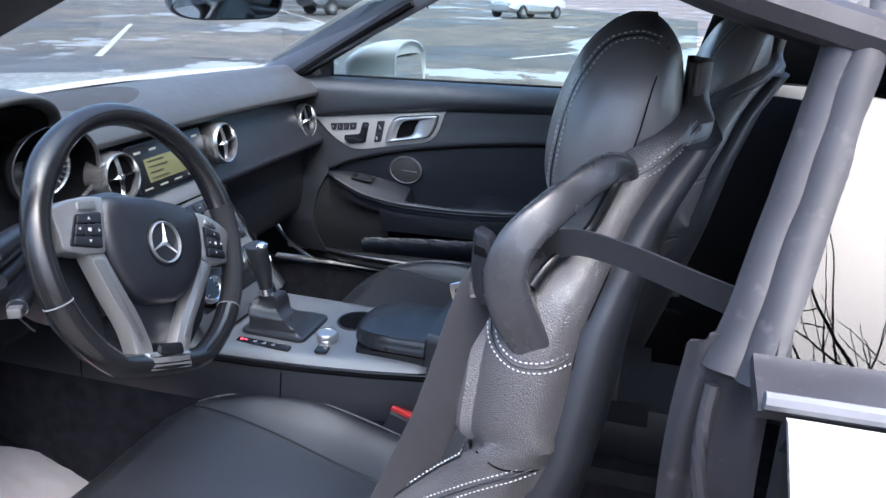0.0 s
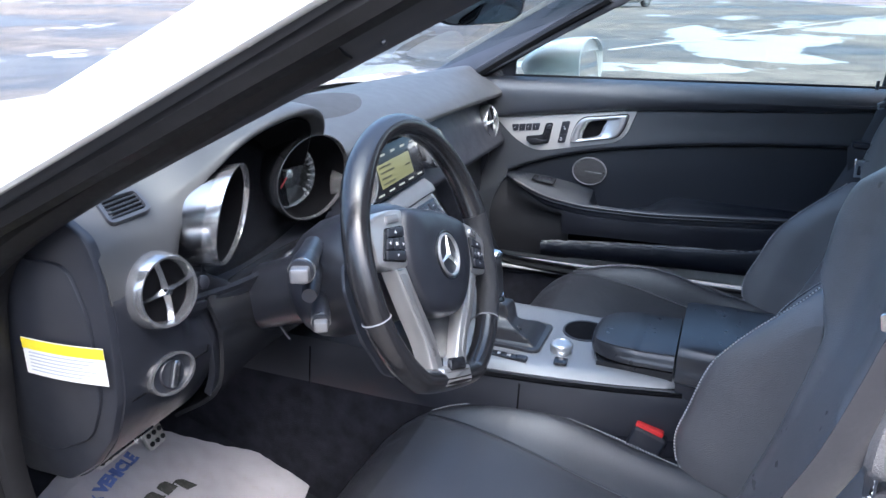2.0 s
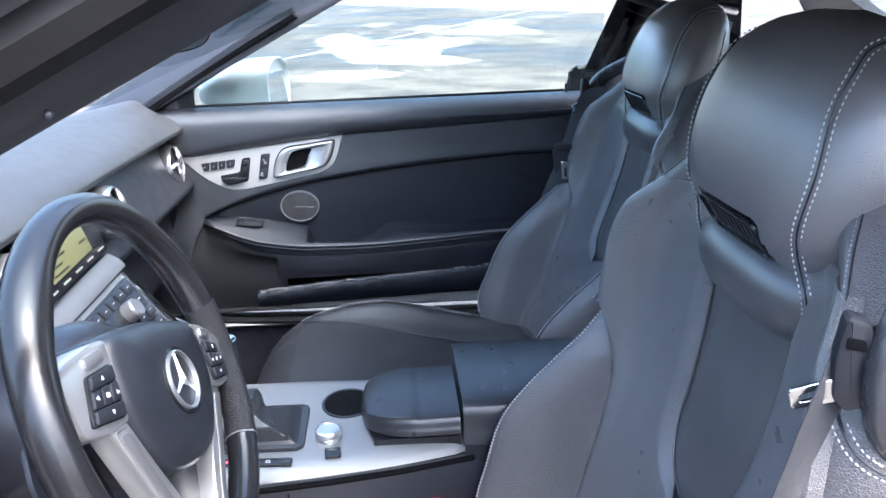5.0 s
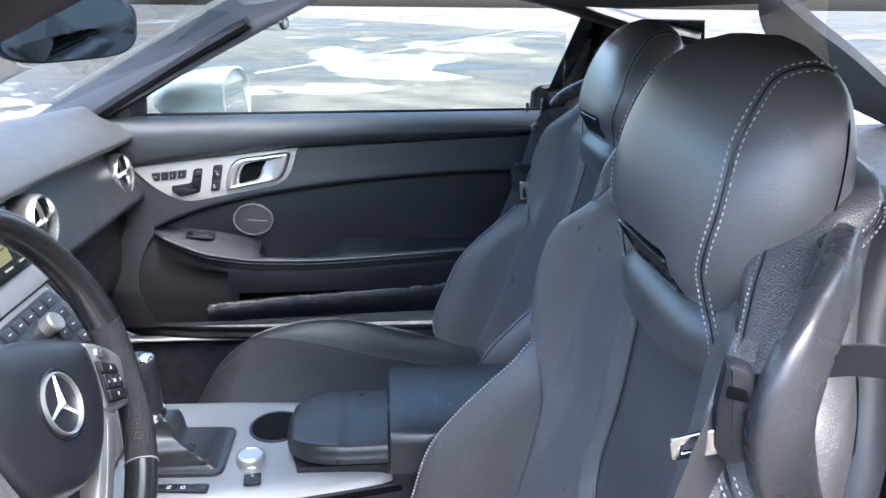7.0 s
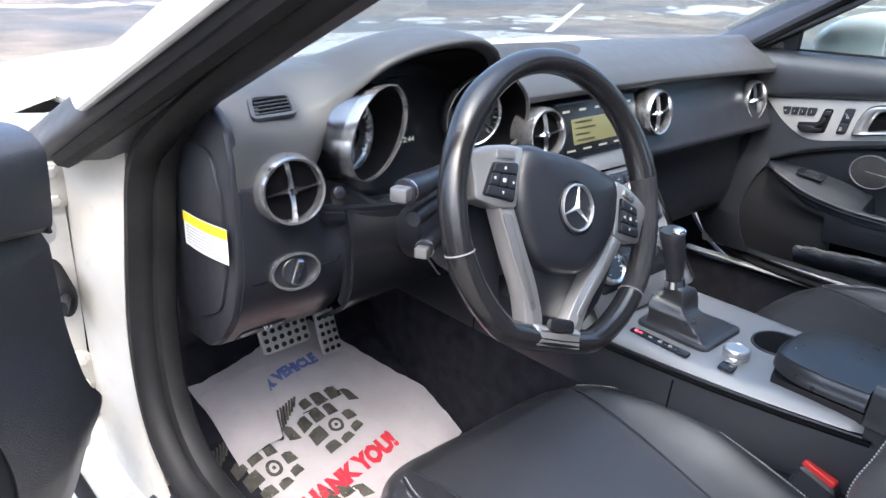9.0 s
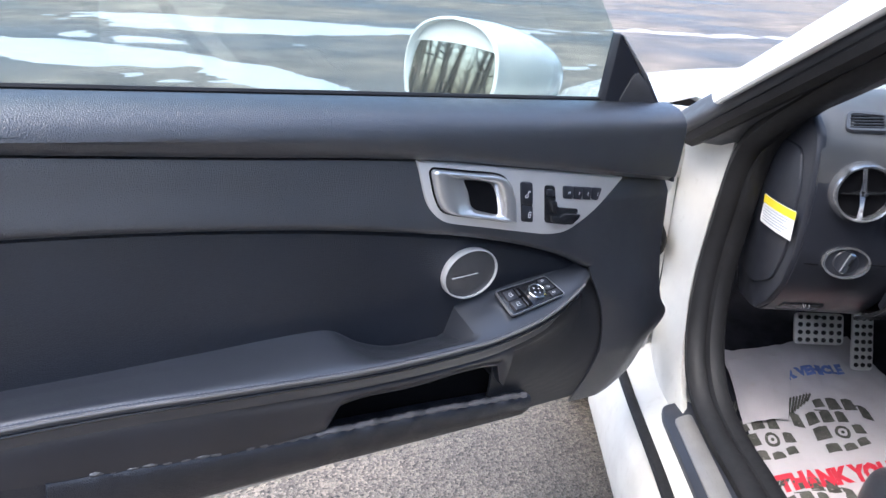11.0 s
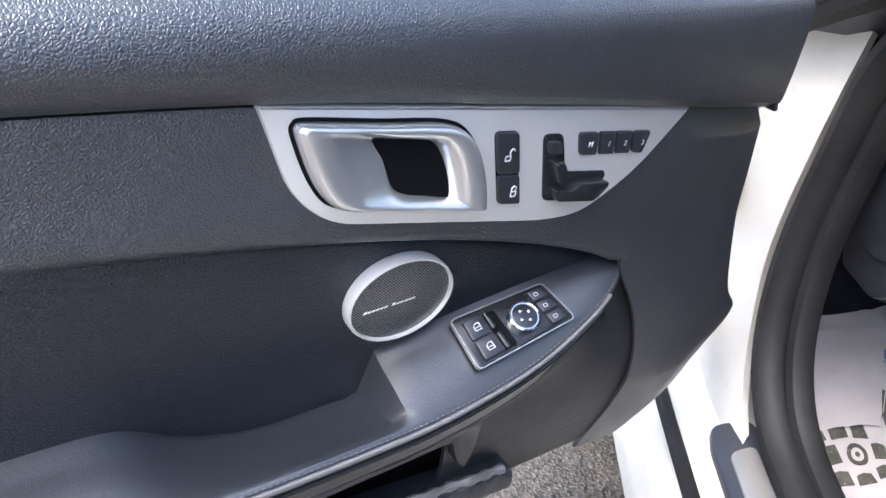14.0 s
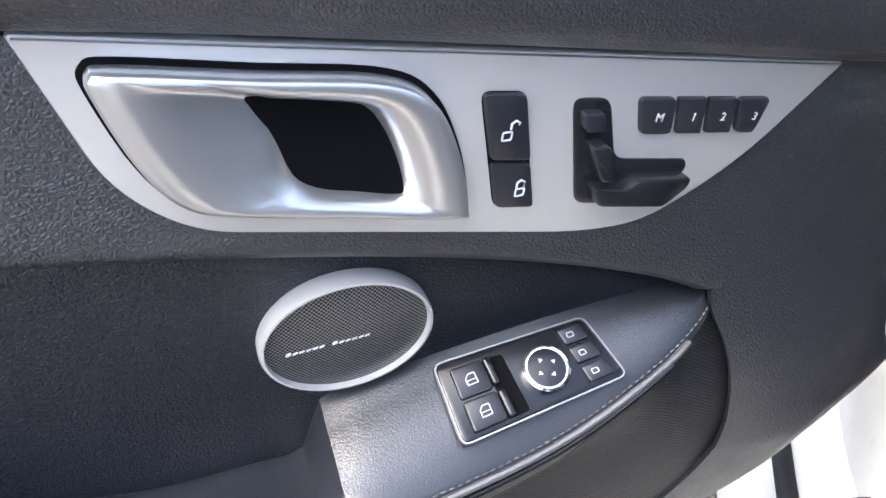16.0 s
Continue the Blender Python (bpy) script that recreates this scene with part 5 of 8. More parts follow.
    part("window_wiper_seal", tube(wipe, 0.0035, 6), RUBBER, d, "black rubber strip at the foot of the glass")

    def pane(a, b):
        v = lerp(0.04, 0.285 - 0.04 * (1 - a), b)
        u = lerp(-0.60 + 0.02 * b, 0.333 - 0.20 * max(0.0, v - 0.06) - 1.0 * max(0.0, v - 0.16), a)
        return L(-0.052 + 0.30 * (v - 0.06) + 0.25 * (v - 0.06) ** 2, u, v)
    gl = part("door_glass", slab(pane, 14, 10, 0.004), GLASS, d, "raised tinted side window")
    gl.visible_shadow = False
    pin = lathe([(0.0, 0.020), (0.0035, 0.019), (0.0040, 0.0), (0.006, -0.003), (0.0, -0.004)], 10, lambda a, b, h: L(-0.024 + a, -0.51 + b, belt_v(-0.51) + 0.002 + h))
    part("lock_pin", pin, HARD, d, "black lock pin")
    # sail panel with the tweeter
    sail = [(0.328, 0.058), (0.462, 0.042), (0.460, 0.052), (0.398, 0.106), (0.322, 0.160), (0.312, 0.162)]
    sat = lambda a, b, h: L(-0.046 + h + (b - 0.06) * 0.25, a, b)
    sp2 = part("sail_panel", prism(rounded(sail, 0.008, 4), 0.016, 0.005, sat), HARD, d, "black triangular corner panel")
    part("tweeter_mesh", prism(rounded([(0.352, 0.063), (0.448, 0.052), (0.398, 0.094), (0.368, 0.112)], 0.012, 5), 0.0030, 0.0015, lambda a, b, h: sat(a, b, 0.0155 + h)), GRILLE, sp2, "fine tweeter mesh")
    # outside mirror
    rings = []
    for k in range(11):
        t = k / 10
        fwd = 0.165 + 0.165 * t
        sc = math.sqrt(max(0.0, 1 - max(0.0, (t - 0.12) / 0.9) ** 2.2))
        cw, cv = -0.185 + 0.012 * t, 0.085 - 0.008 * t
        ring2 = []
        for j in range(32):
            a = 2 * math.pi * j / 32
            ca, sa = math.cos(a), math.sin(a)
            ca, sa = math.copysign(abs(ca) ** 0.75, ca), math.copysign(abs(sa) ** 0.75, sa)
            ring2.append(L(cw + 0.105 * sc * ca, fwd + 0.012 * ca, cv + 0.075 * sc * sa * (1 - 0.12 * (ca > 0) * ca) + 0.008 * ca * sc))
        rings.append(ring2)
    mir = part("mirror_housing", loft(rings), PAINT, d, "white door mirror housing")
    face = rings[0]
    cen = sum(face, Vector()) / len(face)
    g = lambda k, f: [cen + (p - cen) * k + L(0, f, 0) for p in face]
    part("mirror_rim", loft([g(1.0, 0.0), g(1.0, -0.008), g(0.95, -0.010), g(0.93, -0.004), g(0.93, 0.004)], True, False), PAINT, mir)
    tilt = [cen + (p - cen) * 0.925 + L(0, -0.0030 + 0.085 * (p - cen).z, 0) for p in face]
    part("mirror_glass", (tilt + [cen + L(0, -0.0040, 0)], [(j, (j + 1) % 32, 32) for j in range(32)]), MIRROR, mir, "reflecting mirror glass", sharp=0)
    part("mirror_foot", tube([L(-0.055, 0.345, 0.050), L(-0.085, 0.325, 0.046), L(-0.13, 0.285, 0.044), L(-0.17, 0.25, 0.045)], [0.034, 0.030, 0.028, 0.03], 12, flat=0.6), PAINT, mir)
    part("mirror_seam", tube([L(-0.10, 0.208 + 0.004 * k, 0.036 - 0.0 * k) + L(-0.012 * k, 0, 0) for k in range(12)], 0.0012, 5), RUBBER, mir)
    return d


ang = radians(3.1)
n_in = Vector((0.579, -0.8153, 0)).normalized()
fwd_h = Vector((0.8153, 0.579, 0)).normalized()
fwd = fwd_h * math.cos(ang) - Vector((0, 0, 1)) * math.sin(ang)
upv = n_in.cross(fwd)
door_m = Matrix(((n_in.x, fwd.x, upv.x, -1.243), (n_in.y, fwd.y, upv.y, 0.662), (n_in.z, fwd.z, upv.z, 0.913), (0, 0, 0, 1)))
driver_door = build_door("driver_door", 1, door_m, True)
passenger_door = build_door("passenger_door", -1, pose(0.664, 0.504, 0.889), False)


# ---- dashboard ----
dash = thing("dashboard", "dark grey soft-touch dashboard with round silver vents", "dashboard")


def top_profile(x):
    e = (abs(x) / 0.66) ** 2
    return [(1.13 - 0.13 * e, 0.962), (1.07 - 0.10 * e, 0.976), (0.98 - 0.04 * e, 0.979), (0.915, 0.968 - 0.008 * e), (0.872, 0.950 - 0.012 * e), (0.851, 0.934 - 0.012 * e), (0.848, 0.926 - 0.012 * e), (0.856, 0.918 - 0.012 * e), (0.90, 0.910)]


def sweep(profile, x0, x1, nx, nv, thick):
    def f(a, b):
        x = lerp(x0, x1, a)
        p = profile(x)
        k = b * (len(p) - 1)
        i = min(int(k), len(p) - 2)
        t = k - i
        q = [Vector((*p[min(max(i + o, 0), len(p) - 1)], 0)) for o in (-1, 0, 1, 2)]
        r = 0.5 * (2 * q[1] + (q[2] - q[0]) * t + (2 * q[0] - 5 * q[1] + 4 * q[2] - q[3]) * t * t + (3 * q[1] - q[0] - 3 * q[2] + q[3]) * t**3)
        return (x, r.x, r.y)
    return slab(f, nx, nv, thick)


GAUGE_2 = (Vector((-0.248, 0.876, 0.900)), Vector((-0.40, -1.0, 0.10)).normalized(), 0.0690)


def opened(geo):
    """Leaves out the faces that would stand inside the second instrument's tube."""
    c, ax, r = GAUGE_2
    inside = []
    for p in geo[0]:
        d = Vector(p) - c
        h = d.dot(ax)
        inside.append(-0.075 < h < 0.045 and (d - ax * h).length < r * 0.965)
    return (geo[0], [f for f in geo[1] if not any(inside[i] for i in f)])


def top_z(x, y):
    p = [Vector((*q, 0)) for q in top_profile(x)[:6]]
    for i in range(5):
        if p[i + 1].x <= y <= p[i].x:
            q = [p[min(max(i + o, 0), 5)] for o in (-1, 0, 1, 2)]
            t = (p[i].x - y) / (p[i].x - p[i + 1].x)
            return 0.5 * (2 * q[1].y + (q[2].y - q[0].y) * t + (2 * q[0].y - 5 * q[1].y + 4 * q[2].y - q[3].y) * t * t + (3 * q[1].y - q[0].y - 3 * q[2].y + q[3].y) * t**3)
    return p[2].y


part("top_pad", opened(sweep(top_profile, -0.245, 0.655, 150, 60, 0.006)), DASH_TOP, dash, "dark grey dashboard top")


def oval(u, v):
    a = 2 * math.pi * u
    x, y = -0.065 + 0.155 * v * math.cos(a), 1.0 + 0.088 * v * math.sin(a)
    return (x, y, top_z(x, y) + 0.0030 - 0.0028 * v**12)


part("centre_speaker", grid(oval, 48, 12), SPEAKER_CLOTH, dash, "oval matt centre loudspeaker cover")
right_face = lambda x: [(0.895, 0.915), (0.892, 0.900), (0.886, 0.885), (0.866, 0.845), (0.848, 0.805), (0.842, 0.790), (0.850, 0.778), (0.880, 0.768), (0.905, 0.74), (0.905, 0.66), (0.925, 0.58), (1.0, 0.53)]
part("passenger_face", sweep(right_face, 0.115, 0.66, 30, 44, 0.006), HARD, dash, "sloping dashboard face")
mid_face = lambda x: [(0.895, 0.915), (0.880, 0.905), (0.872, 0.885), (0.862, 0.845), (0.850, 0.808), (0.842, 0.795), (0.86, 0.78)]
part("centre_face", opened(sweep(mid_face, -0.225, 0.115, 70, 44, 0.006)), HARD, dash)
def left_face(x):
    k = max(0.0, min(1.0, (x + 0.565) / 0.05))
    k = 0.055 * k * k * (3 - 2 * k)
    return [(y + k * max(0.0, min(1.0, (z - 0.74) / 0.10)), z) for y, z in ((0.892, 0.870), (0.883, 0.866), (0.879, 0.858), (0.878, 0.84), (0.880, 0.78), (0.884, 0.735), (0.905, 0.68), (0.940, 0.635), (0.985, 0.603), (1.05, 0.60))]



part("driver_face", sweep(left_face, -0.662, -0.500, 20, 40, 0.006), HARD, dash, "dark plastic panel beside the wheel")
# end cap on the open side
cap_poly = [(1.07, 0.955), (0.985, 0.966), (0.93, 0.952), (0.895, 0.93), (0.884, 0.89), (0.880, 0.84), (0.882, 0.78), (0.886, 0.735), (0.905, 0.68), (0.94, 0.635), (0.985, 0.603), (1.06, 0.60), (1.10, 0.68), (1.12, 0.80), (1.11, 0.90)]
for s in (-1, 1):
    part("end_cap", prism(rounded(cap_poly, 0.01, 3), 0.014, 0.006, lambda a, b, h, s=s: Vector((s * (0.658 + h), a, b))), HARD, dash, "removable end cover")
fuse = [(1.075, 0.90), (0.925, 0.90), (0.905, 0.84), (0.905, 0.74), (0.93, 0.68), (1.0, 0.645), (1.07, 0.66)]
part("fuse_cover", prism(rounded(fuse, 0.02, 4), 0.006, 0.003, lambda a, b, h: Vector((-0.671 - h, a, b))), HARD, dash)
sticker = thing("warning_sticker", "white paper sticker with a yellow stripe and fine print", "sticker")
spaper = material("sticker_paper", (0.74, 0.74, 0.72), 0.6, var=0.03)
syellow = material("sticker_yellow", (0.80, 0.66, 0.02), 0.6, var=0.03)
sgrey = material("fine_print", (0.42, 0.45, 0.50), 0.7, var=0.05)
STK = lambda a, b, h: Vector((-0.6795 - h - 0.004 * math.sin(a * 3.0), 1.010 - a * 0.125, 0.802 + a * 0.008 + b))
part("sticker_sheet", grid(lambda u, v: STK(u, lerp(-0.047, 0.0, v), 0.0), 10, 8), spaper, sticker)
part("sticker_stripe", grid(lambda u, v: STK(u, lerp(-0.014, -0.001, v), 0.0006), 10, 2), syellow, sticker, "yellow stripe")
for k in range(6):
    part("print_line", grid(lambda u, v, k=k: STK(lerp(0.08, 0.9 - 0.07 * (k % 3), u), -0.019 - k * 0.0045 + lerp(0, 0.0018, v), 0.0006), 6, 1), sgrey, sticker)


def vent(name, c, r, face=(0.0, -1.0, 0.06), spin=0.0):
    """A round air outlet: ring, bowl, slats and a four-armed cross."""
    nrm = Vector(face).normalized()
    a = nrm.cross(Vector((0, 0, 1))).normalized() * -1
    b = nrm.cross(a).normalized()
    b = b if b.z > 0 else -b
    at = plane_at(c, a, b, nrm)
    v = part(name, lathe([(r * 0.82, -0.014), (r * 0.83, 0.006), (r * 0.865, 0.0125), (r * 0.93, 0.0135), (r * 1.0, 0.007), (r * 1.03, -0.006), (r * 1.05, -0.03)], 48, at), RING_SILVER, dash, "round silver air vent")
    # Bowl coloured near-black to hold the shade inside the vent.
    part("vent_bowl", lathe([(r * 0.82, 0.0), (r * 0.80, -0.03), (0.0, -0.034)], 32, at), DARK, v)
    part("vent_ring", lathe([(r * 0.73, -0.014), (r * 0.755, -0.004), (r * 0.79, -0.004), (r * 0.80, -0.014)], 40, at), GLOSS, v)
    part("vent_ring", lathe([(r * 0.52, -0.016), (r * 0.56, -0.010), (r * 0.60, -0.016)], 32, at), HARD, v)
    for k in (-0.5, -0.17, 0.17, 0.5):
        w = r * 0.8 * math.sqrt(1 - (k / 0.8) ** 2) * 0.97
        part("vent_slat", box(at(0, k * r, -0.017), (2 * w, 0.012, 0.0016), 0.0008, Matrix((a, nrm, b)).transposed()), GLOSS, v)
    cs, sn = math.cos(spin), math.sin(spin)
    geo = []
    for k in range(4):
        an = k * math.pi / 2
        ux, uy = math.cos(an) * cs - math.sin(an) * sn, math.cos(an) * sn + math.sin(an) * cs
        px, py = -uy, ux
        wide = 0.075 if k % 2 else 0.050
        arm = [(0.0, r * 0.12), (r * 0.4, r * wide), (r * 0.815, r * (0.10 if k % 2 else 0.045))]
        rings = []
        for t, hw in arm:
            base = 0.009 - 0.006 * (t / r) ** 2
            rings.append([at(ux * t + px * hw, uy * t + py * hw, base - 0.003), at(ux * t, uy * t, base + 0.003), at(ux * t - px * hw, uy * t - py * hw, base - 0.003), at(ux * t, uy * t, base - 0.005)])
        geo.append(loft(rings))
    part("vent_cross", join(*geo), VENT_CHROME, v, "chrome cross of the vent")
    part("vent_hub", lathe([(0.0, 0.0145), (r * 0.07, 0.014), (r * 0.12, 0.008), (r * 0.10, -0.004)], 16, at), CHROME, v)


vent("air_vent", (-0.600, 0.868, 0.850), 0.0445, (-0.10, -1, 0.08), 0.09)
vent("air_vent", (-0.152, 0.845, 0.868), 0.042, (-0.05, -1, 0.1), 0.05)
vent("air_vent", (0.168, 0.846, 0.868), 0.042, (0.0, -1, 0.1), 0.08)
vent("air_vent", (0.600, 0.868, 0.847), 0.0445, (-0.05, -1, 0.12), 0.12)
# defroster outlet on the hood's shoulder
mv = plane_at((-0.597, 0.917, 0.9440), (1, -0.05, 0.03), (0.02, 0.68, 0.46))
mvp = rounded([(-0.034, -0.022), (0.030, -0.022), (0.036, 0.016), (-0.022, 0.020)], 0.012, 5)
sv = part("side_defroster", framed(mvp, inset(mvp, 0.006), 0.006, 0.002, mv), SOFT, dash, "small slotted side defroster vent")
# Flat black plate for the shade between the slats.
part("defroster_shade_plate", prism(inset(mvp, 0.005), 0.002, 0.0005, mv), DARK, sv)
for k in range(5):
    y0 = -0.0125 + 0.0062 * k
    part("defroster_slat", tube([mv(-0.024 + 0.002 * k, y0, 0.0035), mv(0.026 + 0.001 * k, y0 + 0.001, 0.0035)], 0.0012, 6), HARD, sv)

# instrument hood
LIP = [(-0.664, 0.925, 0.915), (-0.655, 0.905, 0.940), (-0.594, 0.888, 0.932), (-0.545, 0.886, 0.945), (-0.504, 0.868, 0.966), (-0.472, 0.846, 0.996), (-0.430, 0.838, 1.012), (-0.385, 0.832, 1.021), (-0.330, 0.826, 1.024), (-0.290, 0.830, 1.012), (-0.268, 0.838, 0.992), (-0.258, 0.850, 0.965), (-0.254, 0.865, 0.93)]
lipc = spline(LIP, 60)


def hood(u, v):
    """The shoulder beside the screen, rolling over into the hood's lip above the dials."""
    k = u * 59
    i = min(int(k), 58)
    p = lerp(lipc[i], lipc[i + 1], k - i)
    w = max(0.0, min(1.0, (p.x + 0.570) / 0.075))
    w = w * w * (3 - 2 * w)
    e = max(0.0, (-0.62 - p.x) / 0.05)
    flat = [(1.15, 0.960), (1.03, 0.973), (0.965, 0.965), (0.918, 0.946), (0.893, 0.922), (0.882, 0.893), (0.879, 0.862)]
    lift = max(0.0, p.z - 0.975)
    peak = [(1.16, 0.962), (1.03, 0.978 + 0.35 * lift), (0.95, 0.986 + 0.85 * lift), (0.89, p.z + 0.007), (p.y + 0.005, p.z + 0.002), (p.y + 0.002, p.z - 0.009), (p.y + 0.022, p.z - 0.014)]
    pts = [Vector((lerp(a[0], b[0], w), lerp(a[1], b[1], w) - 0.010 * e * e, 0)) for a, b in zip(flat, peak)]
    t = v * 6
    n = min(int(t), 5)
    t -= n
    q = [pts[min(max(n + o, 0), 6)] for o in (-1, 0, 1, 2)]
    r = 0.5 * (2 * q[1] + (q[2] - q[0]) * t + (2 * q[0] - 5 * q[1] + 4 * q[2] - q[3]) * t * t + (3 * q[1] - q[0] - 3 * q[2] + q[3]) * t**3)
    return (p.x + 0.05 * max(0.0, 1 - v * 1.3) * max(0.0, (u - 0.8) / 0.2), r.x, r.y)


part("instrument_hood", opened(slab(hood, 140, 60, 0.005)), DASH_TOP, dash, "curved hood over the instruments", 60)
# Near-black sheet that paints the shade under the hood's lip.
part("hood_shade_sheet", slab(lambda u, v: Vector(hood(0.34 + 0.64 * u, 0.98)) + Vector((0.0, 0.003 + 0.10 * v, -0.002 - 0.03 * v)), 40, 6, -0.003), DARK, dash)
part("cluster_panel", slab(lambda u, v: (lerp(-0.535, -0.19, u), lerp(0.935, 0.960, v), lerp(0.78, min(0.995, 0.915 + 0.55 * u), v)), 24, 6, 0.006), GLOSS, dash, "gloss black instrument panel")
part("cluster_shelf", slab(lambda u, v: (lerp(-0.54, -0.20, u), lerp(0.96, 0.885, v), 0.818 - 0.02 * math.sin(u * math.pi) - 0.016 * v), 12, 6, 0.01), HARD, dash)
part("cluster_apron", slab(lambda u, v: (lerp(-0.535, -0.19, u), 0.890 + 0.02 * v - 0.010 * math.sin(u * math.pi), lerp(0.806, 0.755, v) - 0.015 * math.sin(u * math.pi)), 14, 6, 0.008), HARD, dash)
DIAL = material("dial_face", (0.13, 0.13, 0.135), 0.4, var=0.25, var_scale=30)
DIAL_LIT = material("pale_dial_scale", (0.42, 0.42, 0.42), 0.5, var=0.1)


def gauge(c, r, aim, deep, flare=0.0):
    c = Vector(c)
    ax = Vector((aim, -1.0, 0.10)).normalized()
    a = Vector((1, aim, 0)).normalized()
    b = a.cross(ax) * -1
    b = b if b.z > 0 else -b
    at = plane_at(c, a, b, ax)
    n = 56

    def ring(rad, h, cut):
        return [at(rad * math.cos(2 * math.pi * j / n), rad * math.sin(2 * math.pi * j / n), h + cut * math.sin(2 * math.pi * j / n) * rad / r) for j in range(n)]
    cut = 0.020
    g = part("gauge_tube", loft([ring(r * 0.985, -0.016, cut), ring(r * 1.0, -0.004, cut), ring(r * 0.99, 0.0040, cut), ring(r * 0.965, 0.0045, cut), ring(r * 0.945, 0.0, cut), ring(r * 0.94, -0.004, cut)], True, False), RING_SILVER, dash, "bright silver instrument ring")
    part("gauge_collar", loft([ring(r * (0.86 + flare * 1.6), -0.075, 0), ring(r * (0.92 + flare), -0.045, cut * 0.4), ring(r * (0.97 + flare * 0.4), -0.026, cut * 0.8), ring(r * 0.985, -0.012, cut)], True, False), TUBE_SILVER, g, "flared satin silver instrument tube")
    # Tube wall coloured near-black in place of the shade inside it.
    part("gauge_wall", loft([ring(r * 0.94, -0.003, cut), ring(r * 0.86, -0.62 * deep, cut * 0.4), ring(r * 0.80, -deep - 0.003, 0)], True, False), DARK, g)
    part("dial", lathe([(0.0, -deep), (r * 0.82, -deep)], n, at), DIAL, g, "dark instrument dial")
    part("dial_ring", lathe([(r * 0.73, 0.0010 - deep), (r * 0.75, 0.0070 - deep), (r * 0.785, 0.0070 - deep), (r * 0.80, 0.0010 - deep)], n, at), WORN_CHROME, g)
    for k in range(25):
        an = radians(225 - k * 270 / 24)
        r0, r1 = r * (0.62 if k % 3 else 0.58), r * 0.70
        part("dial_mark", box(at((r0 + r1) / 2 * math.cos(an), (r0 + r1) / 2 * math.sin(an), 0.0012 - deep), (r1 - r0, 0.0016 if k % 3 else 0.0026, 0.001), 0.0003, Matrix((a * math.cos(an) + b * math.sin(an), b * math.cos(an) - a * math.sin(an), ax)).transposed()), DIAL_LIT, g)
    an = radians(228)
    part("needle", tube([at(0, 0, 0.0060 - deep), at(r * 0.66 * math.cos(an), r * 0.66 * math.sin(an), 0.0050 - deep)], [0.0014, 0.0006], 6), RED, g, "red gauge needle")
    part("needle_cap", lathe([(0.0, 0.0100 - deep), (r * 0.10, 0.0090 - deep), (r * 0.12, 0.0020 - deep)], 20, at), WORN_CHROME, g)


gauge((-0.464, 0.868, 0.903), 0.0655, 0.34, 0.048, 0.07)
gauge((-0.248, 0.876, 0.900), 0.0690, -0.40, 0.070)
lettering("clock_digits", "12:44", 0.012, LCD_DIM, dash, (-0.357, 0.9365, 0.868), (1, -0.05, 0), (0, 0, 1))
part("centre_readout", box((-0.357, 0.95, 0.925), (0.062, 0.004, 0.07), 0.002), GLOSS, dash)
# small button beside each gauge
for x, z in ((-0.527, 0.832), (-0.215, 0.822)):
    part("trip_button", lathe([(0.009, 0.0), (0.009, 0.004), (0.006, 0.006), (0.0, 0.006)], 16, plane_at((x, 0.872, z), (1, 0, 0), (0, 0.2, 1), (0, -1, 0.2))), HARD, dash)
# light switch, parking brake handle and panel details
lsw = plane_at((-0.5915, 0.884, 0.735), (1, -0.08, 0), (0, 0.10, 1), (-0.08, -1, 0.10))
EL = lambda ra, rb, n=40: [(ra * math.cos(2 * math.pi * k / n), rb * math.sin(2 * math.pi * k / n)) for k in range(n)]
ls = part("light_switch", framed(EL(0.036, 0.026), EL(0.0315, 0.0215), 0.010, 0.003, lsw), RING_SILVER, dash, "oval chrome-rimmed light switch")
part("switch_face", prism(EL(0.033, 0.023), 0.005, 0.001, lsw), HARD, ls)
part("switch_collar", lathe([(0.0190, 0.004), (0.0190, 0.0065), (0.0175, 0.008), (0.0, 0.008)], 28, lsw), HARD, ls)
part("switch_grip", box(lsw(0, 0, 0.011), (0.012, 0.008, 0.034), 0.003, Matrix(((math.cos(0.35), 0, math.sin(0.35)), (0, 1, 0), (-math.sin(0.35), 0, math.cos(0.35))))), VENT_CHROME, ls)
part("grip_mark", box(lsw(0.0030, 0.003, 0.0155), (0.0022, 0.0022, 0.012), 0.0004, Matrix(((math.cos(0.35), 0, math.sin(0.35)), (0, 1, 0), (-math.sin(0.35), 0, math.cos(0.35))))), GLOSS, ls)
part("panel_groove", tube([lsw(-0.060, -0.008, 0.001), lsw(-0.038, -0.008, 0.0015)], 0.0011, 5), DARK, dash)
part("panel_groove", tube([lsw(0.038, -0.002, 0.0015), lsw(0.066, -0.001, 0.001), lsw(0.070, 0.006, 0.001)], 0.0011, 5), DARK, dash)
part("sensor_window", box(lsw(-0.052, 0.003, 0.001), (0.005, 0.003, 0.004), 0.001), GLOSS, dash)
hb = plane_at((-0.610, 0.950, 0.632), (1, -0.05, 0.03), (0, 0.75, -0.62), (0, -0.62, -0.75))
part("brake_release", prism(rounded([(-0.034, -0.014), (0.034, -0.014), (0.030, 0.014), (-0.036, 0.016)], 0.004, 3), 0.007, 0.002, hb), GLOSS, dash, "parking brake release handle")
lettering("brake_symbol", "(P)", 0.011, SYMBOL, dash, tuple(plane_at((-0.606, 0.945, 0.6375), (1, 0, 0), (0, 0.75, -0.62))(0, 0, 0) + Vector((0, -0.009, -0.001))), (1, 0, 0), (0, 0.62, 0.75))

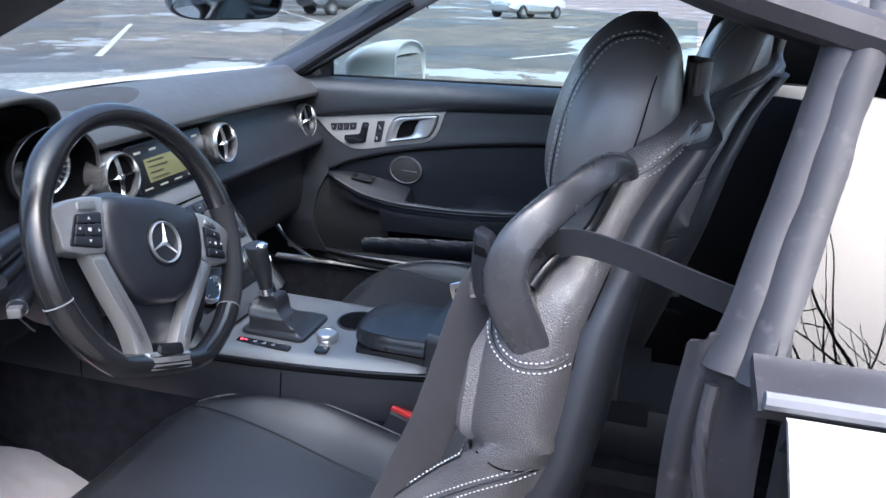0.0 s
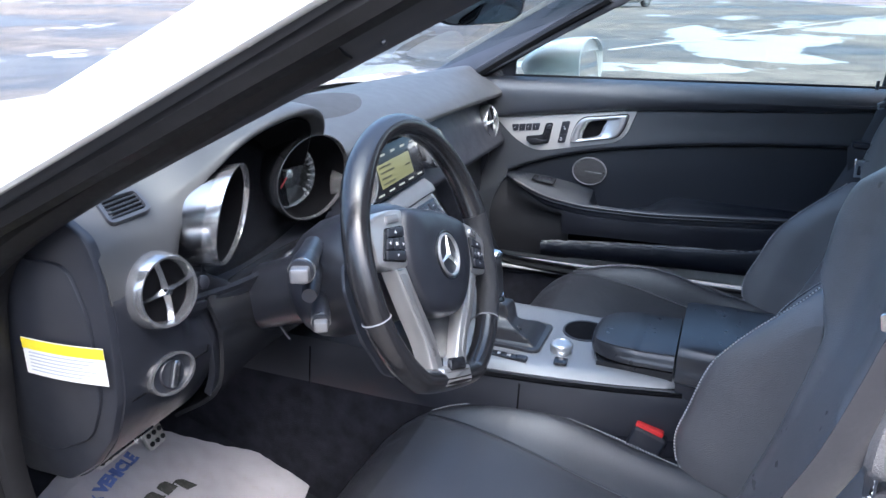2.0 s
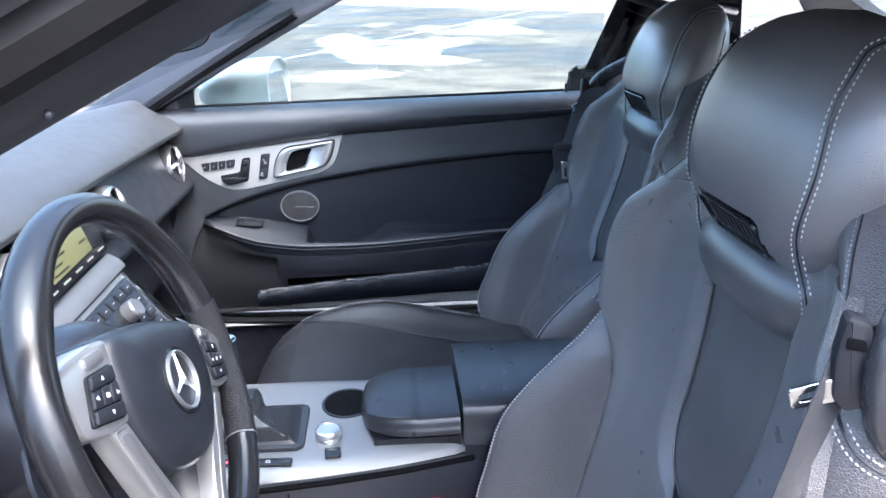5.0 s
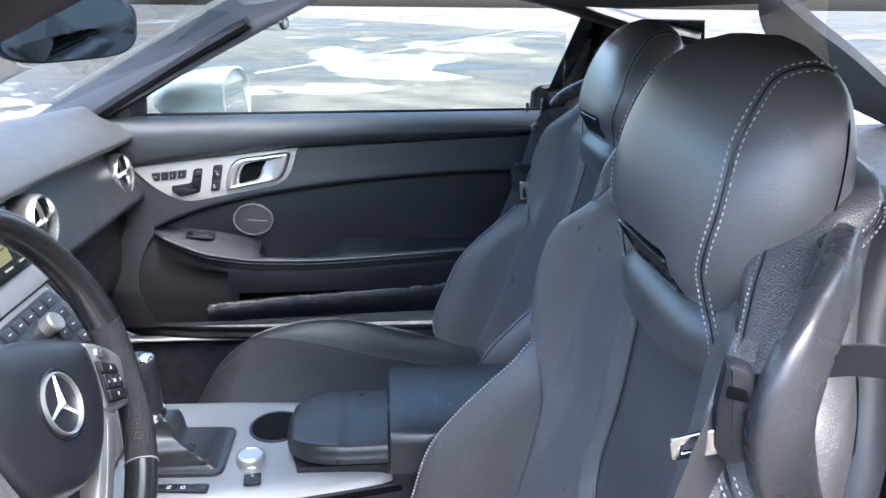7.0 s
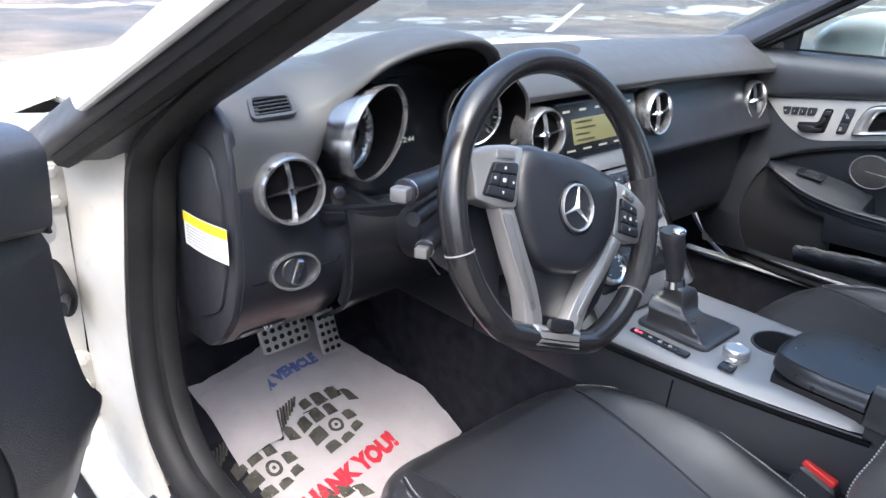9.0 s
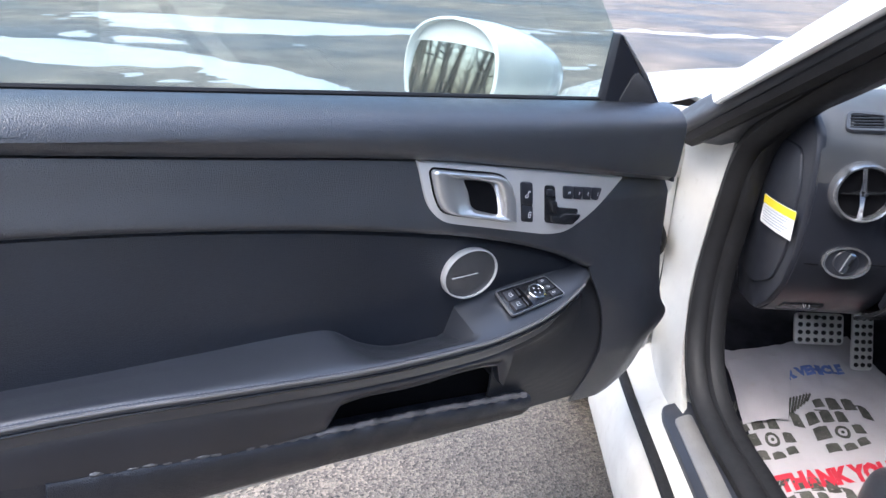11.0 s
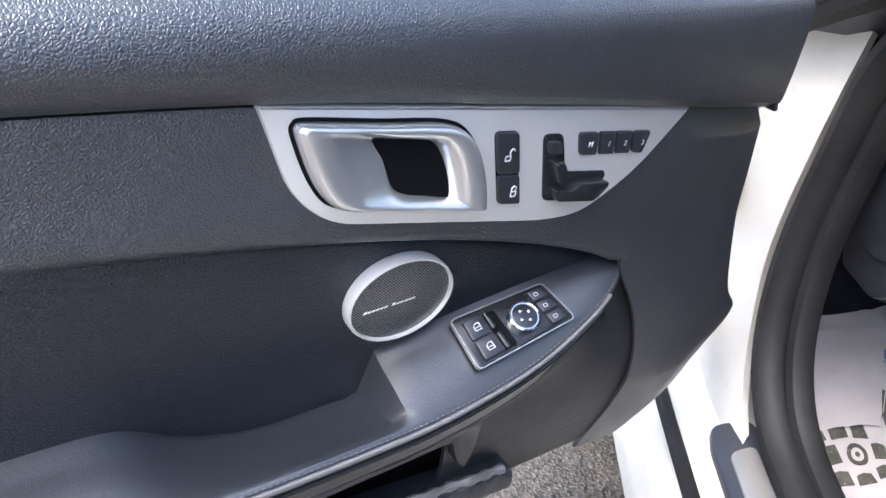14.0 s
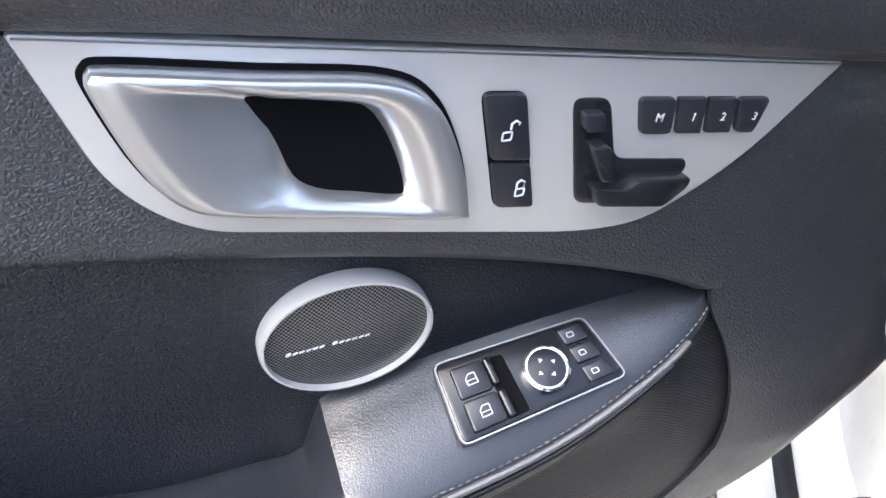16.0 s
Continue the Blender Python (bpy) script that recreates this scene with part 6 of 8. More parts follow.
# knee panel and column surround
part("knee_panel", slab(lambda u, v: (lerp(-0.505, -0.165, u), curve1(v, [(0, 0.885), (0.25, 0.868), (0.6, 0.885), (1, 0.965)]) + 0.02 * math.sin(u * math.pi), curve1(v, [(0, 0.80), (0.25, 0.745), (0.6, 0.66), (1, 0.600)])), 20, 20, 0.006), GLOSS, dash, "dark knee panel under the column")
# Dash underside coloured near-black to put its shade in.
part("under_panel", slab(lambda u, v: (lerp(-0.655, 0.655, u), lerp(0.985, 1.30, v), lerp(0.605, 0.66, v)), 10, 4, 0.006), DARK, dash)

edge_x = lambda z: curve1(z, [(0.650, -0.452), (0.674, -0.441), (0.71, -0.424), (0.757, -0.407), (0.79, -0.432), (0.815, -0.470), (0.836, -0.504)])


def column_side(u, v):
    z = lerp(0.834, 0.652, v)
    x = lerp(-0.508, edge_x(z), u)
    lift = 0.046 * max(0.0, min(1.0, (z - 0.745) / 0.09)) * (1 - u) ** 1.5
    return (x, 0.8835 + lift + 0.030 * max(0.0, (0.70 - z) / 0.05) ** 1.6 * 0.5 + 0.016 * u ** 6, z)


part("column_side_panel", slab(column_side, 26, 30, 0.010), HARD, dash, "curved panel beside the steering column")
trim_line = spline([(-0.262, 0.880, 0.800), (-0.330, 0.876, 0.800), (-0.372, 0.874, 0.789), (-0.389, 0.873, 0.760), (-0.375, 0.876, 0.718), (-0.348, 0.880, 0.680), (-0.325, 0.884, 0.655), (-0.289, 0.890, 0.640)], 60)
part("knee_trim_line", tube(trim_line[:50], 0.0014, 6), MOULDING, dash, "thin grey edge of the knee panel")

# radio, silver strip, climate panel
disp = plane_at((-0.0, 0.8605, 0.864), (1, 0.03, 0), (0, 0.30, 1), (0, -1, 0.30))
rad = part("radio_display", prism(rounded([(-0.112, -0.046), (0.122, -0.046), (0.122, 0.044), (-0.112, 0.044)], 0.008, 3), 0.010, 0.003, disp), GLOSS, dash, "gloss black radio display")
part("lcd_screen", prism(rounded([(-0.075, -0.028), (0.070, -0.028), (0.070, 0.014), (-0.075, 0.014)], 0.002, 2), 0.0006, 0.0001, lambda a, b, h: disp(a, b, 0.0102 + h)), LCD, rad, "lit amber text display")
DARKTEXT = material("dark_display_text", (0.05, 0.05, 0.03), 0.6)
for k, (x0, x1, yy) in enumerate([(-0.068, -0.020, 0.008), (-0.068, -0.012, -0.002), (-0.068, -0.030, -0.012), (-0.068, -0.018, -0.022), (0.040, 0.062, -0.008)]):
    part("text_bar", box(disp((x0 + x1) / 2, yy, 0.0112), (x1 - x0, 0.0010, 0.0035), 0.0003), DARKTEXT, rad)
for k in range(5):
    part("menu_bar", box(disp(-0.085 + 0.045 * k, 0.028, 0.0105), (0.018, 0.001, 0.004), 0.0003), LCD_DIM, rad)
    part("menu_bar", box(disp(-0.085 + 0.045 * k, -0.037, 0.0105), (0.022, 0.001, 0.003), 0.0003), LCD_DIM, rad)
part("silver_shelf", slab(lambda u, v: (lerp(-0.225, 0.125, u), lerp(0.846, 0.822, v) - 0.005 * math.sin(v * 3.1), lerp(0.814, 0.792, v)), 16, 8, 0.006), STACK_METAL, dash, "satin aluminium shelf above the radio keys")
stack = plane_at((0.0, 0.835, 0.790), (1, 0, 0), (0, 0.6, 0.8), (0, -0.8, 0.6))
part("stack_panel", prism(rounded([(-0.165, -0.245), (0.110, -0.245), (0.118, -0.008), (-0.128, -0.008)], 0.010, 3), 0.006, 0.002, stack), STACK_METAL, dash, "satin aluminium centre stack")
rk = part("radio_keypad", prism(rounded([(-0.095, -0.118), (0.100, -0.118), (0.104, -0.016), (-0.100, -0.016)], 0.008, 3), 0.010, 0.003, stack), GLOSS, dash, "black radio key panel")
for r0 in range(4):
    for c0 in range(6):
        if 1 < c0 < 4 and r0 in (1, 2):
            continue
        part("radio_key", prism(rounded([(-0.012, -0.0085), (0.012, -0.0085), (0.012, 0.0085), (-0.012, 0.0085)], 0.002, 2), 0.0035, 0.001, lambda a, b, h, r0=r0, c0=c0: stack(-0.075 + 0.0305 * c0 + a, -0.030 - 0.0235 * r0 + b, 0.0095 + h)), HARD, rk)
        part("key_mark", box(stack(-0.075 + 0.0305 * c0, -0.030 - 0.0235 * r0, 0.0131), (0.007, 0.0006, 0.0022), 0.0002), SYMBOL, rk)
part("radio_knob", lathe([(0.0155, 0.0), (0.0155, 0.018), (0.013, 0.021), (0.0, 0.0205)], 28, lambda a, b, h: stack(0.028 + a, -0.056 + b, 0.009 + h)), STALK_TIP, rk, "silver radio knob")
ck = part("climate_panel", prism(rounded([(-0.140, -0.205), (0.105, -0.205), (0.100, -0.132), (-0.125, -0.132)], 0.012, 3), 0.008, 0.003, stack), GLOSS, dash, "black climate control panel")
for cx in (-0.107, 0.072):
    kn = part("climate_knob", lathe([(0.0295, 0.0), (0.0295, 0.016), (0.0275, 0.020), (0.024, 0.018), (0.022, 0.0165), (0.0, 0.0165)], 36, lambda a, b, h, cx=cx: stack(cx + a, -0.166 + b, 0.007 + h)), WORN_CHROME, ck, "chrome-ringed climate knob")
    part("knob_face", lathe([(0.0, 0.0245), (0.0225, 0.0245), (0.0228, 0.022)], 28, lambda a, b, h, cx=cx: stack(cx + a, -0.166 + b, h)), GLOSS, kn)
    for k in range(11):
        an = radians(220 - k * 26)
        part("knob_mark", box(stack(cx + 0.019 * math.cos(an), -0.166 + 0.019 * math.sin(an), 0.0248), (0.0016, 0.0010, 0.0016), 0.0002), SYMBOL, kn)
for c0 in range(5):
    part("climate_key", prism(rounded([(-0.0095, -0.010), (0.0095, -0.010), (0.0095, 0.010), (-0.0095, 0.010)], 0.002, 2), 0.0035, 0.001, lambda a, b, h, c0=c0: stack(-0.062 + 0.0215 * c0 + a, -0.166 + b, 0.0075 + h)), HARD, ck)
part("stack_side_trim", tube([stack(0.113, -0.01, 0.006), stack(0.110, -0.12, 0.008), stack(0.105, -0.24, 0.006)], 0.0065, 8), CHROME, dash)
part("glovebox_latch", prism(rounded([(-0.028, -0.008), (0.028, -0.008), (0.028, 0.008), (-0.028, 0.008)], 0.003, 3), 0.012, 0.003, plane_at((0.165, 0.868, 0.772), (1, 0, 0), (0, 0, 1), (0, -1, 0))), WORN_CHROME, dash, "glovebox latch")


# ---- steering wheel ----
tilt = radians(19.0)
turn = radians(-22.0)
wheel = thing("steering_wheel", "worn black leather steering wheel with satin spokes, turned a little", "steering wheel",
              at=pose(-0.371, 0.626, 0.849, 90 - 19.0, 0, 0) @ pose(0, 0, 0, 0, 0, -22.0))
# local frame: x right, y up along the wheel, z towards the driver
RW = 0.1745


def rim_point(a):
    x, y = RW * math.cos(a), RW * math.sin(a)
    lo = -0.158
    if y < lo:
        y = lo + (y - lo) * 0.25
    return Vector((x, y, 0))


def rim_arc(a0, a1, n, swell=0.0):
    rings = []
    for k in range(n + 1):
        a = radians(lerp(a0, a1, k / n))
        p = rim_point(a)
        d = rim_point(a + 0.01) - rim_point(a - 0.01)
        out = Vector((d.y, -d.x, 0)).normalized()
        w, h = 0.0150 + swell, 0.0172 + swell
        thumb = math.exp(-((math.degrees(a) % 360 - 28) / 13) ** 2) + math.exp(-((math.degrees(a) % 360 - 152) / 13) ** 2)
        rings.append([p + out * ((w + 0.003 * thumb) * math.cos(2 * math.pi * j / 16)) + Vector((0, 0, (h + 0.002 * thumb) * math.sin(2 * math.pi * j / 16))) for j in range(16)])
    return loft(rings)


part("rim_top", rim_arc(24, 155, 54), RIM_LEATHER, wheel, "worn shiny leather rim")
part("rim_grip", rim_arc(-30, 24, 30), GRIP_LEATHER, wheel, "perforated leather grip")
part("rim_grip", rim_arc(155, 208, 30), RIM_LEATHER, wheel, "worn leather grip")
part("rim_bottom", rim_arc(208, 330, 50), RIM_LEATHER, wheel, "flat-bottomed leather rim")
for a in (24, 155, 208, 330):
    p = rim_point(radians(a))
    d = (rim_point(radians(a) + 0.01) - rim_point(radians(a) - 0.01)).normalized()
    out = Vector((d.y, -d.x, 0))
    path = [p + out * (0.0153 * math.cos(2 * math.pi * j / 24)) + Vector((0, 0, 0.0175 * math.sin(2 * math.pi * j / 24))) for j in range(24)]
    part("rim_seam", tube(path, 0.0009, 5, closed=True, up=tuple(d)), GREY_THREAD, wheel, "pale seam round the rim")
# spokes: a broad upper pair and a forked lower one
PAD = [(-0.086, 0.050), (-0.050, 0.057), (0.0, 0.060), (0.050, 0.057), (0.086, 0.050), (0.093, 0.022), (0.090, -0.012), (0.072, -0.046), (0.050, -0.069), (0.028, -0.080), (0.0, -0.083), (-0.028, -0.080), (-0.050, -0.069), (-0.072, -0.046), (-0.090, -0.012), (-0.093, 0.022)]
padc = [p.xy for p in spline([(a, b, 0) for a, b in PAD], 64, True)]
rings = []
for sc, h in ((0.98, -0.040), (1.0, 0.0), (0.992, 0.009), (0.965, 0.016), (0.90, 0.0215), (0.75, 0.026), (0.5, 0.0280), (0.2, 0.0285)):
    rings.append([Vector((p.x * sc, (p.y + 0.003) * sc - 0.003, h - 0.004)) for p in padc])
pad = part("airbag_pad", loft(rings), HARD, wheel, "black grained airbag cover")
part("column_boss", loft([[Vector((0.055 * math.cos(t), 0.055 * math.sin(t), z)) for t in (2 * math.pi * j / 24 for j in range(24))] for z in (-0.075, -0.02)]), HARD, wheel)
EMB = plane_at((0, -0.004, 0), (1, 0, 0), (0, 1, 0))
part("emblem_dish", lathe([(0.0, 0.0238), (0.026, 0.0240), (0.031, 0.0262), (0.0325, 0.0258), (0.033, 0.020)], 40, EMB), GLOSS, wheel)
em = part("emblem_ring", lathe([(0.0258, 0.0240), (0.0262, 0.0278), (0.0272, 0.0286), (0.0284, 0.0278), (0.0288, 0.0240)], 44, EMB), HANDLE, wheel, "plain satin emblem ring")
geo = []
for k in range(3):
    a = math.pi / 2 + k * 2 * math.pi / 3
    u2, p2 = Vector((math.cos(a), math.sin(a), 0)), Vector((-math.sin(a), math.cos(a), 0))
    o = Vector((0, -0.004, 0))
    rr = [[o + u2 * t + p2 * w + Vector((0, 0, 0.0245)), o + u2 * t + Vector((0, 0, 0.0245 + w * 0.9 + 0.001)), o + u2 * t - p2 * w + Vector((0, 0, 0.0245))] for t, w in ((0.0, 0.0036), (0.010, 0.0019), (0.0268, 0.0007))]
    geo.append(loft(rr, True, True))
for arm in geo:
    part("emblem_arm", arm, HANDLE, em)
for s in (-1, 1):
    sp = [(s * 0.086, 0.0500), (s * 0.112, 0.0470), (s * 0.140, 0.0390), (s * 0.160, 0.0290), (s * 0.160, 0.0180), (s * 0.152, -0.0060), (s * 0.149, -0.0225), (s * 0.118, -0.0255), (s * 0.088, -0.0215)]
    spk = part("side_spoke", prism(rounded(sp, 0.006, 4), 0.024, 0.004, lambda a, b, h: Vector((a, b, -0.015 + h + 0.010 * (1 - abs(a) / 0.16)))), SPOKE, wheel, "satin silver spoke with keys")
    part("spoke_arm", prism(rounded([(s * 0.100, 0.040), (s * 0.170, 0.032), (s * 0.170, -0.022), (s * 0.150, -0.026), (s * 0.100, -0.018)], 0.008, 3), 0.014, 0.003, lambda a, b, h: Vector((a, b, -0.024 + h))), HARD, wheel)
    tilt_key = lambda a, b, h: Vector((a, b, 0.0055 + h + 0.010 * (1 - abs(a) / 0.16)))
    bk = [(s * 0.0945, 0.0290), (s * 0.1310, 0.0225), (s * 0.1410, -0.0165), (s * 0.0960, -0.0165)]
    keys = part("key_block", prism(rounded(bk, 0.004, 3), 0.0062, 0.0012, tilt_key), GLOSS, wheel, "black steering wheel keys")
    QK = lambda fa, fb: lerp(lerp(Vector(bk[3]), Vector(bk[2]), fa), lerp(Vector(bk[0]), Vector(bk[1]), fa), fb)
    for fa0, fa1, fb0, fb1 in ((0.06, 0.94, 0.70, 0.96), (0.06, 0.94, 0.04, 0.30), (0.06, 0.34, 0.33, 0.67), (0.37, 0.63, 0.33, 0.67), (0.66, 0.94, 0.33, 0.67)):
        kp = [QK(fa0, fb0), QK(fa1, fb0), QK(fa1, fb1), QK(fa0, fb1)]
        part("wheel_key", prism(rounded(kp, 0.002, 3), 0.0032, 0.0009, lambda a, b, h: tilt_key(a, b, 0.0056 + h)), HARD, keys)
    kc = QK(0.5, 0.5)
    for k in range(4):
        a = k * math.pi / 2
        tri = [(0.0024, 0.0), (-0.0012, 0.0019), (-0.0012, -0.0019)]
        tri = [(p * math.cos(a) - q * math.sin(a) + kc[0] + 0.0135 * math.cos(a), p * math.sin(a) + q * math.cos(a) + kc[1] + 0.0135 * math.sin(a)) for p, q in tri]
        part("key_arrow", prism(tri, 0.0004, 0.0001, lambda a, b, h: tilt_key(a, b, 0.0089 + h)), SYMBOL, keys)
    part("key_centre", prism(rounded([(kc[0] - 0.0024, kc[1] - 0.0020), (kc[0] + 0.0024, kc[1] - 0.0020), (kc[0] + 0.0024, kc[1] + 0.0020), (kc[0] - 0.0024, kc[1] + 0.0020)], 0.0008, 2), 0.0004, 0.0001, lambda a, b, h: tilt_key(a, b, 0.0089 + h)), SYMBOL, keys)
    part("key_top", prism(rounded([(s * 0.100, 0.0320), (s * 0.126, 0.0275), (s * 0.127, 0.0375), (s * 0.102, 0.0420)], 0.003, 3), 0.0065, 0.0012, tilt_key), SATIN_DARK, keys)
    leg = [(s * 0.089, -0.0200, 0.003), (s * 0.114, -0.0240, 0.004), (s * 0.088, -0.0700, 0.02), (s * 0.058, -0.1160, 0.02), (s * 0.041, -0.1740, 0.006), (s * 0.020, -0.1740, 0.004), (s * 0.0205, -0.1380, 0.01), (s * 0.040, -0.0960, 0.02), (s * 0.062, -0.0640, 0.02)]
    leg_at = lambda a, b, h: Vector((a, b, -0.016 + h * 0.9 + 0.006 * max(0.0, 1 + b / 0.17)))
    leg_part = part("lower_spoke", prism(rounded(leg, 0.006, 5), 0.024, 0.004, leg_at), SPOKE, wheel, "satin silver lower spoke")
    face = [(s * 0.092, -0.0290), (s * 0.108, -0.0300), (s * 0.083, -0.0720), (s * 0.053, -0.1170), (s * 0.044, -0.1330), (s * 0.036, -0.1290), (s * 0.047, -0.1080), (s * 0.071, -0.0700)]
    part("spoke_inlay", prism(rounded(face, 0.005, 4), 0.0016, 0.0006, lambda a, b, h: leg_at(a, b, 0.0233) + Vector((0, 0, h))), SATIN_DARK, leg_part, "darker worn face of the spoke")
    web = [(s * 0.090, -0.015), (s * 0.160, -0.010), (s * 0.166, -0.045), (s * 0.142, -0.105), (s * 0.100, -0.150), (s * 0.055, -0.160), (s * 0.062, -0.09)]
    part("spoke_shadow_panel", prism(rounded(web, 0.01, 3), 0.004, 0.001, lambda a, b, h: Vector((a * 0.94, b * 0.96, -0.040 + h))), HARD, wheel)
part("spoke_bridge", prism(rounded([(-0.040, -0.146), (0.040, -0.146), (0.041, -0.172), (-0.041, -0.172)], 0.006, 4), 0.034, 0.008, lambda a, b, h: Vector((a, b, -0.017 + h))), SPOKE, wheel, "satin bridge at the foot of the wheel")
part("bridge_opening", prism(rounded([(-0.0205, -0.136), (0.0205, -0.136), (0.0225, -0.152), (-0.0225, -0.152)], 0.006, 4), 0.006, 0.002, lambda a, b, h: Vector((a, b, 0.0135 + h - 0.001))), GLOSS, wheel)
part("fork_fill", prism(rounded([(-0.060, -0.060), (0.060, -0.060), (0.024, -0.134), (-0.024, -0.134)], 0.004, 3), 0.006, 0.002, lambda a, b, h: Vector((a, b, -0.016 + h))), HARD, wheel)

column = thing("steering_column", "black plastic steering column cover with control stalks", "steering column")
cm = pose(-0.367, 0.626, 0.851, 90 - 19.0, 0, 0)
rings = []
for z, rx, ry, dy in ((-0.030, 0.060, 0.058, 0), (-0.040, 0.078, 0.072, 0), (-0.052, 0.084, 0.076, 0), (-0.058, 0.088, 0.079, 0), (-0.10, 0.096, 0.083, -0.002), (-0.15, 0.099, 0.083, -0.006), (-0.170, 0.094, 0.078, -0.008), (-0.182, 0.080, 0.066, -0.010), (-0.186, 0.056, 0.050, -0.012), (-0.30, 0.050, 0.048, -0.012)):
    rings.append([cm @ Vector((rx * math.cos(2 * math.pi * j / 28), ry * math.sin(2 * math.pi * j / 28) + dy, z)) for j in range(28)])
part("column_cover", loft(rings), HARD, column)


def stalk(root, tip, r, thick):
    root, tip = Vector(root), Vector(tip)
    d = (tip - root)
    st = part("stalk", tube([root + d * t for t in (0, 0.3, 0.5, 0.56, 0.80, 0.86)], [r * 0.85, r * 0.9, r, r * 1.08, r * 1.05, r * 0.98], 20), HARD, column, "black control stalk")
    part("stalk_ring", tube([root + d * 0.80, root + d * 0.815], r * 1.075, 20), WORN_CHROME, st)
    side = d.normalized().cross(Vector((0, 0, 1))).normalized()
    up = side.cross(d).normalized()
    cap = plane_at(root + d * 0.85, side, up, d.normalized())
    e = r * 0.72
    part("stalk_tip", prism(rounded([(-e, -e * 0.8), (e, -e * 0.8), (e, e * 0.8), (-e, e * 0.8)], e * 0.35, 4), d.length * 0.13, e * 0.25, cap), STALK_TIP, st, "silver stalk tip")
    part("stalk_symbol", box(root + d * 0.62 + Vector((0.0, -r * 0.98, 0.002)), (0.007, 0.001, 0.004), 0.0003), SYMBOL, st)


stalk((-0.452, 0.754, 0.872), (-0.562, 0.707, 0.876), 0.0150, 1)
stalk((-0.448, 0.750, 0.806), (-0.531, 0.701, 0.800), 0.0112, 1)
part("stalk", tube([(-0.45, 0.752, 0.842), (-0.515, 0.722, 0.840), (-0.530, 0.715, 0.840)], [0.008, 0.011, 0.009], 12), HARD, column, "short black lever")


# ---- centre console ----
console = thing("centre_console", "centre console with satin aluminium top and black leather lids", "centre console")
LEFT = [(0.28, -0.106), (0.42, -0.135), (0.56, -0.153), (0.70, -0.163), (0.76, -0.166)]
RIGHT = [(0.28, 0.075), (0.42, 0.098), (0.56, 0.110), (0.70, 0.112), (0.76, 0.112)]


def console_top(u, v):
    y = lerp(0.298, 0.735, v)
    x0, x1 = curve1(y, LEFT), curve1(y, RIGHT)
    if v < 0.06:
        x0 += 0.02 * (1 - v / 0.06) ** 2
    x = lerp(x0, x1, u)
    e = min(u, 1 - u)
    crown = 0.016 * (1 - math.exp(-e * 22))
    return (x, y, 0.574 + crown + 0.012 * max(0, v - 0.75) * 4 * max(0, v - 0.75))


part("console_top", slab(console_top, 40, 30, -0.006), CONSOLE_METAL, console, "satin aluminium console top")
part("console_body", loft([[Vector((x, y, z)) for x, z in ((curve1(y, LEFT) + 0.003, 0.570), (curve1(y, LEFT) - 0.004, 0.555), (curve1(y, LEFT) - 0.012, 0.50), (curve1(y, LEFT) - 0.010, 0.485), (curve1(y, RIGHT) + 0.010, 0.485), (curve1(y, RIGHT) + 0.012, 0.50), (curve1(y, RIGHT) + 0.004, 0.555), (curve1(y, RIGHT) - 0.003, 0.570))] for y in (-0.2, 0.1, 0.28, 0.42, 0.56, 0.70, 0.80, 0.95, 1.12, 1.26)]), HARD, console, "black console side")
part("console_carpet", loft([[Vector((x, y, z)) for x, z in ((curve1(y, LEFT) - 0.006, 0.485), (curve1(y, LEFT) - 0.010, 0.22), (curve1(y, RIGHT) + 0.010, 0.22), (curve1(y, RIGHT) + 0.006, 0.485))] for y in (-0.2, 0.1, 0.28, 0.42, 0.56, 0.70, 0.80, 0.95, 1.12, 1.26)]), CARPET, console, "black carpeted lower console")
part("console_joint", tube([(curve1(0.95, LEFT) - 0.0125, 0.95, z) for z in (0.485, 0.50)] + [(curve1(0.95, LEFT) - 0.004, 0.95, 0.556)], 0.0014, 5), DARK, console)
part("console_joint", tube([(curve1(0.556, LEFT) - 0.013, 0.556, z) for z in (0.47, 0.50)] + [(curve1(0.556, LEFT) - 0.004, 0.556, 0.556)], 0.0014, 5), DARK, console)
part("console_edge", tube([(curve1(y, LEFT) - 0.003, y, 0.5655) for y in (0.30, 0.4, 0.5, 0.6, 0.70)], 0.004, 6), DARK, console)
# gear lever with its gaiter
lever = thing("gear_lever", "black leather gear lever with a folded gaiter", "gear lever")
gp = [(-0.108, 0.538), (0.008, 0.538), (0.012, 0.664), (-0.104, 0.664)]
gat = lambda a, b, h: Vector((a, b, 0.590 + h))
part("gaiter_frame", prism(rounded(gp, 0.016, 5), 0.0065, 0.003, gat), LID_LEATHER, lever)
base = [p for p in inset(rounded(gp, 0.018, 5), 0.008)]
col = Vector((-0.055, 0.632))
rings = []
for k in range(13):
    t = k / 12
    row = []
    for j, p in enumerate(base):
        a = math.atan2(p.y - 0.60, p.x + 0.048)
        r = Vector((col.x + 0.016 * math.cos(a), col.y + 0.016 * math.sin(a)))
        q = lerp(Vector(p), r, t ** 0.8)
        fold = 0.0105 * math.sin(a * 5 + t * 6) * math.sin(t * math.pi) + 0.005 * noise.noise(Vector((q.x * 60, q.y * 60, t * 4)))
        row.append(Vector((q.x + fold * math.cos(a), q.y + fold * math.sin(a), 0.596 + 0.062 * t ** 1.15 + fold * 0.6)))
    rings.append(row)
part("gaiter", loft(rings, True, False), LID_LEATHER, lever, "soft folded leather gaiter")
part("lever_collar", tube([(-0.055, 0.632, 0.654), (-0.057, 0.633, 0.666)], [0.0165, 0.0150], 18), CHROME, lever, "chrome collar")
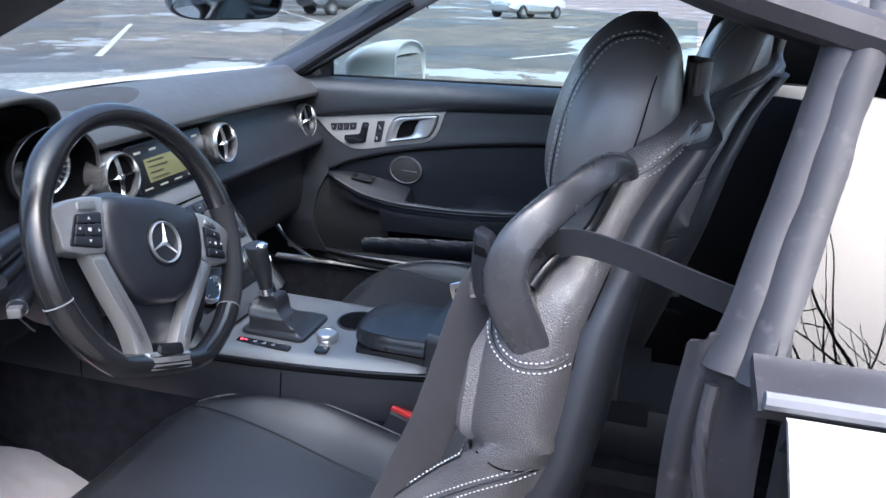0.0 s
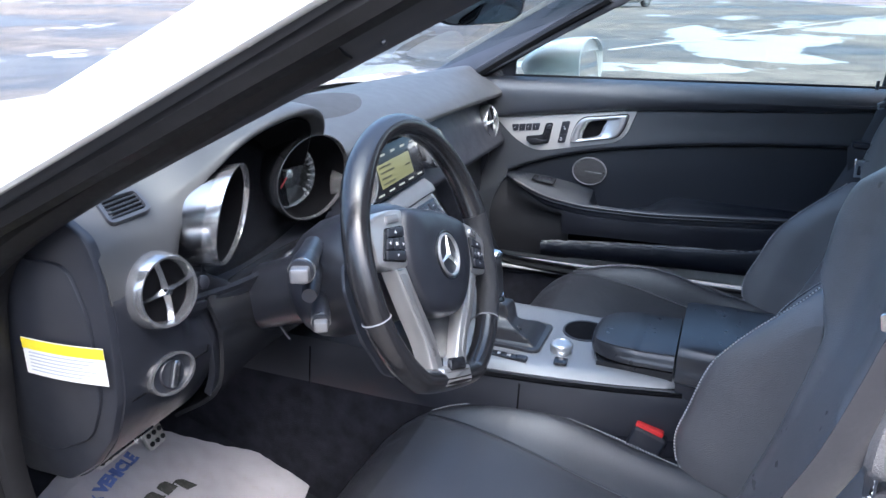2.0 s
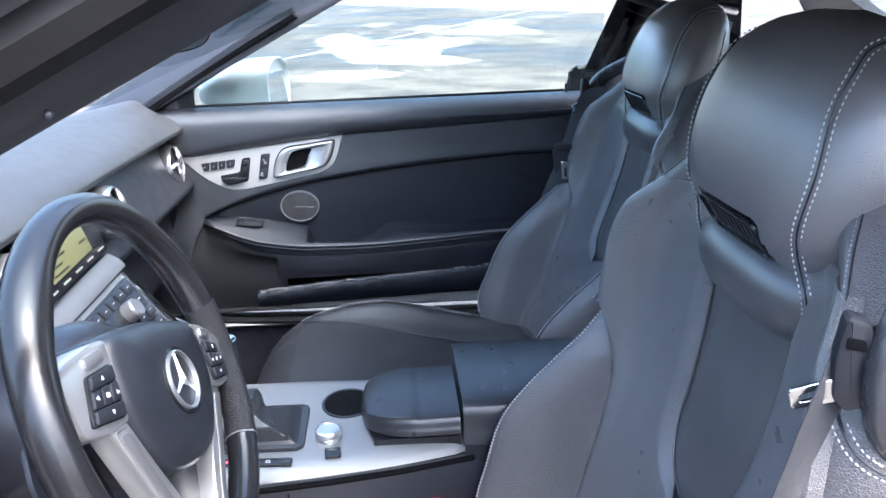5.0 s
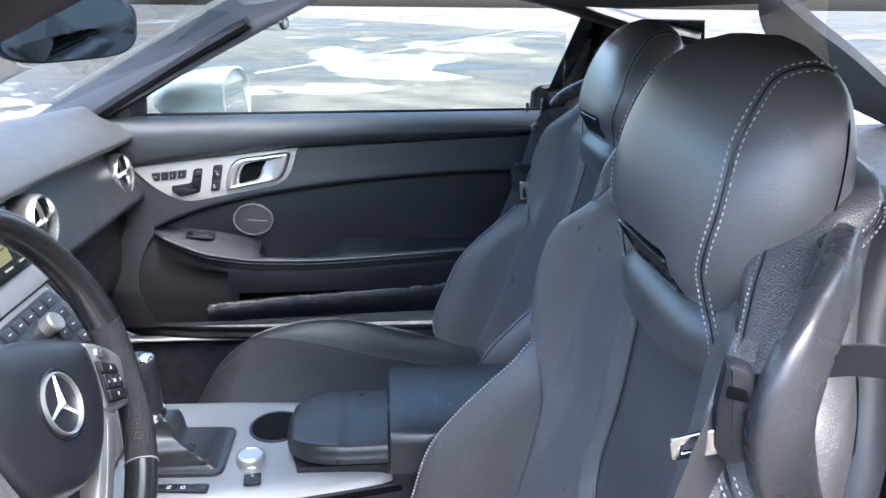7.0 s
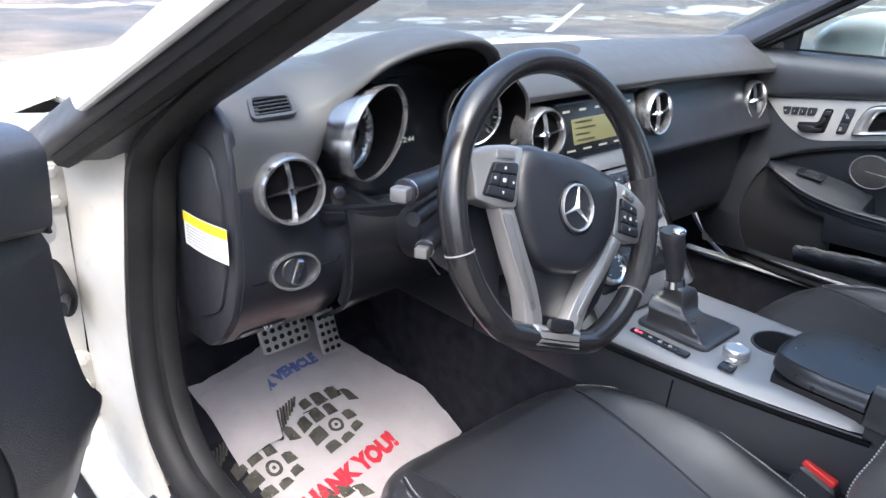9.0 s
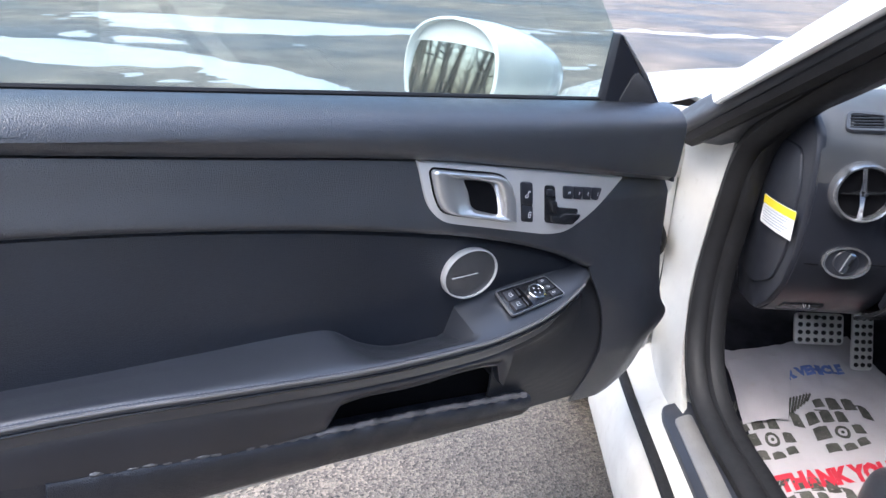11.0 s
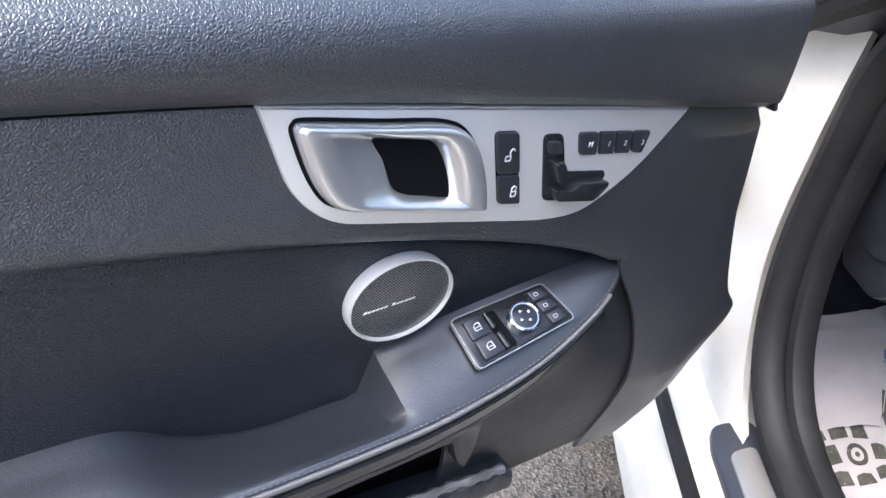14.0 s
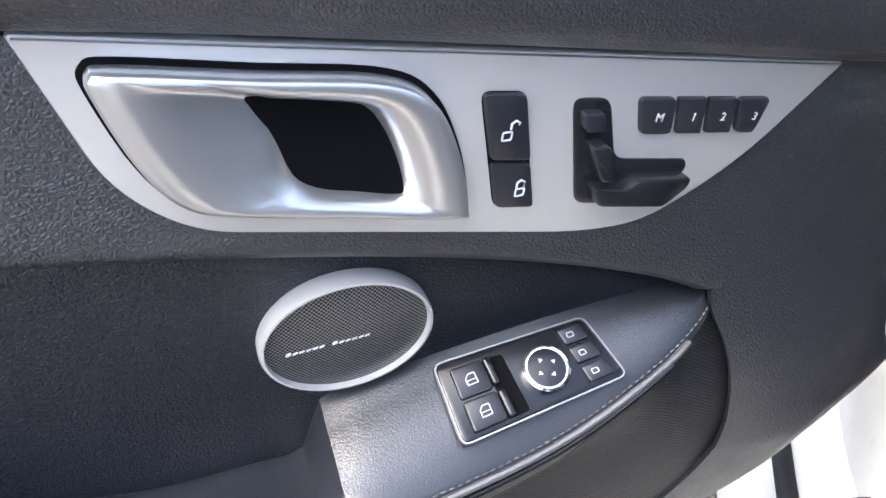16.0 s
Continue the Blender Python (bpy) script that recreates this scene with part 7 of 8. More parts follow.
part("lever_grip", tube(spline([(-0.057, 0.633, 0.666), (-0.062, 0.636, 0.705), (-0.068, 0.640, 0.73), (-0.072, 0.642, 0.748)], 14), [0.0145 + 0.007 * math.sin(min(1, k / 11) * 1.6) * (1 if k < 12 else 0.82 - 0.25 * (k - 12)) for k in range(14)], 18, flat=0.85), LID_LEATHER, lever, "black leather grip")
part("lever_cap", ball((-0.071, 0.630, 0.748), (0.013, 0.012, 0.007), 14, 8), WORN_CHROME, lever, "silver cap on the lever")
ind = plane_at((-0.128, 0.603, 0.5875), (0.06, 1, 0), (1, -0.06, 0.1), (0, 0, 1))
sel = part("selector_display", prism(rounded([(-0.052, -0.007), (0.052, -0.007), (0.052, 0.007), (-0.052, 0.007)], 0.003, 3), 0.0035, 0.001, ind), GLOSS, console, "black gear indicator strip")
for k, ch in enumerate("PRND"):
    lettering("gear_letter", ch, 0.009, RED_LED if k == 0 else SYMBOL, sel, tuple(ind(0.034 - 0.018 * k, 0, 0.0037)), (1, 0, 0), (0, 1, 0))
part("gear_lamp", ball(ind(0.043, 0, 0.0035), (0.003, 0.003, 0.001), 10, 6), RED_LED, sel)
part("mode_key", prism(rounded([(-0.050, -0.005), (-0.034, -0.005), (-0.034, 0.005), (-0.050, 0.005)], 0.002, 2), 0.002, 0.0006, lambda a, b, h: ind(a, b, 0.0035 + h)), HARD, sel)
kn = part("rotary_knob", lathe([(0.0185, -0.004), (0.0185, 0.004), (0.0170, 0.0055), (0.0190, 0.007), (0.0190, 0.0135), (0.0178, 0.0155), (0.0150, 0.0162), (0.0145, 0.0152), (0.0, 0.0152)], 40, plane_at((-0.079, 0.505, 0.5895), (1, 0, 0), (0, 1, 0))), HANDLE, console, "chrome rotary controller knob", 50)
part("back_key", prism(rounded([(-0.012, -0.011), (0.010, -0.011), (0.010, 0.011), (-0.012, 0.011)], 0.003, 3), 0.004, 0.001, plane_at((-0.117, 0.497, 0.589), (1, 0.1, 0), (-0.1, 1, 0))), GLOSS, console)
cupo = [(0.012 + 0.043 * math.cos(2 * math.pi * k / 40), 0.482 + 0.040 * math.sin(2 * math.pi * k / 40)) for k in range(40)]
cp = part("cup_holder", framed(cupo, inset(cupo, 0.004), 0.003, 0.001, lambda a, b, h: Vector((a, b, 0.589 + h))), HARD, console, "open cup holder")
# Flat black disc painting the shaded depth of the cup holder.
part("cup_shade_disc", prism(inset(cupo, 0.003), 0.0012, 0.0002, lambda a, b, h: Vector((a, b, 0.5895 + h))), DARK, cp)


def lid(name, x0, x1, y0, y1, z0, z1, rfront, label, nose=0.35, start=0.72, least=0.45):
    rings = []
    for k in range(25):
        t = k / 24
        y = lerp(y0, y1, t)
        e = 1.0
        if t > start:
            e = math.sqrt(max(0.0, 1 - ((t - start) / (1 - start)) ** 2.2)) * (1 - rfront) + rfront
            e = max(e, least)
        c = (x0 + x1) / 2
        hw = (x1 - x0) / 2 * (1 - nose * (1 - e))
        top = lerp(z0, z1, 0.30 + 0.70 * e ** 0.6) if t > start else lerp(z1, z1 - 0.004, t)
        rt = (top - z0) * 0.32
        ring = [(-hw, z0), (-hw - 0.002, lerp(z0, top, 0.5)), (-hw + 0.003, top - rt * 0.45), (-hw + rt, top - 0.001), (0, top + 0.002), (hw - rt, top - 0.001), (hw - 0.003, top - rt * 0.45), (hw + 0.002, lerp(z0, top, 0.5)), (hw, z0), (0, z0)]
        rings.append([Vector((c + p.x, y, p.y)) for p in spline([(a, b, 0) for a, b in ring], 40, True)])
    return part(name, loft(rings), LID_LEATHER, console, label)


lid("front_lid", -0.104, 0.050, 0.318, 0.458, 0.600, 0.630, 0.2, "black padded storage lid", 0.86, 0.42, 0.16)
part("lid_base", loft([[Vector((x, y, z)) for x, z in ((-0.105, 0.582), (-0.106, 0.598), (0.052, 0.598), (0.052, 0.582))] for y in (0.318, 0.40, 0.44)] + [[Vector((x, 0.455, z)) for x, z in ((-0.05, 0.586), (-0.05, 0.597), (0.0, 0.597), (0.0, 0.586))]]), GLOSS, console)
lid("armrest_lid", -0.112, 0.100, 0.0, 0.314, 0.584, 0.648, 0.92, "black padded centre armrest")
part("armrest_base", loft([[Vector((x, y, z)) for x, z in ((-0.112, 0.53), (-0.110, 0.584), (0.098, 0.584), (0.10, 0.53))] for y in (-0.05, 0.12, 0.312)]), HARD, console)

# ---- seats ----
raw_part = part

BACK = [(0.42, 0.235, 0.085, 0.180, 0.265, 0.11), (0.50, 0.250, 0.075, 0.155, 0.292, 0.11), (0.57, 0.258, 0.060, 0.135, 0.276, 0.11), (0.64, 0.262, 0.048, 0.115, 0.254, 0.11), (0.69, 0.262, 0.038, 0.100, 0.218, 0.11), (0.73, 0.261, 0.030, 0.088, 0.180, 0.11),
        (0.78, 0.259, 0.022, 0.074, 0.135, 0.11), (0.84, 0.257, 0.014, 0.064, 0.126, 0.11), (0.90, 0.250, 0.008, 0.057, 0.120, 0.11), (0.945, 0.236, 0.000, 0.054, 0.108, 0.11), (0.98, 0.205, -0.010, 0.054, 0.088, 0.10),
        (1.02, 0.168, -0.030, 0.052, 0.066, 0.09), (1.045, 0.148, -0.044, 0.044, 0.044, 0.09), (1.066, 0.134, -0.054, 0.024, 0.024, 0.08), (1.080, 0.10, -0.054, -0.006, -0.006, 0.06), (1.087, 0.05, -0.048, -0.026, -0.026, 0.03)]



def back_at(z):
    return [curve1(z, [(r[0], r[k]) for r in BACK]) for k in range(1, 6)]


def flank_x(z):
    """Half-distance between the seams that part the bolsters from the flat wings."""
    return curve1(z, [(0.42, 0.176), (0.50, 0.180), (0.58, 0.184), (0.66, 0.192), (0.72, 0.202), (0.76, 0.214), (0.80, 0.240), (0.82, 0.262)])


def back_ring(z, n=88):
    hw, yb, yc, yt, wc = back_at(z)
    half = [(0.0, yb), (0.55 * hw, yb + 0.002), (0.88 * hw, yb + 0.022), (hw, lerp(yb, yt, 0.45)), (hw * 0.992, lerp(yb, yt, 0.8)), (hw - 0.024, yt), (hw - 0.048, lerp(yt, yc, 0.26)), (hw - 0.064, lerp(yt, yc, 0.66)), (hw - 0.092, lerp(yt, yc, 0.86)), (0.5 * hw, lerp(yt, yc, 0.94)), (0.25 * hw, yc + 0.001), (0.0, yc)]
    ring = half + [(-a, b) for a, b in reversed(half[1:-1])]
    out = []
    for p in spline([(a, b, 0) for a, b in ring], n, True):
        y = p.y
        if y > lerp(yb, yc, 0.7) and z < 0.83:
            k = max(0.0, min(1.0, (abs(p.x) - flank_x(z)) / 0.016))
            y += 0.009 * k * k * (3 - 2 * k) * min(1.0, (0.83 - z) / 0.04) - 0.010 * math.exp(-((abs(p.x) - flank_x(z) - 0.004) / 0.009) ** 2)
        out.append(Vector((p.x, y, z)))
    return out


def back_front(x, z):
    """The front surface of the backrest at x and height z."""
    hw, yb, yc, yt, wc = back_at(z)
    best = [p for p in back_ring(z, 120) if p.y > lerp(yb, yc, 0.55)]
    best.sort(key=lambda p: p.x)
    xs = [p.x for p in best]
    if x <= xs[0]:
        return best[0].y
    for a, b in zip(best, best[1:]):
        if a.x <= x <= b.x:
            return lerp(a.y, b.y, (x - a.x) / max(1e-9, b.x - a.x))
    return best[-1].y


CUSH = [(0.08, 0.215, 0.430, 0.440, 0.32), (0.20, 0.240, 0.428, 0.452, 0.31), (0.35, 0.252, 0.438, 0.474, 0.31), (0.48, 0.254, 0.462, 0.508, 0.32), (0.58, 0.248, 0.478, 0.511, 0.335), (0.66, 0.232, 0.484, 0.500, 0.35), (0.715, 0.205, 0.478, 0.484, 0.365), (0.76, 0.165, 0.452, 0.454, 0.38), (0.785, 0.11, 0.420, 0.420, 0.395)]



def cush_ring(y, n=80):
    hw, zc, zb, z0 = [curve1(y, [(r[0], r[k]) for r in CUSH]) for k in range(1, 5)]
    half = [(0.0, z0), (hw * 0.85, z0), (hw * 0.985, lerp(z0, zb, 0.25)), (hw, lerp(z0, zb, 0.62)), (hw - 0.012, lerp(z0, zb, 0.90)), (hw - 0.045, zb), (hw - 0.085, lerp(zb, zc, 0.55)), (hw * 0.40, zc + 0.002), (0.0, zc)]
    ring = half + [(-a, b) for a, b in reversed(half[1:-1])]
    return [Vector((p.x, y, p.y)) for p in spline([(a, b, 0) for a, b in ring], n, True)]


def cush_top(x, y):
    ring = cush_ring(y, 120)
    zm = (max(p.z for p in ring) + min(p.z for p in ring)) / 2
    top = sorted([p for p in ring if p.z > zm], key=lambda p: p.x)
    for a, b in zip(top, top[1:]):
        if a.x <= x <= b.x:
            return lerp(a.z, b.z, (x - a.x) / max(1e-9, b.x - a.x))
    return top[0].z if x < 0 else top[-1].z


HEAD = [(0.955, 0.100, 0.015, 0.066), (0.970, 0.116, 0.002, 0.082), (0.990, 0.130, -0.008, 0.096), (1.015, 0.139, -0.016, 0.103), (1.045, 0.142, -0.022, 0.103), (1.08, 0.138, -0.024, 0.097), (1.11, 0.129, -0.022, 0.087), (1.135, 0.114, -0.017, 0.075), (1.152, 0.092, -0.006, 0.060), (1.163, 0.060, 0.006, 0.046), (1.168, 0.025, 0.014, 0.034)]



def head_ring(z, n=56, grow=1.0):
    hw, yb, yf = [curve1(z, [(r[0], r[k]) for r in HEAD]) for k in range(1, 4)]
    cy, hd = (yb + yf) / 2, (yf - yb) / 2
    out = []
    for j in range(n):
        a = 2 * math.pi * j / n
        c, s2 = math.cos(a), math.sin(a)
        out.append(Vector((hw * grow * math.copysign(abs(c) ** 0.58, c), cy + hd * grow * math.copysign(abs(s2) ** 0.62, s2) - 0.016 * (abs(c) ** 2) * (s2 > 0), z)))
    return out


def ribbon(path, width, thick=0.0016):
    """A flat strap along a path; width gives its half-width vectors."""
    path = [Vector(p) for p in path]
    rings = []
    for i, p in enumerate(path):
        t = (path[min(i + 1, len(path) - 1)] - path[max(i - 1, 0)]).normalized()
        w = Vector(width[i])
        w = (w - t * w.dot(t))
        nn = t.cross(w).normalized() * thick / 2
        rings.append([p + w + nn * 0.4, p + w * 0.97 + nn, p - w * 0.97 + nn, p - w + nn * 0.4, p - w - nn * 0.4, p - w * 0.97 - nn, p + w * 0.97 - nn, p + w - nn * 0.4])
    return loft(rings)


def build_seat(name, o, at, label, lean=0.0):
    """o: the outer side, -1 or 1; lean: how much further the backrest reclines."""
    def part(nm, geo, mat, parent=None, label="", sharp=38):
        if nm not in ("cushion", "cushion_insert", "seat_base", "seat_rail"):
            for p in geo[0]:
                if p.z > 0.45 and p.y < 0.31:
                    p.y -= lean * (p.z - 0.45)
        return raw_part(nm, geo, mat, parent, label, sharp)
    st = thing(name, label, "car seat", "car seats", at=at)
    zs = [lerp(0.42, 1.125, k / 70) for k in range(71)]
    part("backrest", loft([back_ring(z, 200) for z in zs]), LEATHER, st, "black leather backrest with deep bolsters")
    ys = [lerp(0.08, 0.785, k / 34) for k in range(35)]
    rings = [cush_ring(y) for y in ys]
    # Cushion takes the copy of the leather darkened for shade.
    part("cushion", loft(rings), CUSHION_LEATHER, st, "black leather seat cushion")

    def wlim(z):
        return curve1(z, [(0.672, 0.002), (0.678, 0.024), (0.695, 0.050), (0.720, 0.066), (0.76, 0.074), (0.82, 0.077), (0.88, 0.079), (0.97, 0.080)])

    def bib(u, v):
        z = lerp(0.674, 0.915, v * v * (3 - 2 * v) * 0.35 + v * 0.65)
        x = lerp(-1, 1, u) * wlim(z)
        puff = 0.0065 * (1 - abs(lerp(-1, 1, u)) ** 5) * min(1.0, v * 8) * (1 - 0.9 * max(0.0, v - 0.88) / 0.12)
        return (x, back_front(x, z) + puff - 0.0015 + 0.0010 * noise.noise(Vector((x * 22, z * 16, 1.0))), z)
    part("backrest_insert", slab(bib, 24, 40, 0.006), LEATHER_SMOOTH, st, "smooth leather centre panel")

    def wing(s):
        def f(u, v):
            z = lerp(0.46, 0.985, v)
            x0, x1 = (wlim(z) if z > 0.672 else 0.0), min(flank_x(z) - 0.003, back_at(z)[0] - 0.012)
            x = s * lerp(x0, x1, u)
            inner = min(1.0, u * 7) if z > 0.672 else 1.0
            puff = 0.0105 * (1 - (1 - inner) ** 2) * (1 - (max(0.0, u - 0.90) / 0.10) ** 2 * 0.9) * min(1.0, (1 - v) * 14)
            return (x, back_front(x, z) + puff + 0.0030 + 0.0012 * noise.noise(Vector((x * 18, z * 11, 4.0 + s))), z)
        part("backrest_wing", slab(f, 26, 60, 0.005 * s), LEATHER_WING, st, "finely grained flat leather wing")
    wing(-1)
    wing(1)

    def clim(y):
        return curve1(y, [(0.12, 0.105), (0.35, 0.125), (0.55, 0.145), (0.66, 0.158), (0.72, 0.165)])
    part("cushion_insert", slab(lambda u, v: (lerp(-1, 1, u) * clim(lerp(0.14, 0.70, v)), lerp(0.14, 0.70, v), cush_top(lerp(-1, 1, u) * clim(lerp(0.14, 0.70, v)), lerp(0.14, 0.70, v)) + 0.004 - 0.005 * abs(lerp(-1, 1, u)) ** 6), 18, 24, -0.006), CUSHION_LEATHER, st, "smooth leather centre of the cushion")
    # headrest, neck roll and the warm-air outlet
    hz = [lerp(0.955, 1.03, k / 44) for k in range(45)] + [lerp(1.03, 1.168, k / 22) for k in range(1, 23)]

    def dented(z):
        """The headrest's outline with the outlet's hollow pressed into its front."""
        out = []
        for p in head_ring(z, 180):
            e = max(abs(p.x) / 0.060, abs(z - 0.984) / 0.0205)
            k = min(1.0, max(0.0, (0.99 - e) / 0.09)) if p.y > 0.03 else 0.0
            out.append(p + Vector((0, -0.020 * k, 0.006 * k)))
        return out
    # Headrest takes the copy of the leather lightened for daylight.
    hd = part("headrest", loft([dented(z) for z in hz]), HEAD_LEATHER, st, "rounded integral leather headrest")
    part("neck_roll", loft([[Vector((p.x * k, q + (p.y - 0.04) * 0.42, z)) for p in head_ring(1.0)] for z, k, q in ((0.892, 0.50, 0.034), (0.897, 0.62, 0.046), (0.906, 0.70, 0.055), (0.920, 0.75, 0.061), (0.936, 0.78, 0.063), (0.950, 0.79, 0.060), (0.962, 0.78, 0.050), (0.968, 0.76, 0.040))]), LEATHER_SMOOTH, st)
    ov = rounded([(-0.055, -0.022), (0.055, -0.022), (0.061, 0.021), (-0.061, 0.021)], 0.013, 4)
    vat = plane_at((0.0, 0.0865, 0.983), (1, 0, 0), (0, 0.55, 0.835), (0, 0.835, -0.55))
    vent_o = part("air_outlet", framed(ov, inset(ov, 0.0035), 0.0030, 0.0012, vat), GLOSS, st, "dark neck-warmer air outlet")
    part("outlet_well", prism(inset(ov, 0.002), 0.0015, 0.0003, lambda a, b, h: vat(a, b, h - 0.010)), DARK, vent_o)
    for k in range(9):
        part("outlet_slat", box(vat(-0.046 + 0.0115 * k, 0, -0.0035), (0.0024, 0.0075, 0.036), 0.0006, Matrix.Rotation(radians(-33.4), 3, "X") @ Matrix.Rotation(radians(25), 3, "Z")), SOFT, vent_o)
    # stitched seams
    def seam(nm, path, double=True, mat=THREAD, gap=0.0045, pitch=0.0066):
        path = spline(path, max(8, len(path) * 10))
        part("seam", tube(path, 0.0008, 5), HARD, st)
        for sgn in ((-1, 1) if double else (1,)):
            off = []
            for i, p in enumerate(path):
                t = (path[min(i + 1, len(path) - 1)] - path[max(i - 1, 0)]).normalized()
                n = Vector((p.x, p.y - 0.02, (p.z - 1.02) * 0.6 if p.z > 0.93 else (0.0 if p.z > 0.56 else 0.3))).normalized()
                off.append(p + t.cross(n).normalized() * gap * sgn * (1.0 if double else 0.8))
            part("stitching", stitches(off, pitch * 0.8, pitch * 0.55, 0.00072), mat, st, "white contrast stitching" if mat == THREAD else "")
    def on_ring(ring, y, s, out=0.0012):
        side = [p for p in ring if p.x * s > 0.02]
        best = max(side, key=lambda p: abs(p.x) * 0.15 - abs(p.y - y))
        return best + Vector((s * out, out * 0.5, out * 0.3))
    for s in (-1, 1):
        hs = [Vector((s * 0.090, 0.062, 0.905)), Vector((s * 0.101, 0.066, 0.930)), Vector((s * 0.106, 0.072, 0.952))]
        hs += [on_ring(head_ring(z, 200), y, s, 0.0022) for z, y in ((0.985, 0.080), (1.011, 0.087), (1.054, 0.084), (1.096, 0.074), (1.125, 0.061), (1.143, 0.044), (1.1495, 0.022), (1.146, 0.004))]
        seam("head", hs, gap=0.0036)
        gore = [on_ring(head_ring(z, 200), y, s, 0.0005) for z, y in ((1.140, -0.004), (1.11, 0.004), (1.07, 0.012), (1.04, 0.018))]
        part("seam", tube(spline(gore, 24), 0.0007, 5), DARK, st)
        seam("shoulder", [on_ring(back_ring(z, 200), y, s, 0.0015) for z, y in ((1.022, 0.032), (1.031, 0.018), (1.043, -0.005), (1.058, -0.022), (1.074, -0.040))], pitch=0.0062)
        top = [Vector((s * x, back_front(s * x, z) + 0.001, z)) for x, z in ((0.250, 0.885), (0.226, 0.925), (0.196, 0.965), (0.160, 1.005), (0.138, 1.030))]
        seam("wing", top, True, GREY_THREAD, 0.003, 0.0052)
        seam("side", [on_ring(back_ring(z, 240), y, s) for z, y in ((0.930, 0.117), (0.912, 0.113), (0.899, 0.104), (0.890, 0.085), (0.891, 0.065), (0.897, 0.045))], pitch=0.0056)
        seam("ledge", [on_ring(back_ring(z, 240), y, s) for z, y in ((0.700, 0.190), (0.728, 0.168), (0.764, 0.122), (0.785, 0.085), (0.792, 0.060))], pitch=0.0056)
        part("seam", tube(spline([on_ring(back_ring(z, 240), y, s, 0.0006) for z, y in ((0.80, 0.118), (0.792, 0.09), (0.795, 0.05), (0.84, 0.040), (0.89, 0.042), (0.94, 0.030), (1.0, 0.005), (1.04, -0.02))], 40), 0.0008, 5), DARK, st)
        crest = []
        for k in range(31):
            z = lerp(0.47, 0.80, k / 30)
            hw, yb, yc, yt, wc = back_at(z)
            ridge = max((p for p in back_ring(z, 240) if p.x * s > 0.1), key=lambda p: p.y)
            crest.append(Vector((ridge.x, ridge.y + 0.0010, z)))
        part("piping", tube([p + Vector((s * 0.003, -0.0004, 0)) for p in crest], 0.0012, 6), HARD, st)
        part("stitching", stitches(crest, 0.0052, 0.0038, 0.0013), THREAD, st, "white contrast stitching")
        cc = [Vector((s * (curve1(y, [(r[0], r[1]) for r in CUSH]) - 0.034), y, cush_top(s * (curve1(y, [(r[0], r[1]) for r in CUSH]) - 0.034), y) + 0.0015)) for y in (0.16, 0.30, 0.42, 0.52, 0.60, 0.66, 0.70)]
        seam("cushion", cc, True, THREAD, 0.004, 0.0062)
        ins = [Vector((s * clim(y), y, cush_top(s * clim(y), y) + 0.003)) for y in (0.16, 0.30, 0.42, 0.52, 0.60, 0.66, 0.70)]
        part("seam", tube(spline(ins, 60), 0.0014, 6), HARD, st)
        bins = [Vector((s * wlim(z), back_front(s * wlim(z), z) + 0.0015, z)) for z in (0.673, 0.678, 0.69, 0.705, 0.73, 0.77, 0.82, 0.87, 0.90)]
        part("seam", tube(spline(bins, 60), 0.0013, 6), LEATHER_SMOOTH, st)
        flank = [Vector((s * x, back_front(s * x, z) + 0.0006, z)) for x, z in ((flank_x(z), z) for z in (0.46, 0.52, 0.58, 0.64, 0.70, 0.74, 0.78, 0.80))]
        part("seam", tube(spline(flank, 60), 0.0011, 6), LEATHER_SMOOTH, st)
    # outer seat valance and base
    part("seat_base", box((0, 0.36, 0.30), (0.40, 0.52, 0.12), 0.03), HARD, st, "black plastic seat base")
    part("seat_rail", box((0.17, 0.36, 0.225), (0.04, 0.62, 0.045), 0.008), HARD, st)
    part("seat_rail", box((-0.17, 0.36, 0.225), (0.04, 0.62, 0.045), 0.008), HARD, st)
    part("back_shell", loft([[Vector((p.x * 0.97, min(p.y, 0.5 * (p.y + back_at(z)[1])) - 0.012, z)) for p in back_ring(z, 60)] for z in (0.40, 0.5, 0.65, 0.8, 0.92, 1.0, 1.06)]), SOFT, st, "dark backrest shell")
    # belt guide loop on the outer shoulder
    g = lambda x, y, z: Vector((o * x, y, z))
    outer = spline([g(0.240, 0.070, 0.900), g(0.245, 0.081, 0.914), g(0.252, 0.094, 0.941), g(0.255, 0.100, 0.970), g(0.250, 0.093, 0.995), g(0.235, 0.076, 1.015), g(0.210, 0.053, 1.034), g(0.185, 0.034, 1.046), g(0.165, 0.023, 1.044), g(0.150, 0.018, 1.036)], 44)
    rad = [(0.0160 + 0.0030 * min(1, k / 8)) * (1 - 0.46 * max(0, (k - 10) / 33)) for k in range(44)]
    gd = part("belt_guide", band(outer, rad, 0.0095, (1, 0, 0)), GUIDE_PLASTIC, st, "shiny black plastic belt guide loop")
    inner = spline([g(0.158, 0.022, 1.036), g(0.170, 0.027, 1.028), g(0.190, 0.039, 1.000), g(0.205, 0.049, 0.988), g(0.228, 0.070, 0.970), g(0.240, 0.080, 0.955)], 24)
    part("guide_bar", tube(inner, 0.0048, 10, flat=1.3), GLOSS, gd)
    return st


driver_seat = build_seat("driver_car_seat", -1, pose(-0.37, 0.0, 0.0), "black leather sports seat with white double stitching")
passenger_seat = build_seat("passenger_car_seat", 1, pose(0.37, -0.085, 0.0), "black leather passenger sports seat with white stitching", 0.13)


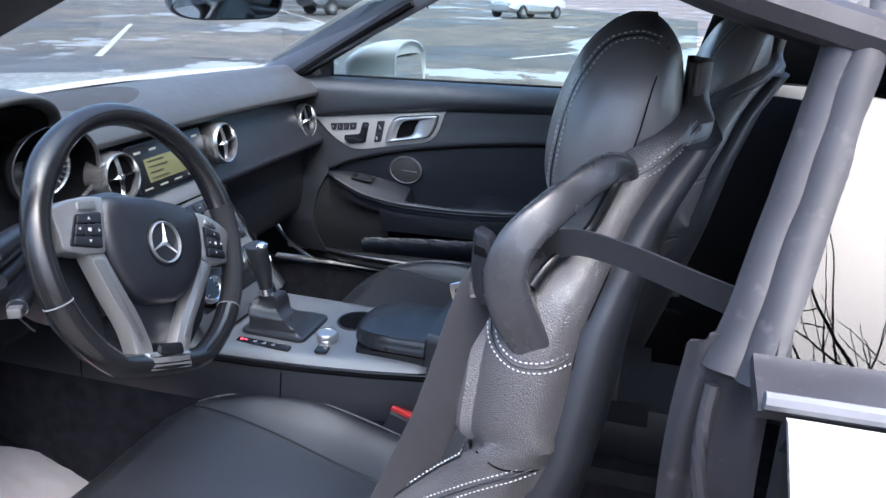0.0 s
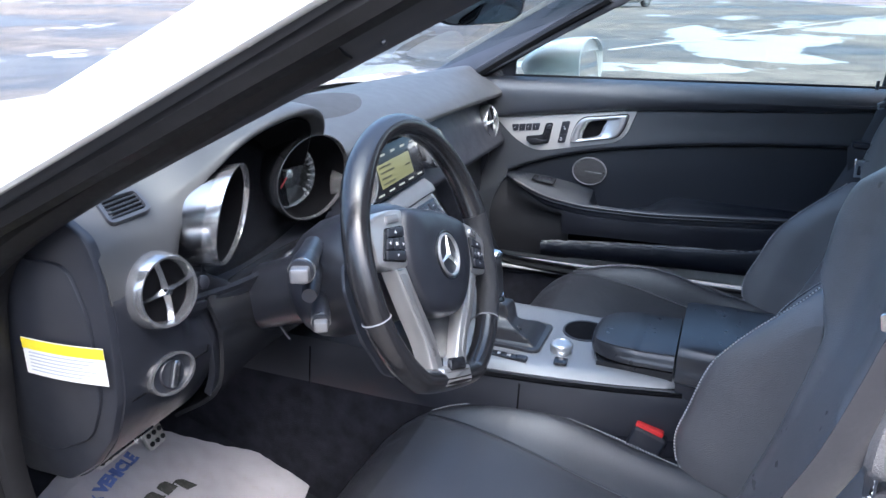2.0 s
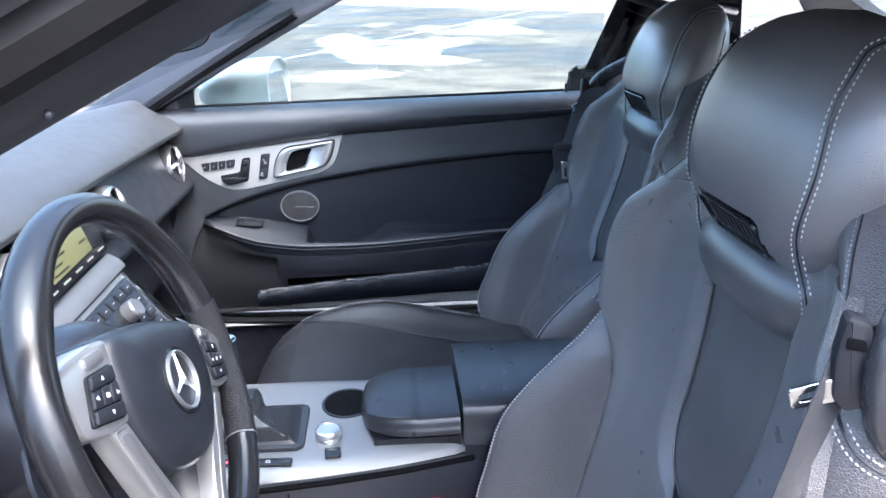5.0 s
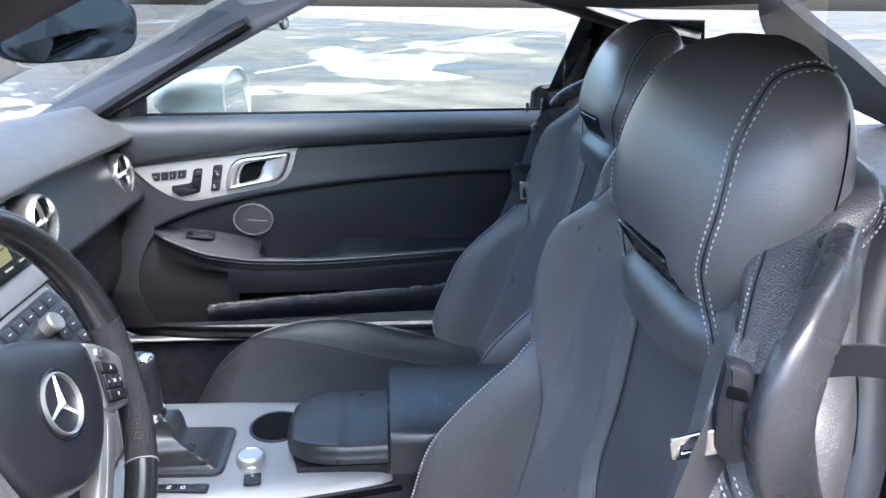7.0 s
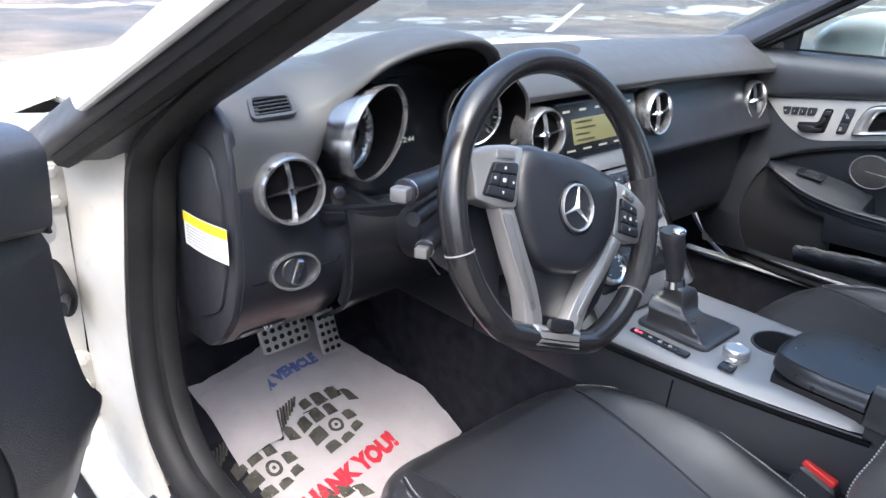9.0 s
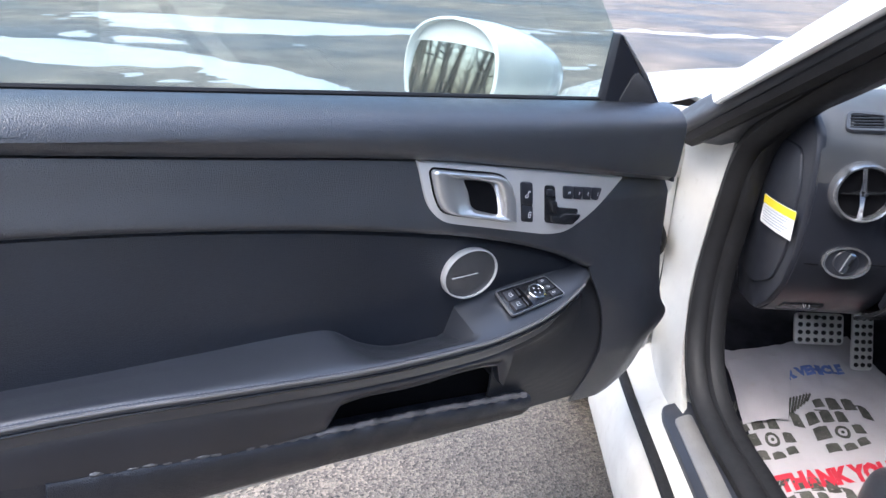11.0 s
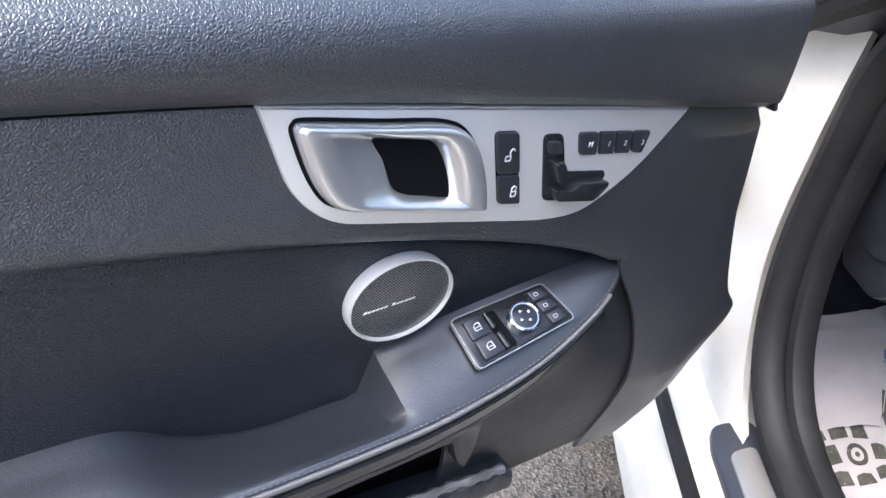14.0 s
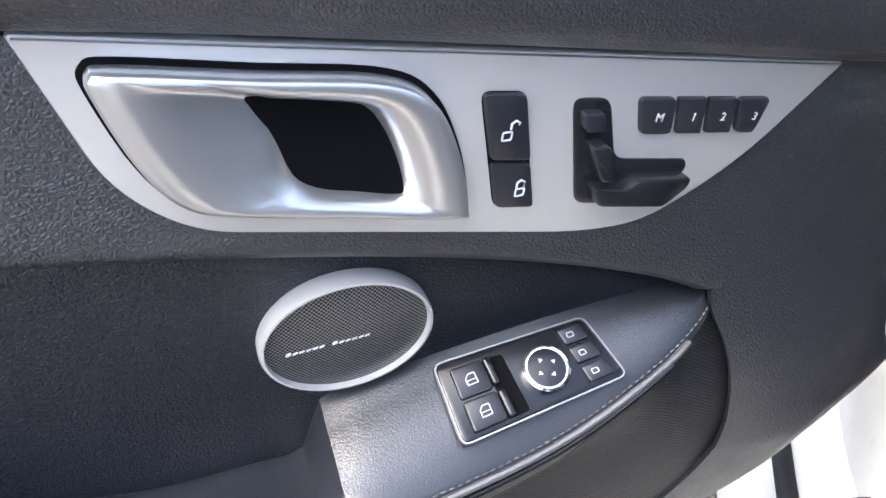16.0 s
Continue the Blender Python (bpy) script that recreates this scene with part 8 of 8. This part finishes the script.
# ---- seat belts ----
def build_belt(name, o, x0, y0, label):
    b = thing(name, label, "seat belt", "seat belts")
    P = lambda x, y, z: Vector((x0 + o * x, y0 + y, z))
    reel = [P(0.215, 0.078, 0.980), P(0.240, 0.050, 0.998), P(0.262, 0.010, 0.999), P(0.285, -0.050, 0.988), P(0.300, -0.11, 0.975)]
    hang = [P(0.215, 0.078, 0.980), P(0.222, 0.108, 0.970), P(0.232, 0.122, 0.945), P(0.236, 0.136, 0.890), P(0.238, 0.158, 0.815), P(0.238, 0.190, 0.735), P(0.245, 0.225, 0.63), P(0.262, 0.235, 0.50), P(0.272, 0.20, 0.36)]
    path = spline(reel, 24)
    part("belt_strap", ribbon(path, [Vector((o * 0.004, 0.005, 0.0115 + 0.003 * k / 23)) for k in range(24)]), BELT, b, "black woven belt strap")
    path2 = spline(hang, 44)
    part("belt_strap", ribbon(path2, [lerp(Vector((o * 0.010, 0.010, 0.006)), Vector((o * 0.010, 0.0205, 0.004)), min(1, k / 14)) for k in range(44)]), BELT, b, "black woven belt strap")
    c = P(0.232, 0.118, 0.962)
    face = plane_at(c + Vector((o * 0.004, 0, 0)), Vector((-o * 0.30, 0.93, -0.22)).normalized(), Vector((0, 0.23, 0.97)).normalized(), Vector((o * 0.94, 0.30, -0.07)).normalized())
    body = rounded([(-0.014, 0.034), (0.000, 0.042), (0.009, 0.014), (0.013, -0.016), (0.006, -0.028), (-0.010, -0.024)], 0.005, 3)
    tg = part("belt_tongue", prism(body, 0.011, 0.004, face), HARD, b, "grey-black plastic belt tongue")
    part("tongue_slot", prism(rounded([(-0.009, 0.024), (0.001, 0.028), (0.003, 0.020), (-0.009, 0.016)], 0.002, 3), 0.0010, 0.0003, lambda u, v, h: face(u, v, 0.0108 + h)), DARK, tg)
    blade = rounded([(0.008, -0.020), (0.037, -0.024), (0.037, -0.009), (0.008, -0.003)], 0.003, 3)
    hole = rounded([(0.018, -0.016), (0.031, -0.0185), (0.031, -0.0135), (0.018, -0.010)], 0.0015, 3)
    part("tongue_blade", framed(blade, hole, 0.0026, 0.0008, lambda u, v, h: face(u, v, 0.005 + h)), WORN_CHROME, tg, "chrome belt tongue blade")
    return b


build_belt("driver_seat_belt", -1, -0.37, 0.0, "black driver seat belt hanging through its guide")
build_belt("passenger_seat_belt", 1, 0.37, -0.15, "black passenger seat belt hanging through its guide")


def belt_keeper():
    """The passenger belt's keeper bar and hanging tongue beside the rear of the door."""
    k = thing("belt_keeper", "black belt keeper bar with a hanging chrome tongue", "belt keeper")
    part("keeper_bar", box((0.612, -0.02, 0.854), (0.030, 0.105, 0.014), 0.005), HARD, k)
    part("keeper_strap", ribbon([(0.612, 0.020, 0.850), (0.610, 0.012, 0.80), (0.612, 0.0, 0.72), (0.625, -0.02, 0.60)], [Vector((0.004, 0.020, 0.0))] * 4), BELT, k, "black woven belt strap")
    tongue = plane_at((0.596, 0.008, 0.806), (0, 1, 0), (0, 0, 1), (-1, 0, 0))
    o = rounded([(-0.013, -0.022), (0.013, -0.022), (0.015, 0.020), (-0.015, 0.020)], 0.004, 3)
    i = rounded([(-0.006, -0.016), (0.006, -0.016), (0.006, 0.004), (-0.006, 0.004)], 0.002, 3)
    part("tongue_blade", framed(o, i, 0.003, 0.001, tongue), WORN_CHROME, k, "chrome belt tongue")


belt_keeper()


def buckle(x, y):
    b = thing("belt_buckle", "black seat belt buckle with a red release button", "belt buckle", "belt buckles")
    rot = Matrix.Rotation(radians(18), 3, "X") @ Matrix.Rotation(radians(6), 3, "Y")
    part("buckle_body", box((x, y, 0.462), (0.030, 0.055, 0.085), 0.006, rot), HARD, b)
    part("release_button", box(Vector((x, y, 0.462)) + rot @ Vector((0, 0.004, 0.045)), (0.020, 0.046, 0.010), 0.003, rot), RED, b, "red release button")
    part("buckle_stem", tube([(x, y - 0.02, 0.42), (x + 0.01, y - 0.06, 0.34)], 0.012, 8, flat=0.5), HARD, b)


buckle(-0.134, 0.352)
buckle(0.120, 0.20)

# ---- footwell ----
def pedal(name, c, w, h, label, rows, cols):
    p = thing(name, label, "pedal", "pedals")
    at = plane_at(c, (1, 0.05, 0), (0, 0.45, 1), (0, -1, 0.45))
    poly = rounded([(-w / 2, -h / 2), (w / 2, -h / 2), (w / 2, h / 2), (-w / 2, h / 2)], 0.010, 4)
    part("pedal_plate", prism(poly, 0.008, 0.002, at), STAINLESS, p, "brushed steel pedal plate")
    for i in range(rows):
        for j in range(cols):
            a, b = (j - (cols - 1) / 2) * w / cols * 0.96, (i - (rows - 1) / 2) * h / rows * 0.96
            part("rubber_stud", lathe([(0.0046, 0.0), (0.0046, 0.003), (0.003, 0.004), (0.0, 0.004)], 10, lambda x, y, z, a=a, b=b: at(x + a, y + b, 0.0075 + z)), RUBBER, p)
    part("pedal_arm", tube([at(0, h * 0.2, 0), at(0, h * 0.6, -0.03), at(0, h * 0.6 + 0.18, -0.06)], 0.010, 8, flat=1.6), HARD, p)
    return p


pedal("brake_pedal", (-0.462, 1.150, 0.492), 0.098, 0.062, "steel brake pedal with black rubber studs", 4, 6)
pedal("accelerator_pedal", (-0.335, 1.215, 0.455), 0.044, 0.150, "steel accelerator pedal with black rubber studs", 9, 3)
carpet_mat = part("floor_mat", slab(lambda u, v: (lerp(-0.63, -0.19, u), lerp(0.70, 1.36, v), curve1(lerp(0.70, 1.36, v), FLOOR) + 0.006), 10, 24, 0.005), CARPET)
tagged(carpet_mat, "black carpet floor mat under the paper", "floor mat")

mat_paper = material("crumpled_white_paper", (0.50, 0.48, 0.505), 0.8, var=0.08, var_scale=9, grain=0.25, grain_scale=35, wear=0.4, wear_color=(0.45, 0.42, 0.38))
ink = material("dark_shoe_print", (0.075, 0.075, 0.065), 0.85, var=0.4, var_scale=40, wear=0.55, wear_color=(0.34, 0.33, 0.30))
blue_ink = material("blue_print", (0.13, 0.19, 0.47), 0.7, var=0.2, var_scale=40, wear=0.3, wear_color=(0.4, 0.42, 0.6))
red_ink = material("red_print", (0.56, 0.025, 0.05), 0.7, var=0.15, var_scale=40)
paper = thing("paper_floor_mat", "crumpled white paper floor mat printed with shoe soles and thanks", "paper mat")
PA, PB, PC, PD = Vector((-0.600, 1.262)), Vector((-0.300, 1.322)), Vector((-0.125, 0.985)), Vector((-0.560, 0.845))


def paper_xy(u, v):
    return lerp(lerp(PD, PC, u), lerp(PA, PB, u), v)


def paper_z(x, y):
    w = 0.0075 * noise.noise(Vector((x * 13, y * 13, 2.0))) + 0.0036 * noise.noise(Vector((x * 45, y * 45, 5.0)))
    return curve1(y, [(0.80, 0.214), (0.90, 0.222), (1.0, 0.252), (1.1, 0.292), (1.34, 0.396)]) + 0.006 + w


def paper_f(u, v):
    p = paper_xy(u, v)
    lift = 0.02 * max(0, 0.12 - u) / 0.12 * max(0, v - 0.5)
    return (p.x + 0.006 * noise.noise(Vector((v * 5, 0, 1))) * (u < 0.02), p.y, paper_z(p.x, p.y) + lift)


part("paper_sheet", slab(paper_f, 44, 44, -0.0008), mat_paper, paper)
fold = lambda u, v: Vector((lerp(-0.592, lerp(-0.452, -0.500, v), u), lerp(1.235, 1.09, v) + 0.01 * u, 0)) 
part("folded_corner", slab(lambda u, v: (fold(u, v).x, fold(u, v).y, paper_z(fold(u, v).x, fold(u, v).y) + 0.004 + 0.016 * math.sin(u * 2.6) * (1 - 0.5 * v)), 14, 14, -0.0008), mat_paper, paper, "turned-over corner")
ROT = math.atan2(0.045, 0.228)


def on_paper(c, pts):
    """Places flat shapes on the paper round c."""
    out = []
    for p in pts:
        x, y = c[0] + p[0] * math.cos(ROT) - p[1] * math.sin(ROT), c[1] + p[0] * math.sin(ROT) + p[1] * math.cos(ROT)
        out.append((x, y))
    return out


def print_shape(name, c, poly, mat):
    xy = on_paper(c, poly)
    n = len(xy)
    cx, cy = sum(p[0] for p in xy) / n, sum(p[1] for p in xy) / n
    V = [Vector((cx, cy, paper_z(cx, cy) + 0.0014))] + [Vector((x, y, paper_z(x, y) + 0.0014)) for x, y in xy]
    mid = [Vector(((x + cx) / 2, (y + cy) / 2, paper_z((x + cx) / 2, (y + cy) / 2) + 0.0014)) for x, y in xy]
    V += mid
    F = [(1 + j, 1 + (j + 1) % n, n + 1 + (j + 1) % n, n + 1 + j) for j in range(n)] + [(0, n + 1 + j, n + 1 + (j + 1) % n) for j in range(n)]
    part(name, (V, F), mat, paper)


def ring_print(c, r0, r1):
    n = 28
    xy0 = on_paper(c, [(r0 * math.cos(2 * math.pi * k / n), r0 * math.sin(2 * math.pi * k / n)) for k in range(n)])
    xy1 = on_paper(c, [(r1 * math.cos(2 * math.pi * k / n), r1 * math.sin(2 * math.pi * k / n)) for k in range(n)])
    rows = [[Vector((x, y, paper_z(x, y) + 0.0014)) for x, y in q] for q in (xy0, xy1)]
    part("sole_ring", loft(rows, True, False), ink, paper)


def block(c, x0, y0, x1, y1, sh=0.0):
    print_shape("sole_block", c, [(x0, y0), ((x0 + x1) / 2, y0 + sh * 0.5), (x1, y0 + sh), (x1 - 0.002, y1 + sh), ((x0 + x1) / 2, y1 + sh * 0.5 + 0.002), (x0 + 0.002, y1)], ink)


def sole(c):
    ring_print(c, 0.0, 0.0035)
    ring_print(c, 0.009, 0.015)
    for x0, y0, x1, y1, sh in ((-0.062, -0.012, -0.026, 0.012, 0.004), (-0.064, 0.018, -0.036, 0.040, 0.006), (-0.030, 0.022, -0.002, 0.046, 0.002), (0.004, 0.022, 0.026, 0.044, -0.004), (0.024, -0.008, 0.046, 0.012, -0.004),
                               (-0.052, -0.038, -0.022, -0.020, 0.0), (-0.016, -0.040, 0.010, -0.026, 0.0), (0.016, -0.036, 0.040, -0.020, 0.002), (-0.030, 0.054, -0.006, 0.072, 0.002), (0.0, 0.052, 0.026, 0.074, -0.004), (0.032, 0.044, 0.056, 0.068, -0.006), (0.058, 0.022, 0.078, 0.050, -0.010)):
        block(c, x0, y0, x1, y1, sh)
    for k in range(7):
        t = k * 0.0095
        print_shape("sole_stripe", c, [(-0.098 + t, 0.044 + t * 0.5), (-0.094 + t, 0.042 + t * 0.5), (-0.066 + t * 0.8, 0.084 + t * 0.05), (-0.069 + t * 0.8, 0.087 + t * 0.05)], ink)
    for x0, x1 in ((-0.036, -0.006), (0.0, 0.028), (0.034, 0.060)):
        print_shape("sole_line", c, [(x0, 0.0485), (x1, 0.0465), (x1, 0.0495), (x0, 0.0512)], ink)


sole((-0.392, 1.090))
sole((-0.540, 1.064))
sole((-0.488, 0.912))


def paper_text(name, text, size, mat, c):
    ob = lettering(name, text, size, mat, paper, (0, 0, 0), (1, 0, 0), (0, 1, 0), 0.0002, bold=size * 0.07)
    for v in ob.data.vertices:
        (x, y), = on_paper(c, [(v.co.x * 1.0, v.co.y)])
        v.co = Vector((x, y, paper_z(x, y) + 0.0016 + v.co.z))


paper_text("blue_lettering", "OUR VEHICLE", 0.028, blue_ink, (-0.425, 1.222))
paper_text("red_lettering", "THANK YOU!", 0.041, red_ink, (-0.432, 0.994))

# ---- rear-view mirror ----
rv = thing("rear_view_mirror", "black frameless-look interior mirror below the windscreen top", "mirror")
rings = []
for k in range(7):
    t = k / 6
    sc = math.sqrt(max(0.0, 1 - (t ** 2.0) * 0.72))
    rings.append([Vector((-0.080 + 0.112 * sc * math.copysign(abs(math.cos(a)) ** 0.5, math.cos(a)), 0.660 + 0.038 * t + 0.10 * (-0.05) * math.cos(a), 1.160 + 0.036 * sc * math.copysign(abs(math.sin(a)) ** 0.6, math.sin(a)))) for a in (2 * math.pi * j / 36 for j in range(36))])
turned = Matrix.Rotation(radians(-17), 3, "Z") @ Matrix.Rotation(radians(7), 3, "X")
hub = Vector((-0.080, 0.66, 1.160))
rings = [[hub + turned @ (p - hub) for p in row] for row in rings]
part("mirror_case", loft(rings), HARD, rv)
cen = sum(rings[0], Vector()) / 36
part("mirror_glass", ([cen + (p - cen) * 0.94 + turned @ Vector((0, -0.0015, 0)) for p in rings[0]] + [cen + turned @ Vector((0, -0.0015, 0))], [(j, (j + 1) % 36, 36) for j in range(36)]), MIRROR, rv, "mirror glass", sharp=0)
part("mirror_stem", tube([(-0.02, 0.69, 1.16), (-0.01, 0.70, 1.19), (0, 0.68, 1.215)], 0.014, 8), HARD, rv)


# ---- surroundings seen over the car and in its mirrors ----
def build_tree(name, x, y, h, seed):
    rnd = random.Random(seed)
    t = thing(name, "bare leafless winter tree", "tree", "bare trees")
    t.location = (x, y, 0)
    trunk, twigs = [], []

    def grow(p, d, length, r, depth):
        n = 5
        path, q = [p], p
        dd = d
        for k in range(n):
            dd = (dd + Vector((rnd.uniform(-1, 1), rnd.uniform(-1, 1), rnd.uniform(-0.5, 0.9))) * 0.16).normalized()
            q = q + dd * (length / n)
            path.append(q)
        (trunk if depth == 0 else twigs).append(tube(path, [r * (1 - 0.42 * k / n) for k in range(n + 1)], 7 if depth < 2 else 4))
        if depth >= 5:
            return
        for k in range(3 if depth < 4 else 2):
            i = rnd.choice((2, 3, 4, 5)) if depth else rnd.choice((3, 4, 5))
            side = Vector((rnd.uniform(-1, 1), rnd.uniform(-1, 1), rnd.uniform(0.05, 0.8))).normalized()
            grow(path[i], (dd * 0.55 + side).normalized(), length * rnd.uniform(0.55, 0.78), r * (0.5 if depth else 0.48), depth + 1)
        grow(path[-1], dd, length * 0.72, r * 0.58, depth + 1)
    grow(Vector((0, 0, -0.05)), Vector((0, 0, 1)), h * 0.32, h * 0.022, 0)
    part("trunk", join(*trunk), BARK, t)
    part("crown", join(*twigs), BARK, t)


for k, (x, y, h) in enumerate([(-9.5, -5.5, 8.0), (-13.0, -9.0, 9.5), (-7.0, -11.0, 8.5), (-16.0, -3.0, 9.0), (-11.5, -15.0, 10.0), (-4.0, -15.5, 9.0), (-6.2, -6.6, 14.0), (-30.0, 13.5, 11.0), (-34.0, 9.0, 12.0), (-38.0, 17.0, 13.0), (-29.0, 19.0, 11.0), (-36.0, 23.0, 12.0)]):
    build_tree("bare_tree", x, y, h, 40 + k)


def build_woods():
    """A thicket of bare stems and brush along the edge of the car park."""
    rnd = random.Random(7)
    V, F = [], []

    def stem(x, y, h, r, lean):
        o = len(V)
        d = Vector((rnd.uniform(-lean, lean), rnd.uniform(-lean, lean), 1)).normalized()
        base = Vector((x, y, -0.1))
        for t, k in ((0, 1.0), (0.5, 0.7), (1.0, 0.12)):
            c = base + d * h * t + Vector((rnd.uniform(-1, 1), rnd.uniform(-1, 1), 0)) * 0.03 * h * t
            V.extend(c + Vector((r * k * math.cos(a), r * k * math.sin(a), 0)) for a in (0, 2.1, 4.2))
        for q in (0, 3):
            F.extend((o + q + j, o + q + (j + 1) % 3, o + q + 3 + (j + 1) % 3, o + q + 3 + j) for j in range(3))
        return base, d
    for k in range(300):
        a = radians(rnd.uniform(150, 275))
        dist = rnd.uniform(20, 36)
        x, y = dist * math.cos(a), dist * math.sin(a)
        h = rnd.uniform(5.0, 10.5)
        base, d = stem(x, y, h, rnd.uniform(0.05, 0.16), 0.12)
        for b in range(14):
            t = rnd.uniform(0.25, 0.95)
            q = base + d * h * t
            o = len(V)
            e = q + Vector((rnd.uniform(-1, 1), rnd.uniform(-1, 1), rnd.uniform(0.1, 1.0))).normalized() * h * rnd.uniform(0.12, 0.30)
            w = Vector((rnd.uniform(-1, 1), rnd.uniform(-1, 1), 0.2)).normalized() * 0.035
            V.extend((q - w, q + w, q + Vector((0, 0, 0.05)), e))
            F.extend(((o, o + 1, o + 3), (o + 1, o + 2, o + 3), (o + 2, o, o + 3)))
    for k in range(2600):
        a = radians(rnd.uniform(148, 277))
        dist = rnd.uniform(19, 37)
        q = Vector((dist * math.cos(a), dist * math.sin(a), 0))
        e = q + Vector((rnd.uniform(-0.7, 0.7), rnd.uniform(-0.7, 0.7), rnd.uniform(0.6, 2.6)))
        w = Vector((rnd.uniform(-1, 1), rnd.uniform(-1, 1), 0)).normalized() * rnd.uniform(0.02, 0.09)
        o = len(V)
        V.extend((q - w, q + w, q + Vector((w.y, -w.x, 0.0)), e))
        F.extend(((o, o + 1, o + 3), (o + 1, o + 2, o + 3), (o + 2, o, o + 3)))
    return V, F


tagged(quick_object("woods", build_woods(), material("bare_woods", (0.19, 0.165, 0.135), 0.9, var=0.35, var_scale=0.6, grain=0.3, grain_scale=8)),
       "bare leafless thicket along the edge of the car park", "woods", kind="stuff")


def parked_car(m, paint, label):
    c = thing("parked_car", label, "car", "parked cars", at=m)
    rows = []
    prof = [(-2.2, 0.35, 0.62, 0.72), (-2.15, 0.28, 0.86, 0.80), (-1.6, 0.24, 0.98, 0.86), (-0.9, 0.22, 1.0, 0.88), (0.6, 0.22, 0.98, 0.89), (1.3, 0.24, 0.92, 0.87), (1.95, 0.28, 0.80, 0.80), (2.2, 0.38, 0.60, 0.66)]
    for y, z0, z1, hw in prof:
        rows.append([Vector((x, y, z)) for x, z in ((-hw * 0.8, z0), (-hw, z0 + 0.14), (-hw, lerp(z0, z1, 0.7)), (-hw * 0.9, z1 - 0.02), (0, z1 + 0.03), (hw * 0.9, z1 - 0.02), (hw, lerp(z0, z1, 0.7)), (hw, z0 + 0.14), (hw * 0.8, z0))])
    part("body", loft(rows), paint, c)
    cab = []
    for y, z, hw in ((-1.55, 0.97, 0.74), (-1.0, 1.34, 0.60), (-0.3, 1.44, 0.58), (0.3, 1.38, 0.58), (1.05, 0.95, 0.72)):
        cab.append([Vector((-hw - 0.10 * (z > 1.2), y, 0.94)), Vector((-hw, y, z)), Vector((0, y, z + 0.03)), Vector((hw, y, z)), Vector((hw + 0.10 * (z > 1.2), y, 0.94))])
    part("cabin_glass", loft(cab), GLOSS, c, "dark car windows")
    part("roof", slab(lambda u, v: (lerp(-0.57, 0.57, u), lerp(-1.0, 0.3, v), 1.43 + 0.04 * math.sin(v * 3.1) - 0.04 * abs(2 * u - 1) ** 3), 8, 8, 0.02), paint, c)
    for sx in (-1, 1):
        for y in (-1.35, 1.4):
            at = plane_at((sx * 0.80, y, 0.32), (0, 1, 0), (0, 0, 1), (sx, 0, 0))
            w = part("wheel", lathe([(0.0, -0.1), (0.32, -0.1), (0.33, 0.04), (0.30, 0.085), (0.215, 0.075)], 28, at), RUBBER, c, "black tyre")
            part("rim", lathe([(0.0, 0.075), (0.06, 0.085), (0.19, 0.070), (0.215, 0.085), (0.22, 0.05)], 20, at), SATIN_DARK, w)
        for y, nm in ((2.12, "headlight"), (-2.14, "tail_light")):
            part(nm, ball((sx * 0.58, y, 0.70), (0.13, 0.06, 0.06), 12, 8), CHROME if y > 0 else RED, c)


silver = material("silver_car_paint", (0.45, 0.46, 0.48), 0.28, 0.6, var=0.03, coat=0.5)
darkcar = material("dark_car_paint", (0.04, 0.045, 0.055), 0.25, 0.3, var=0.05, coat=0.6)
parked_car(pose(9.5, -16.0, 0, 0, 0, 75), silver, "silver parked saloon car across the car park")
parked_car(pose(31.0, 13.5, 0, 0, 0, 60), darkcar, "dark parked car at the edge of the car park")
parked_car(pose(37.5, 6.5, 0, 0, 0, 62), silver, "grey parked car at the edge of the car park")
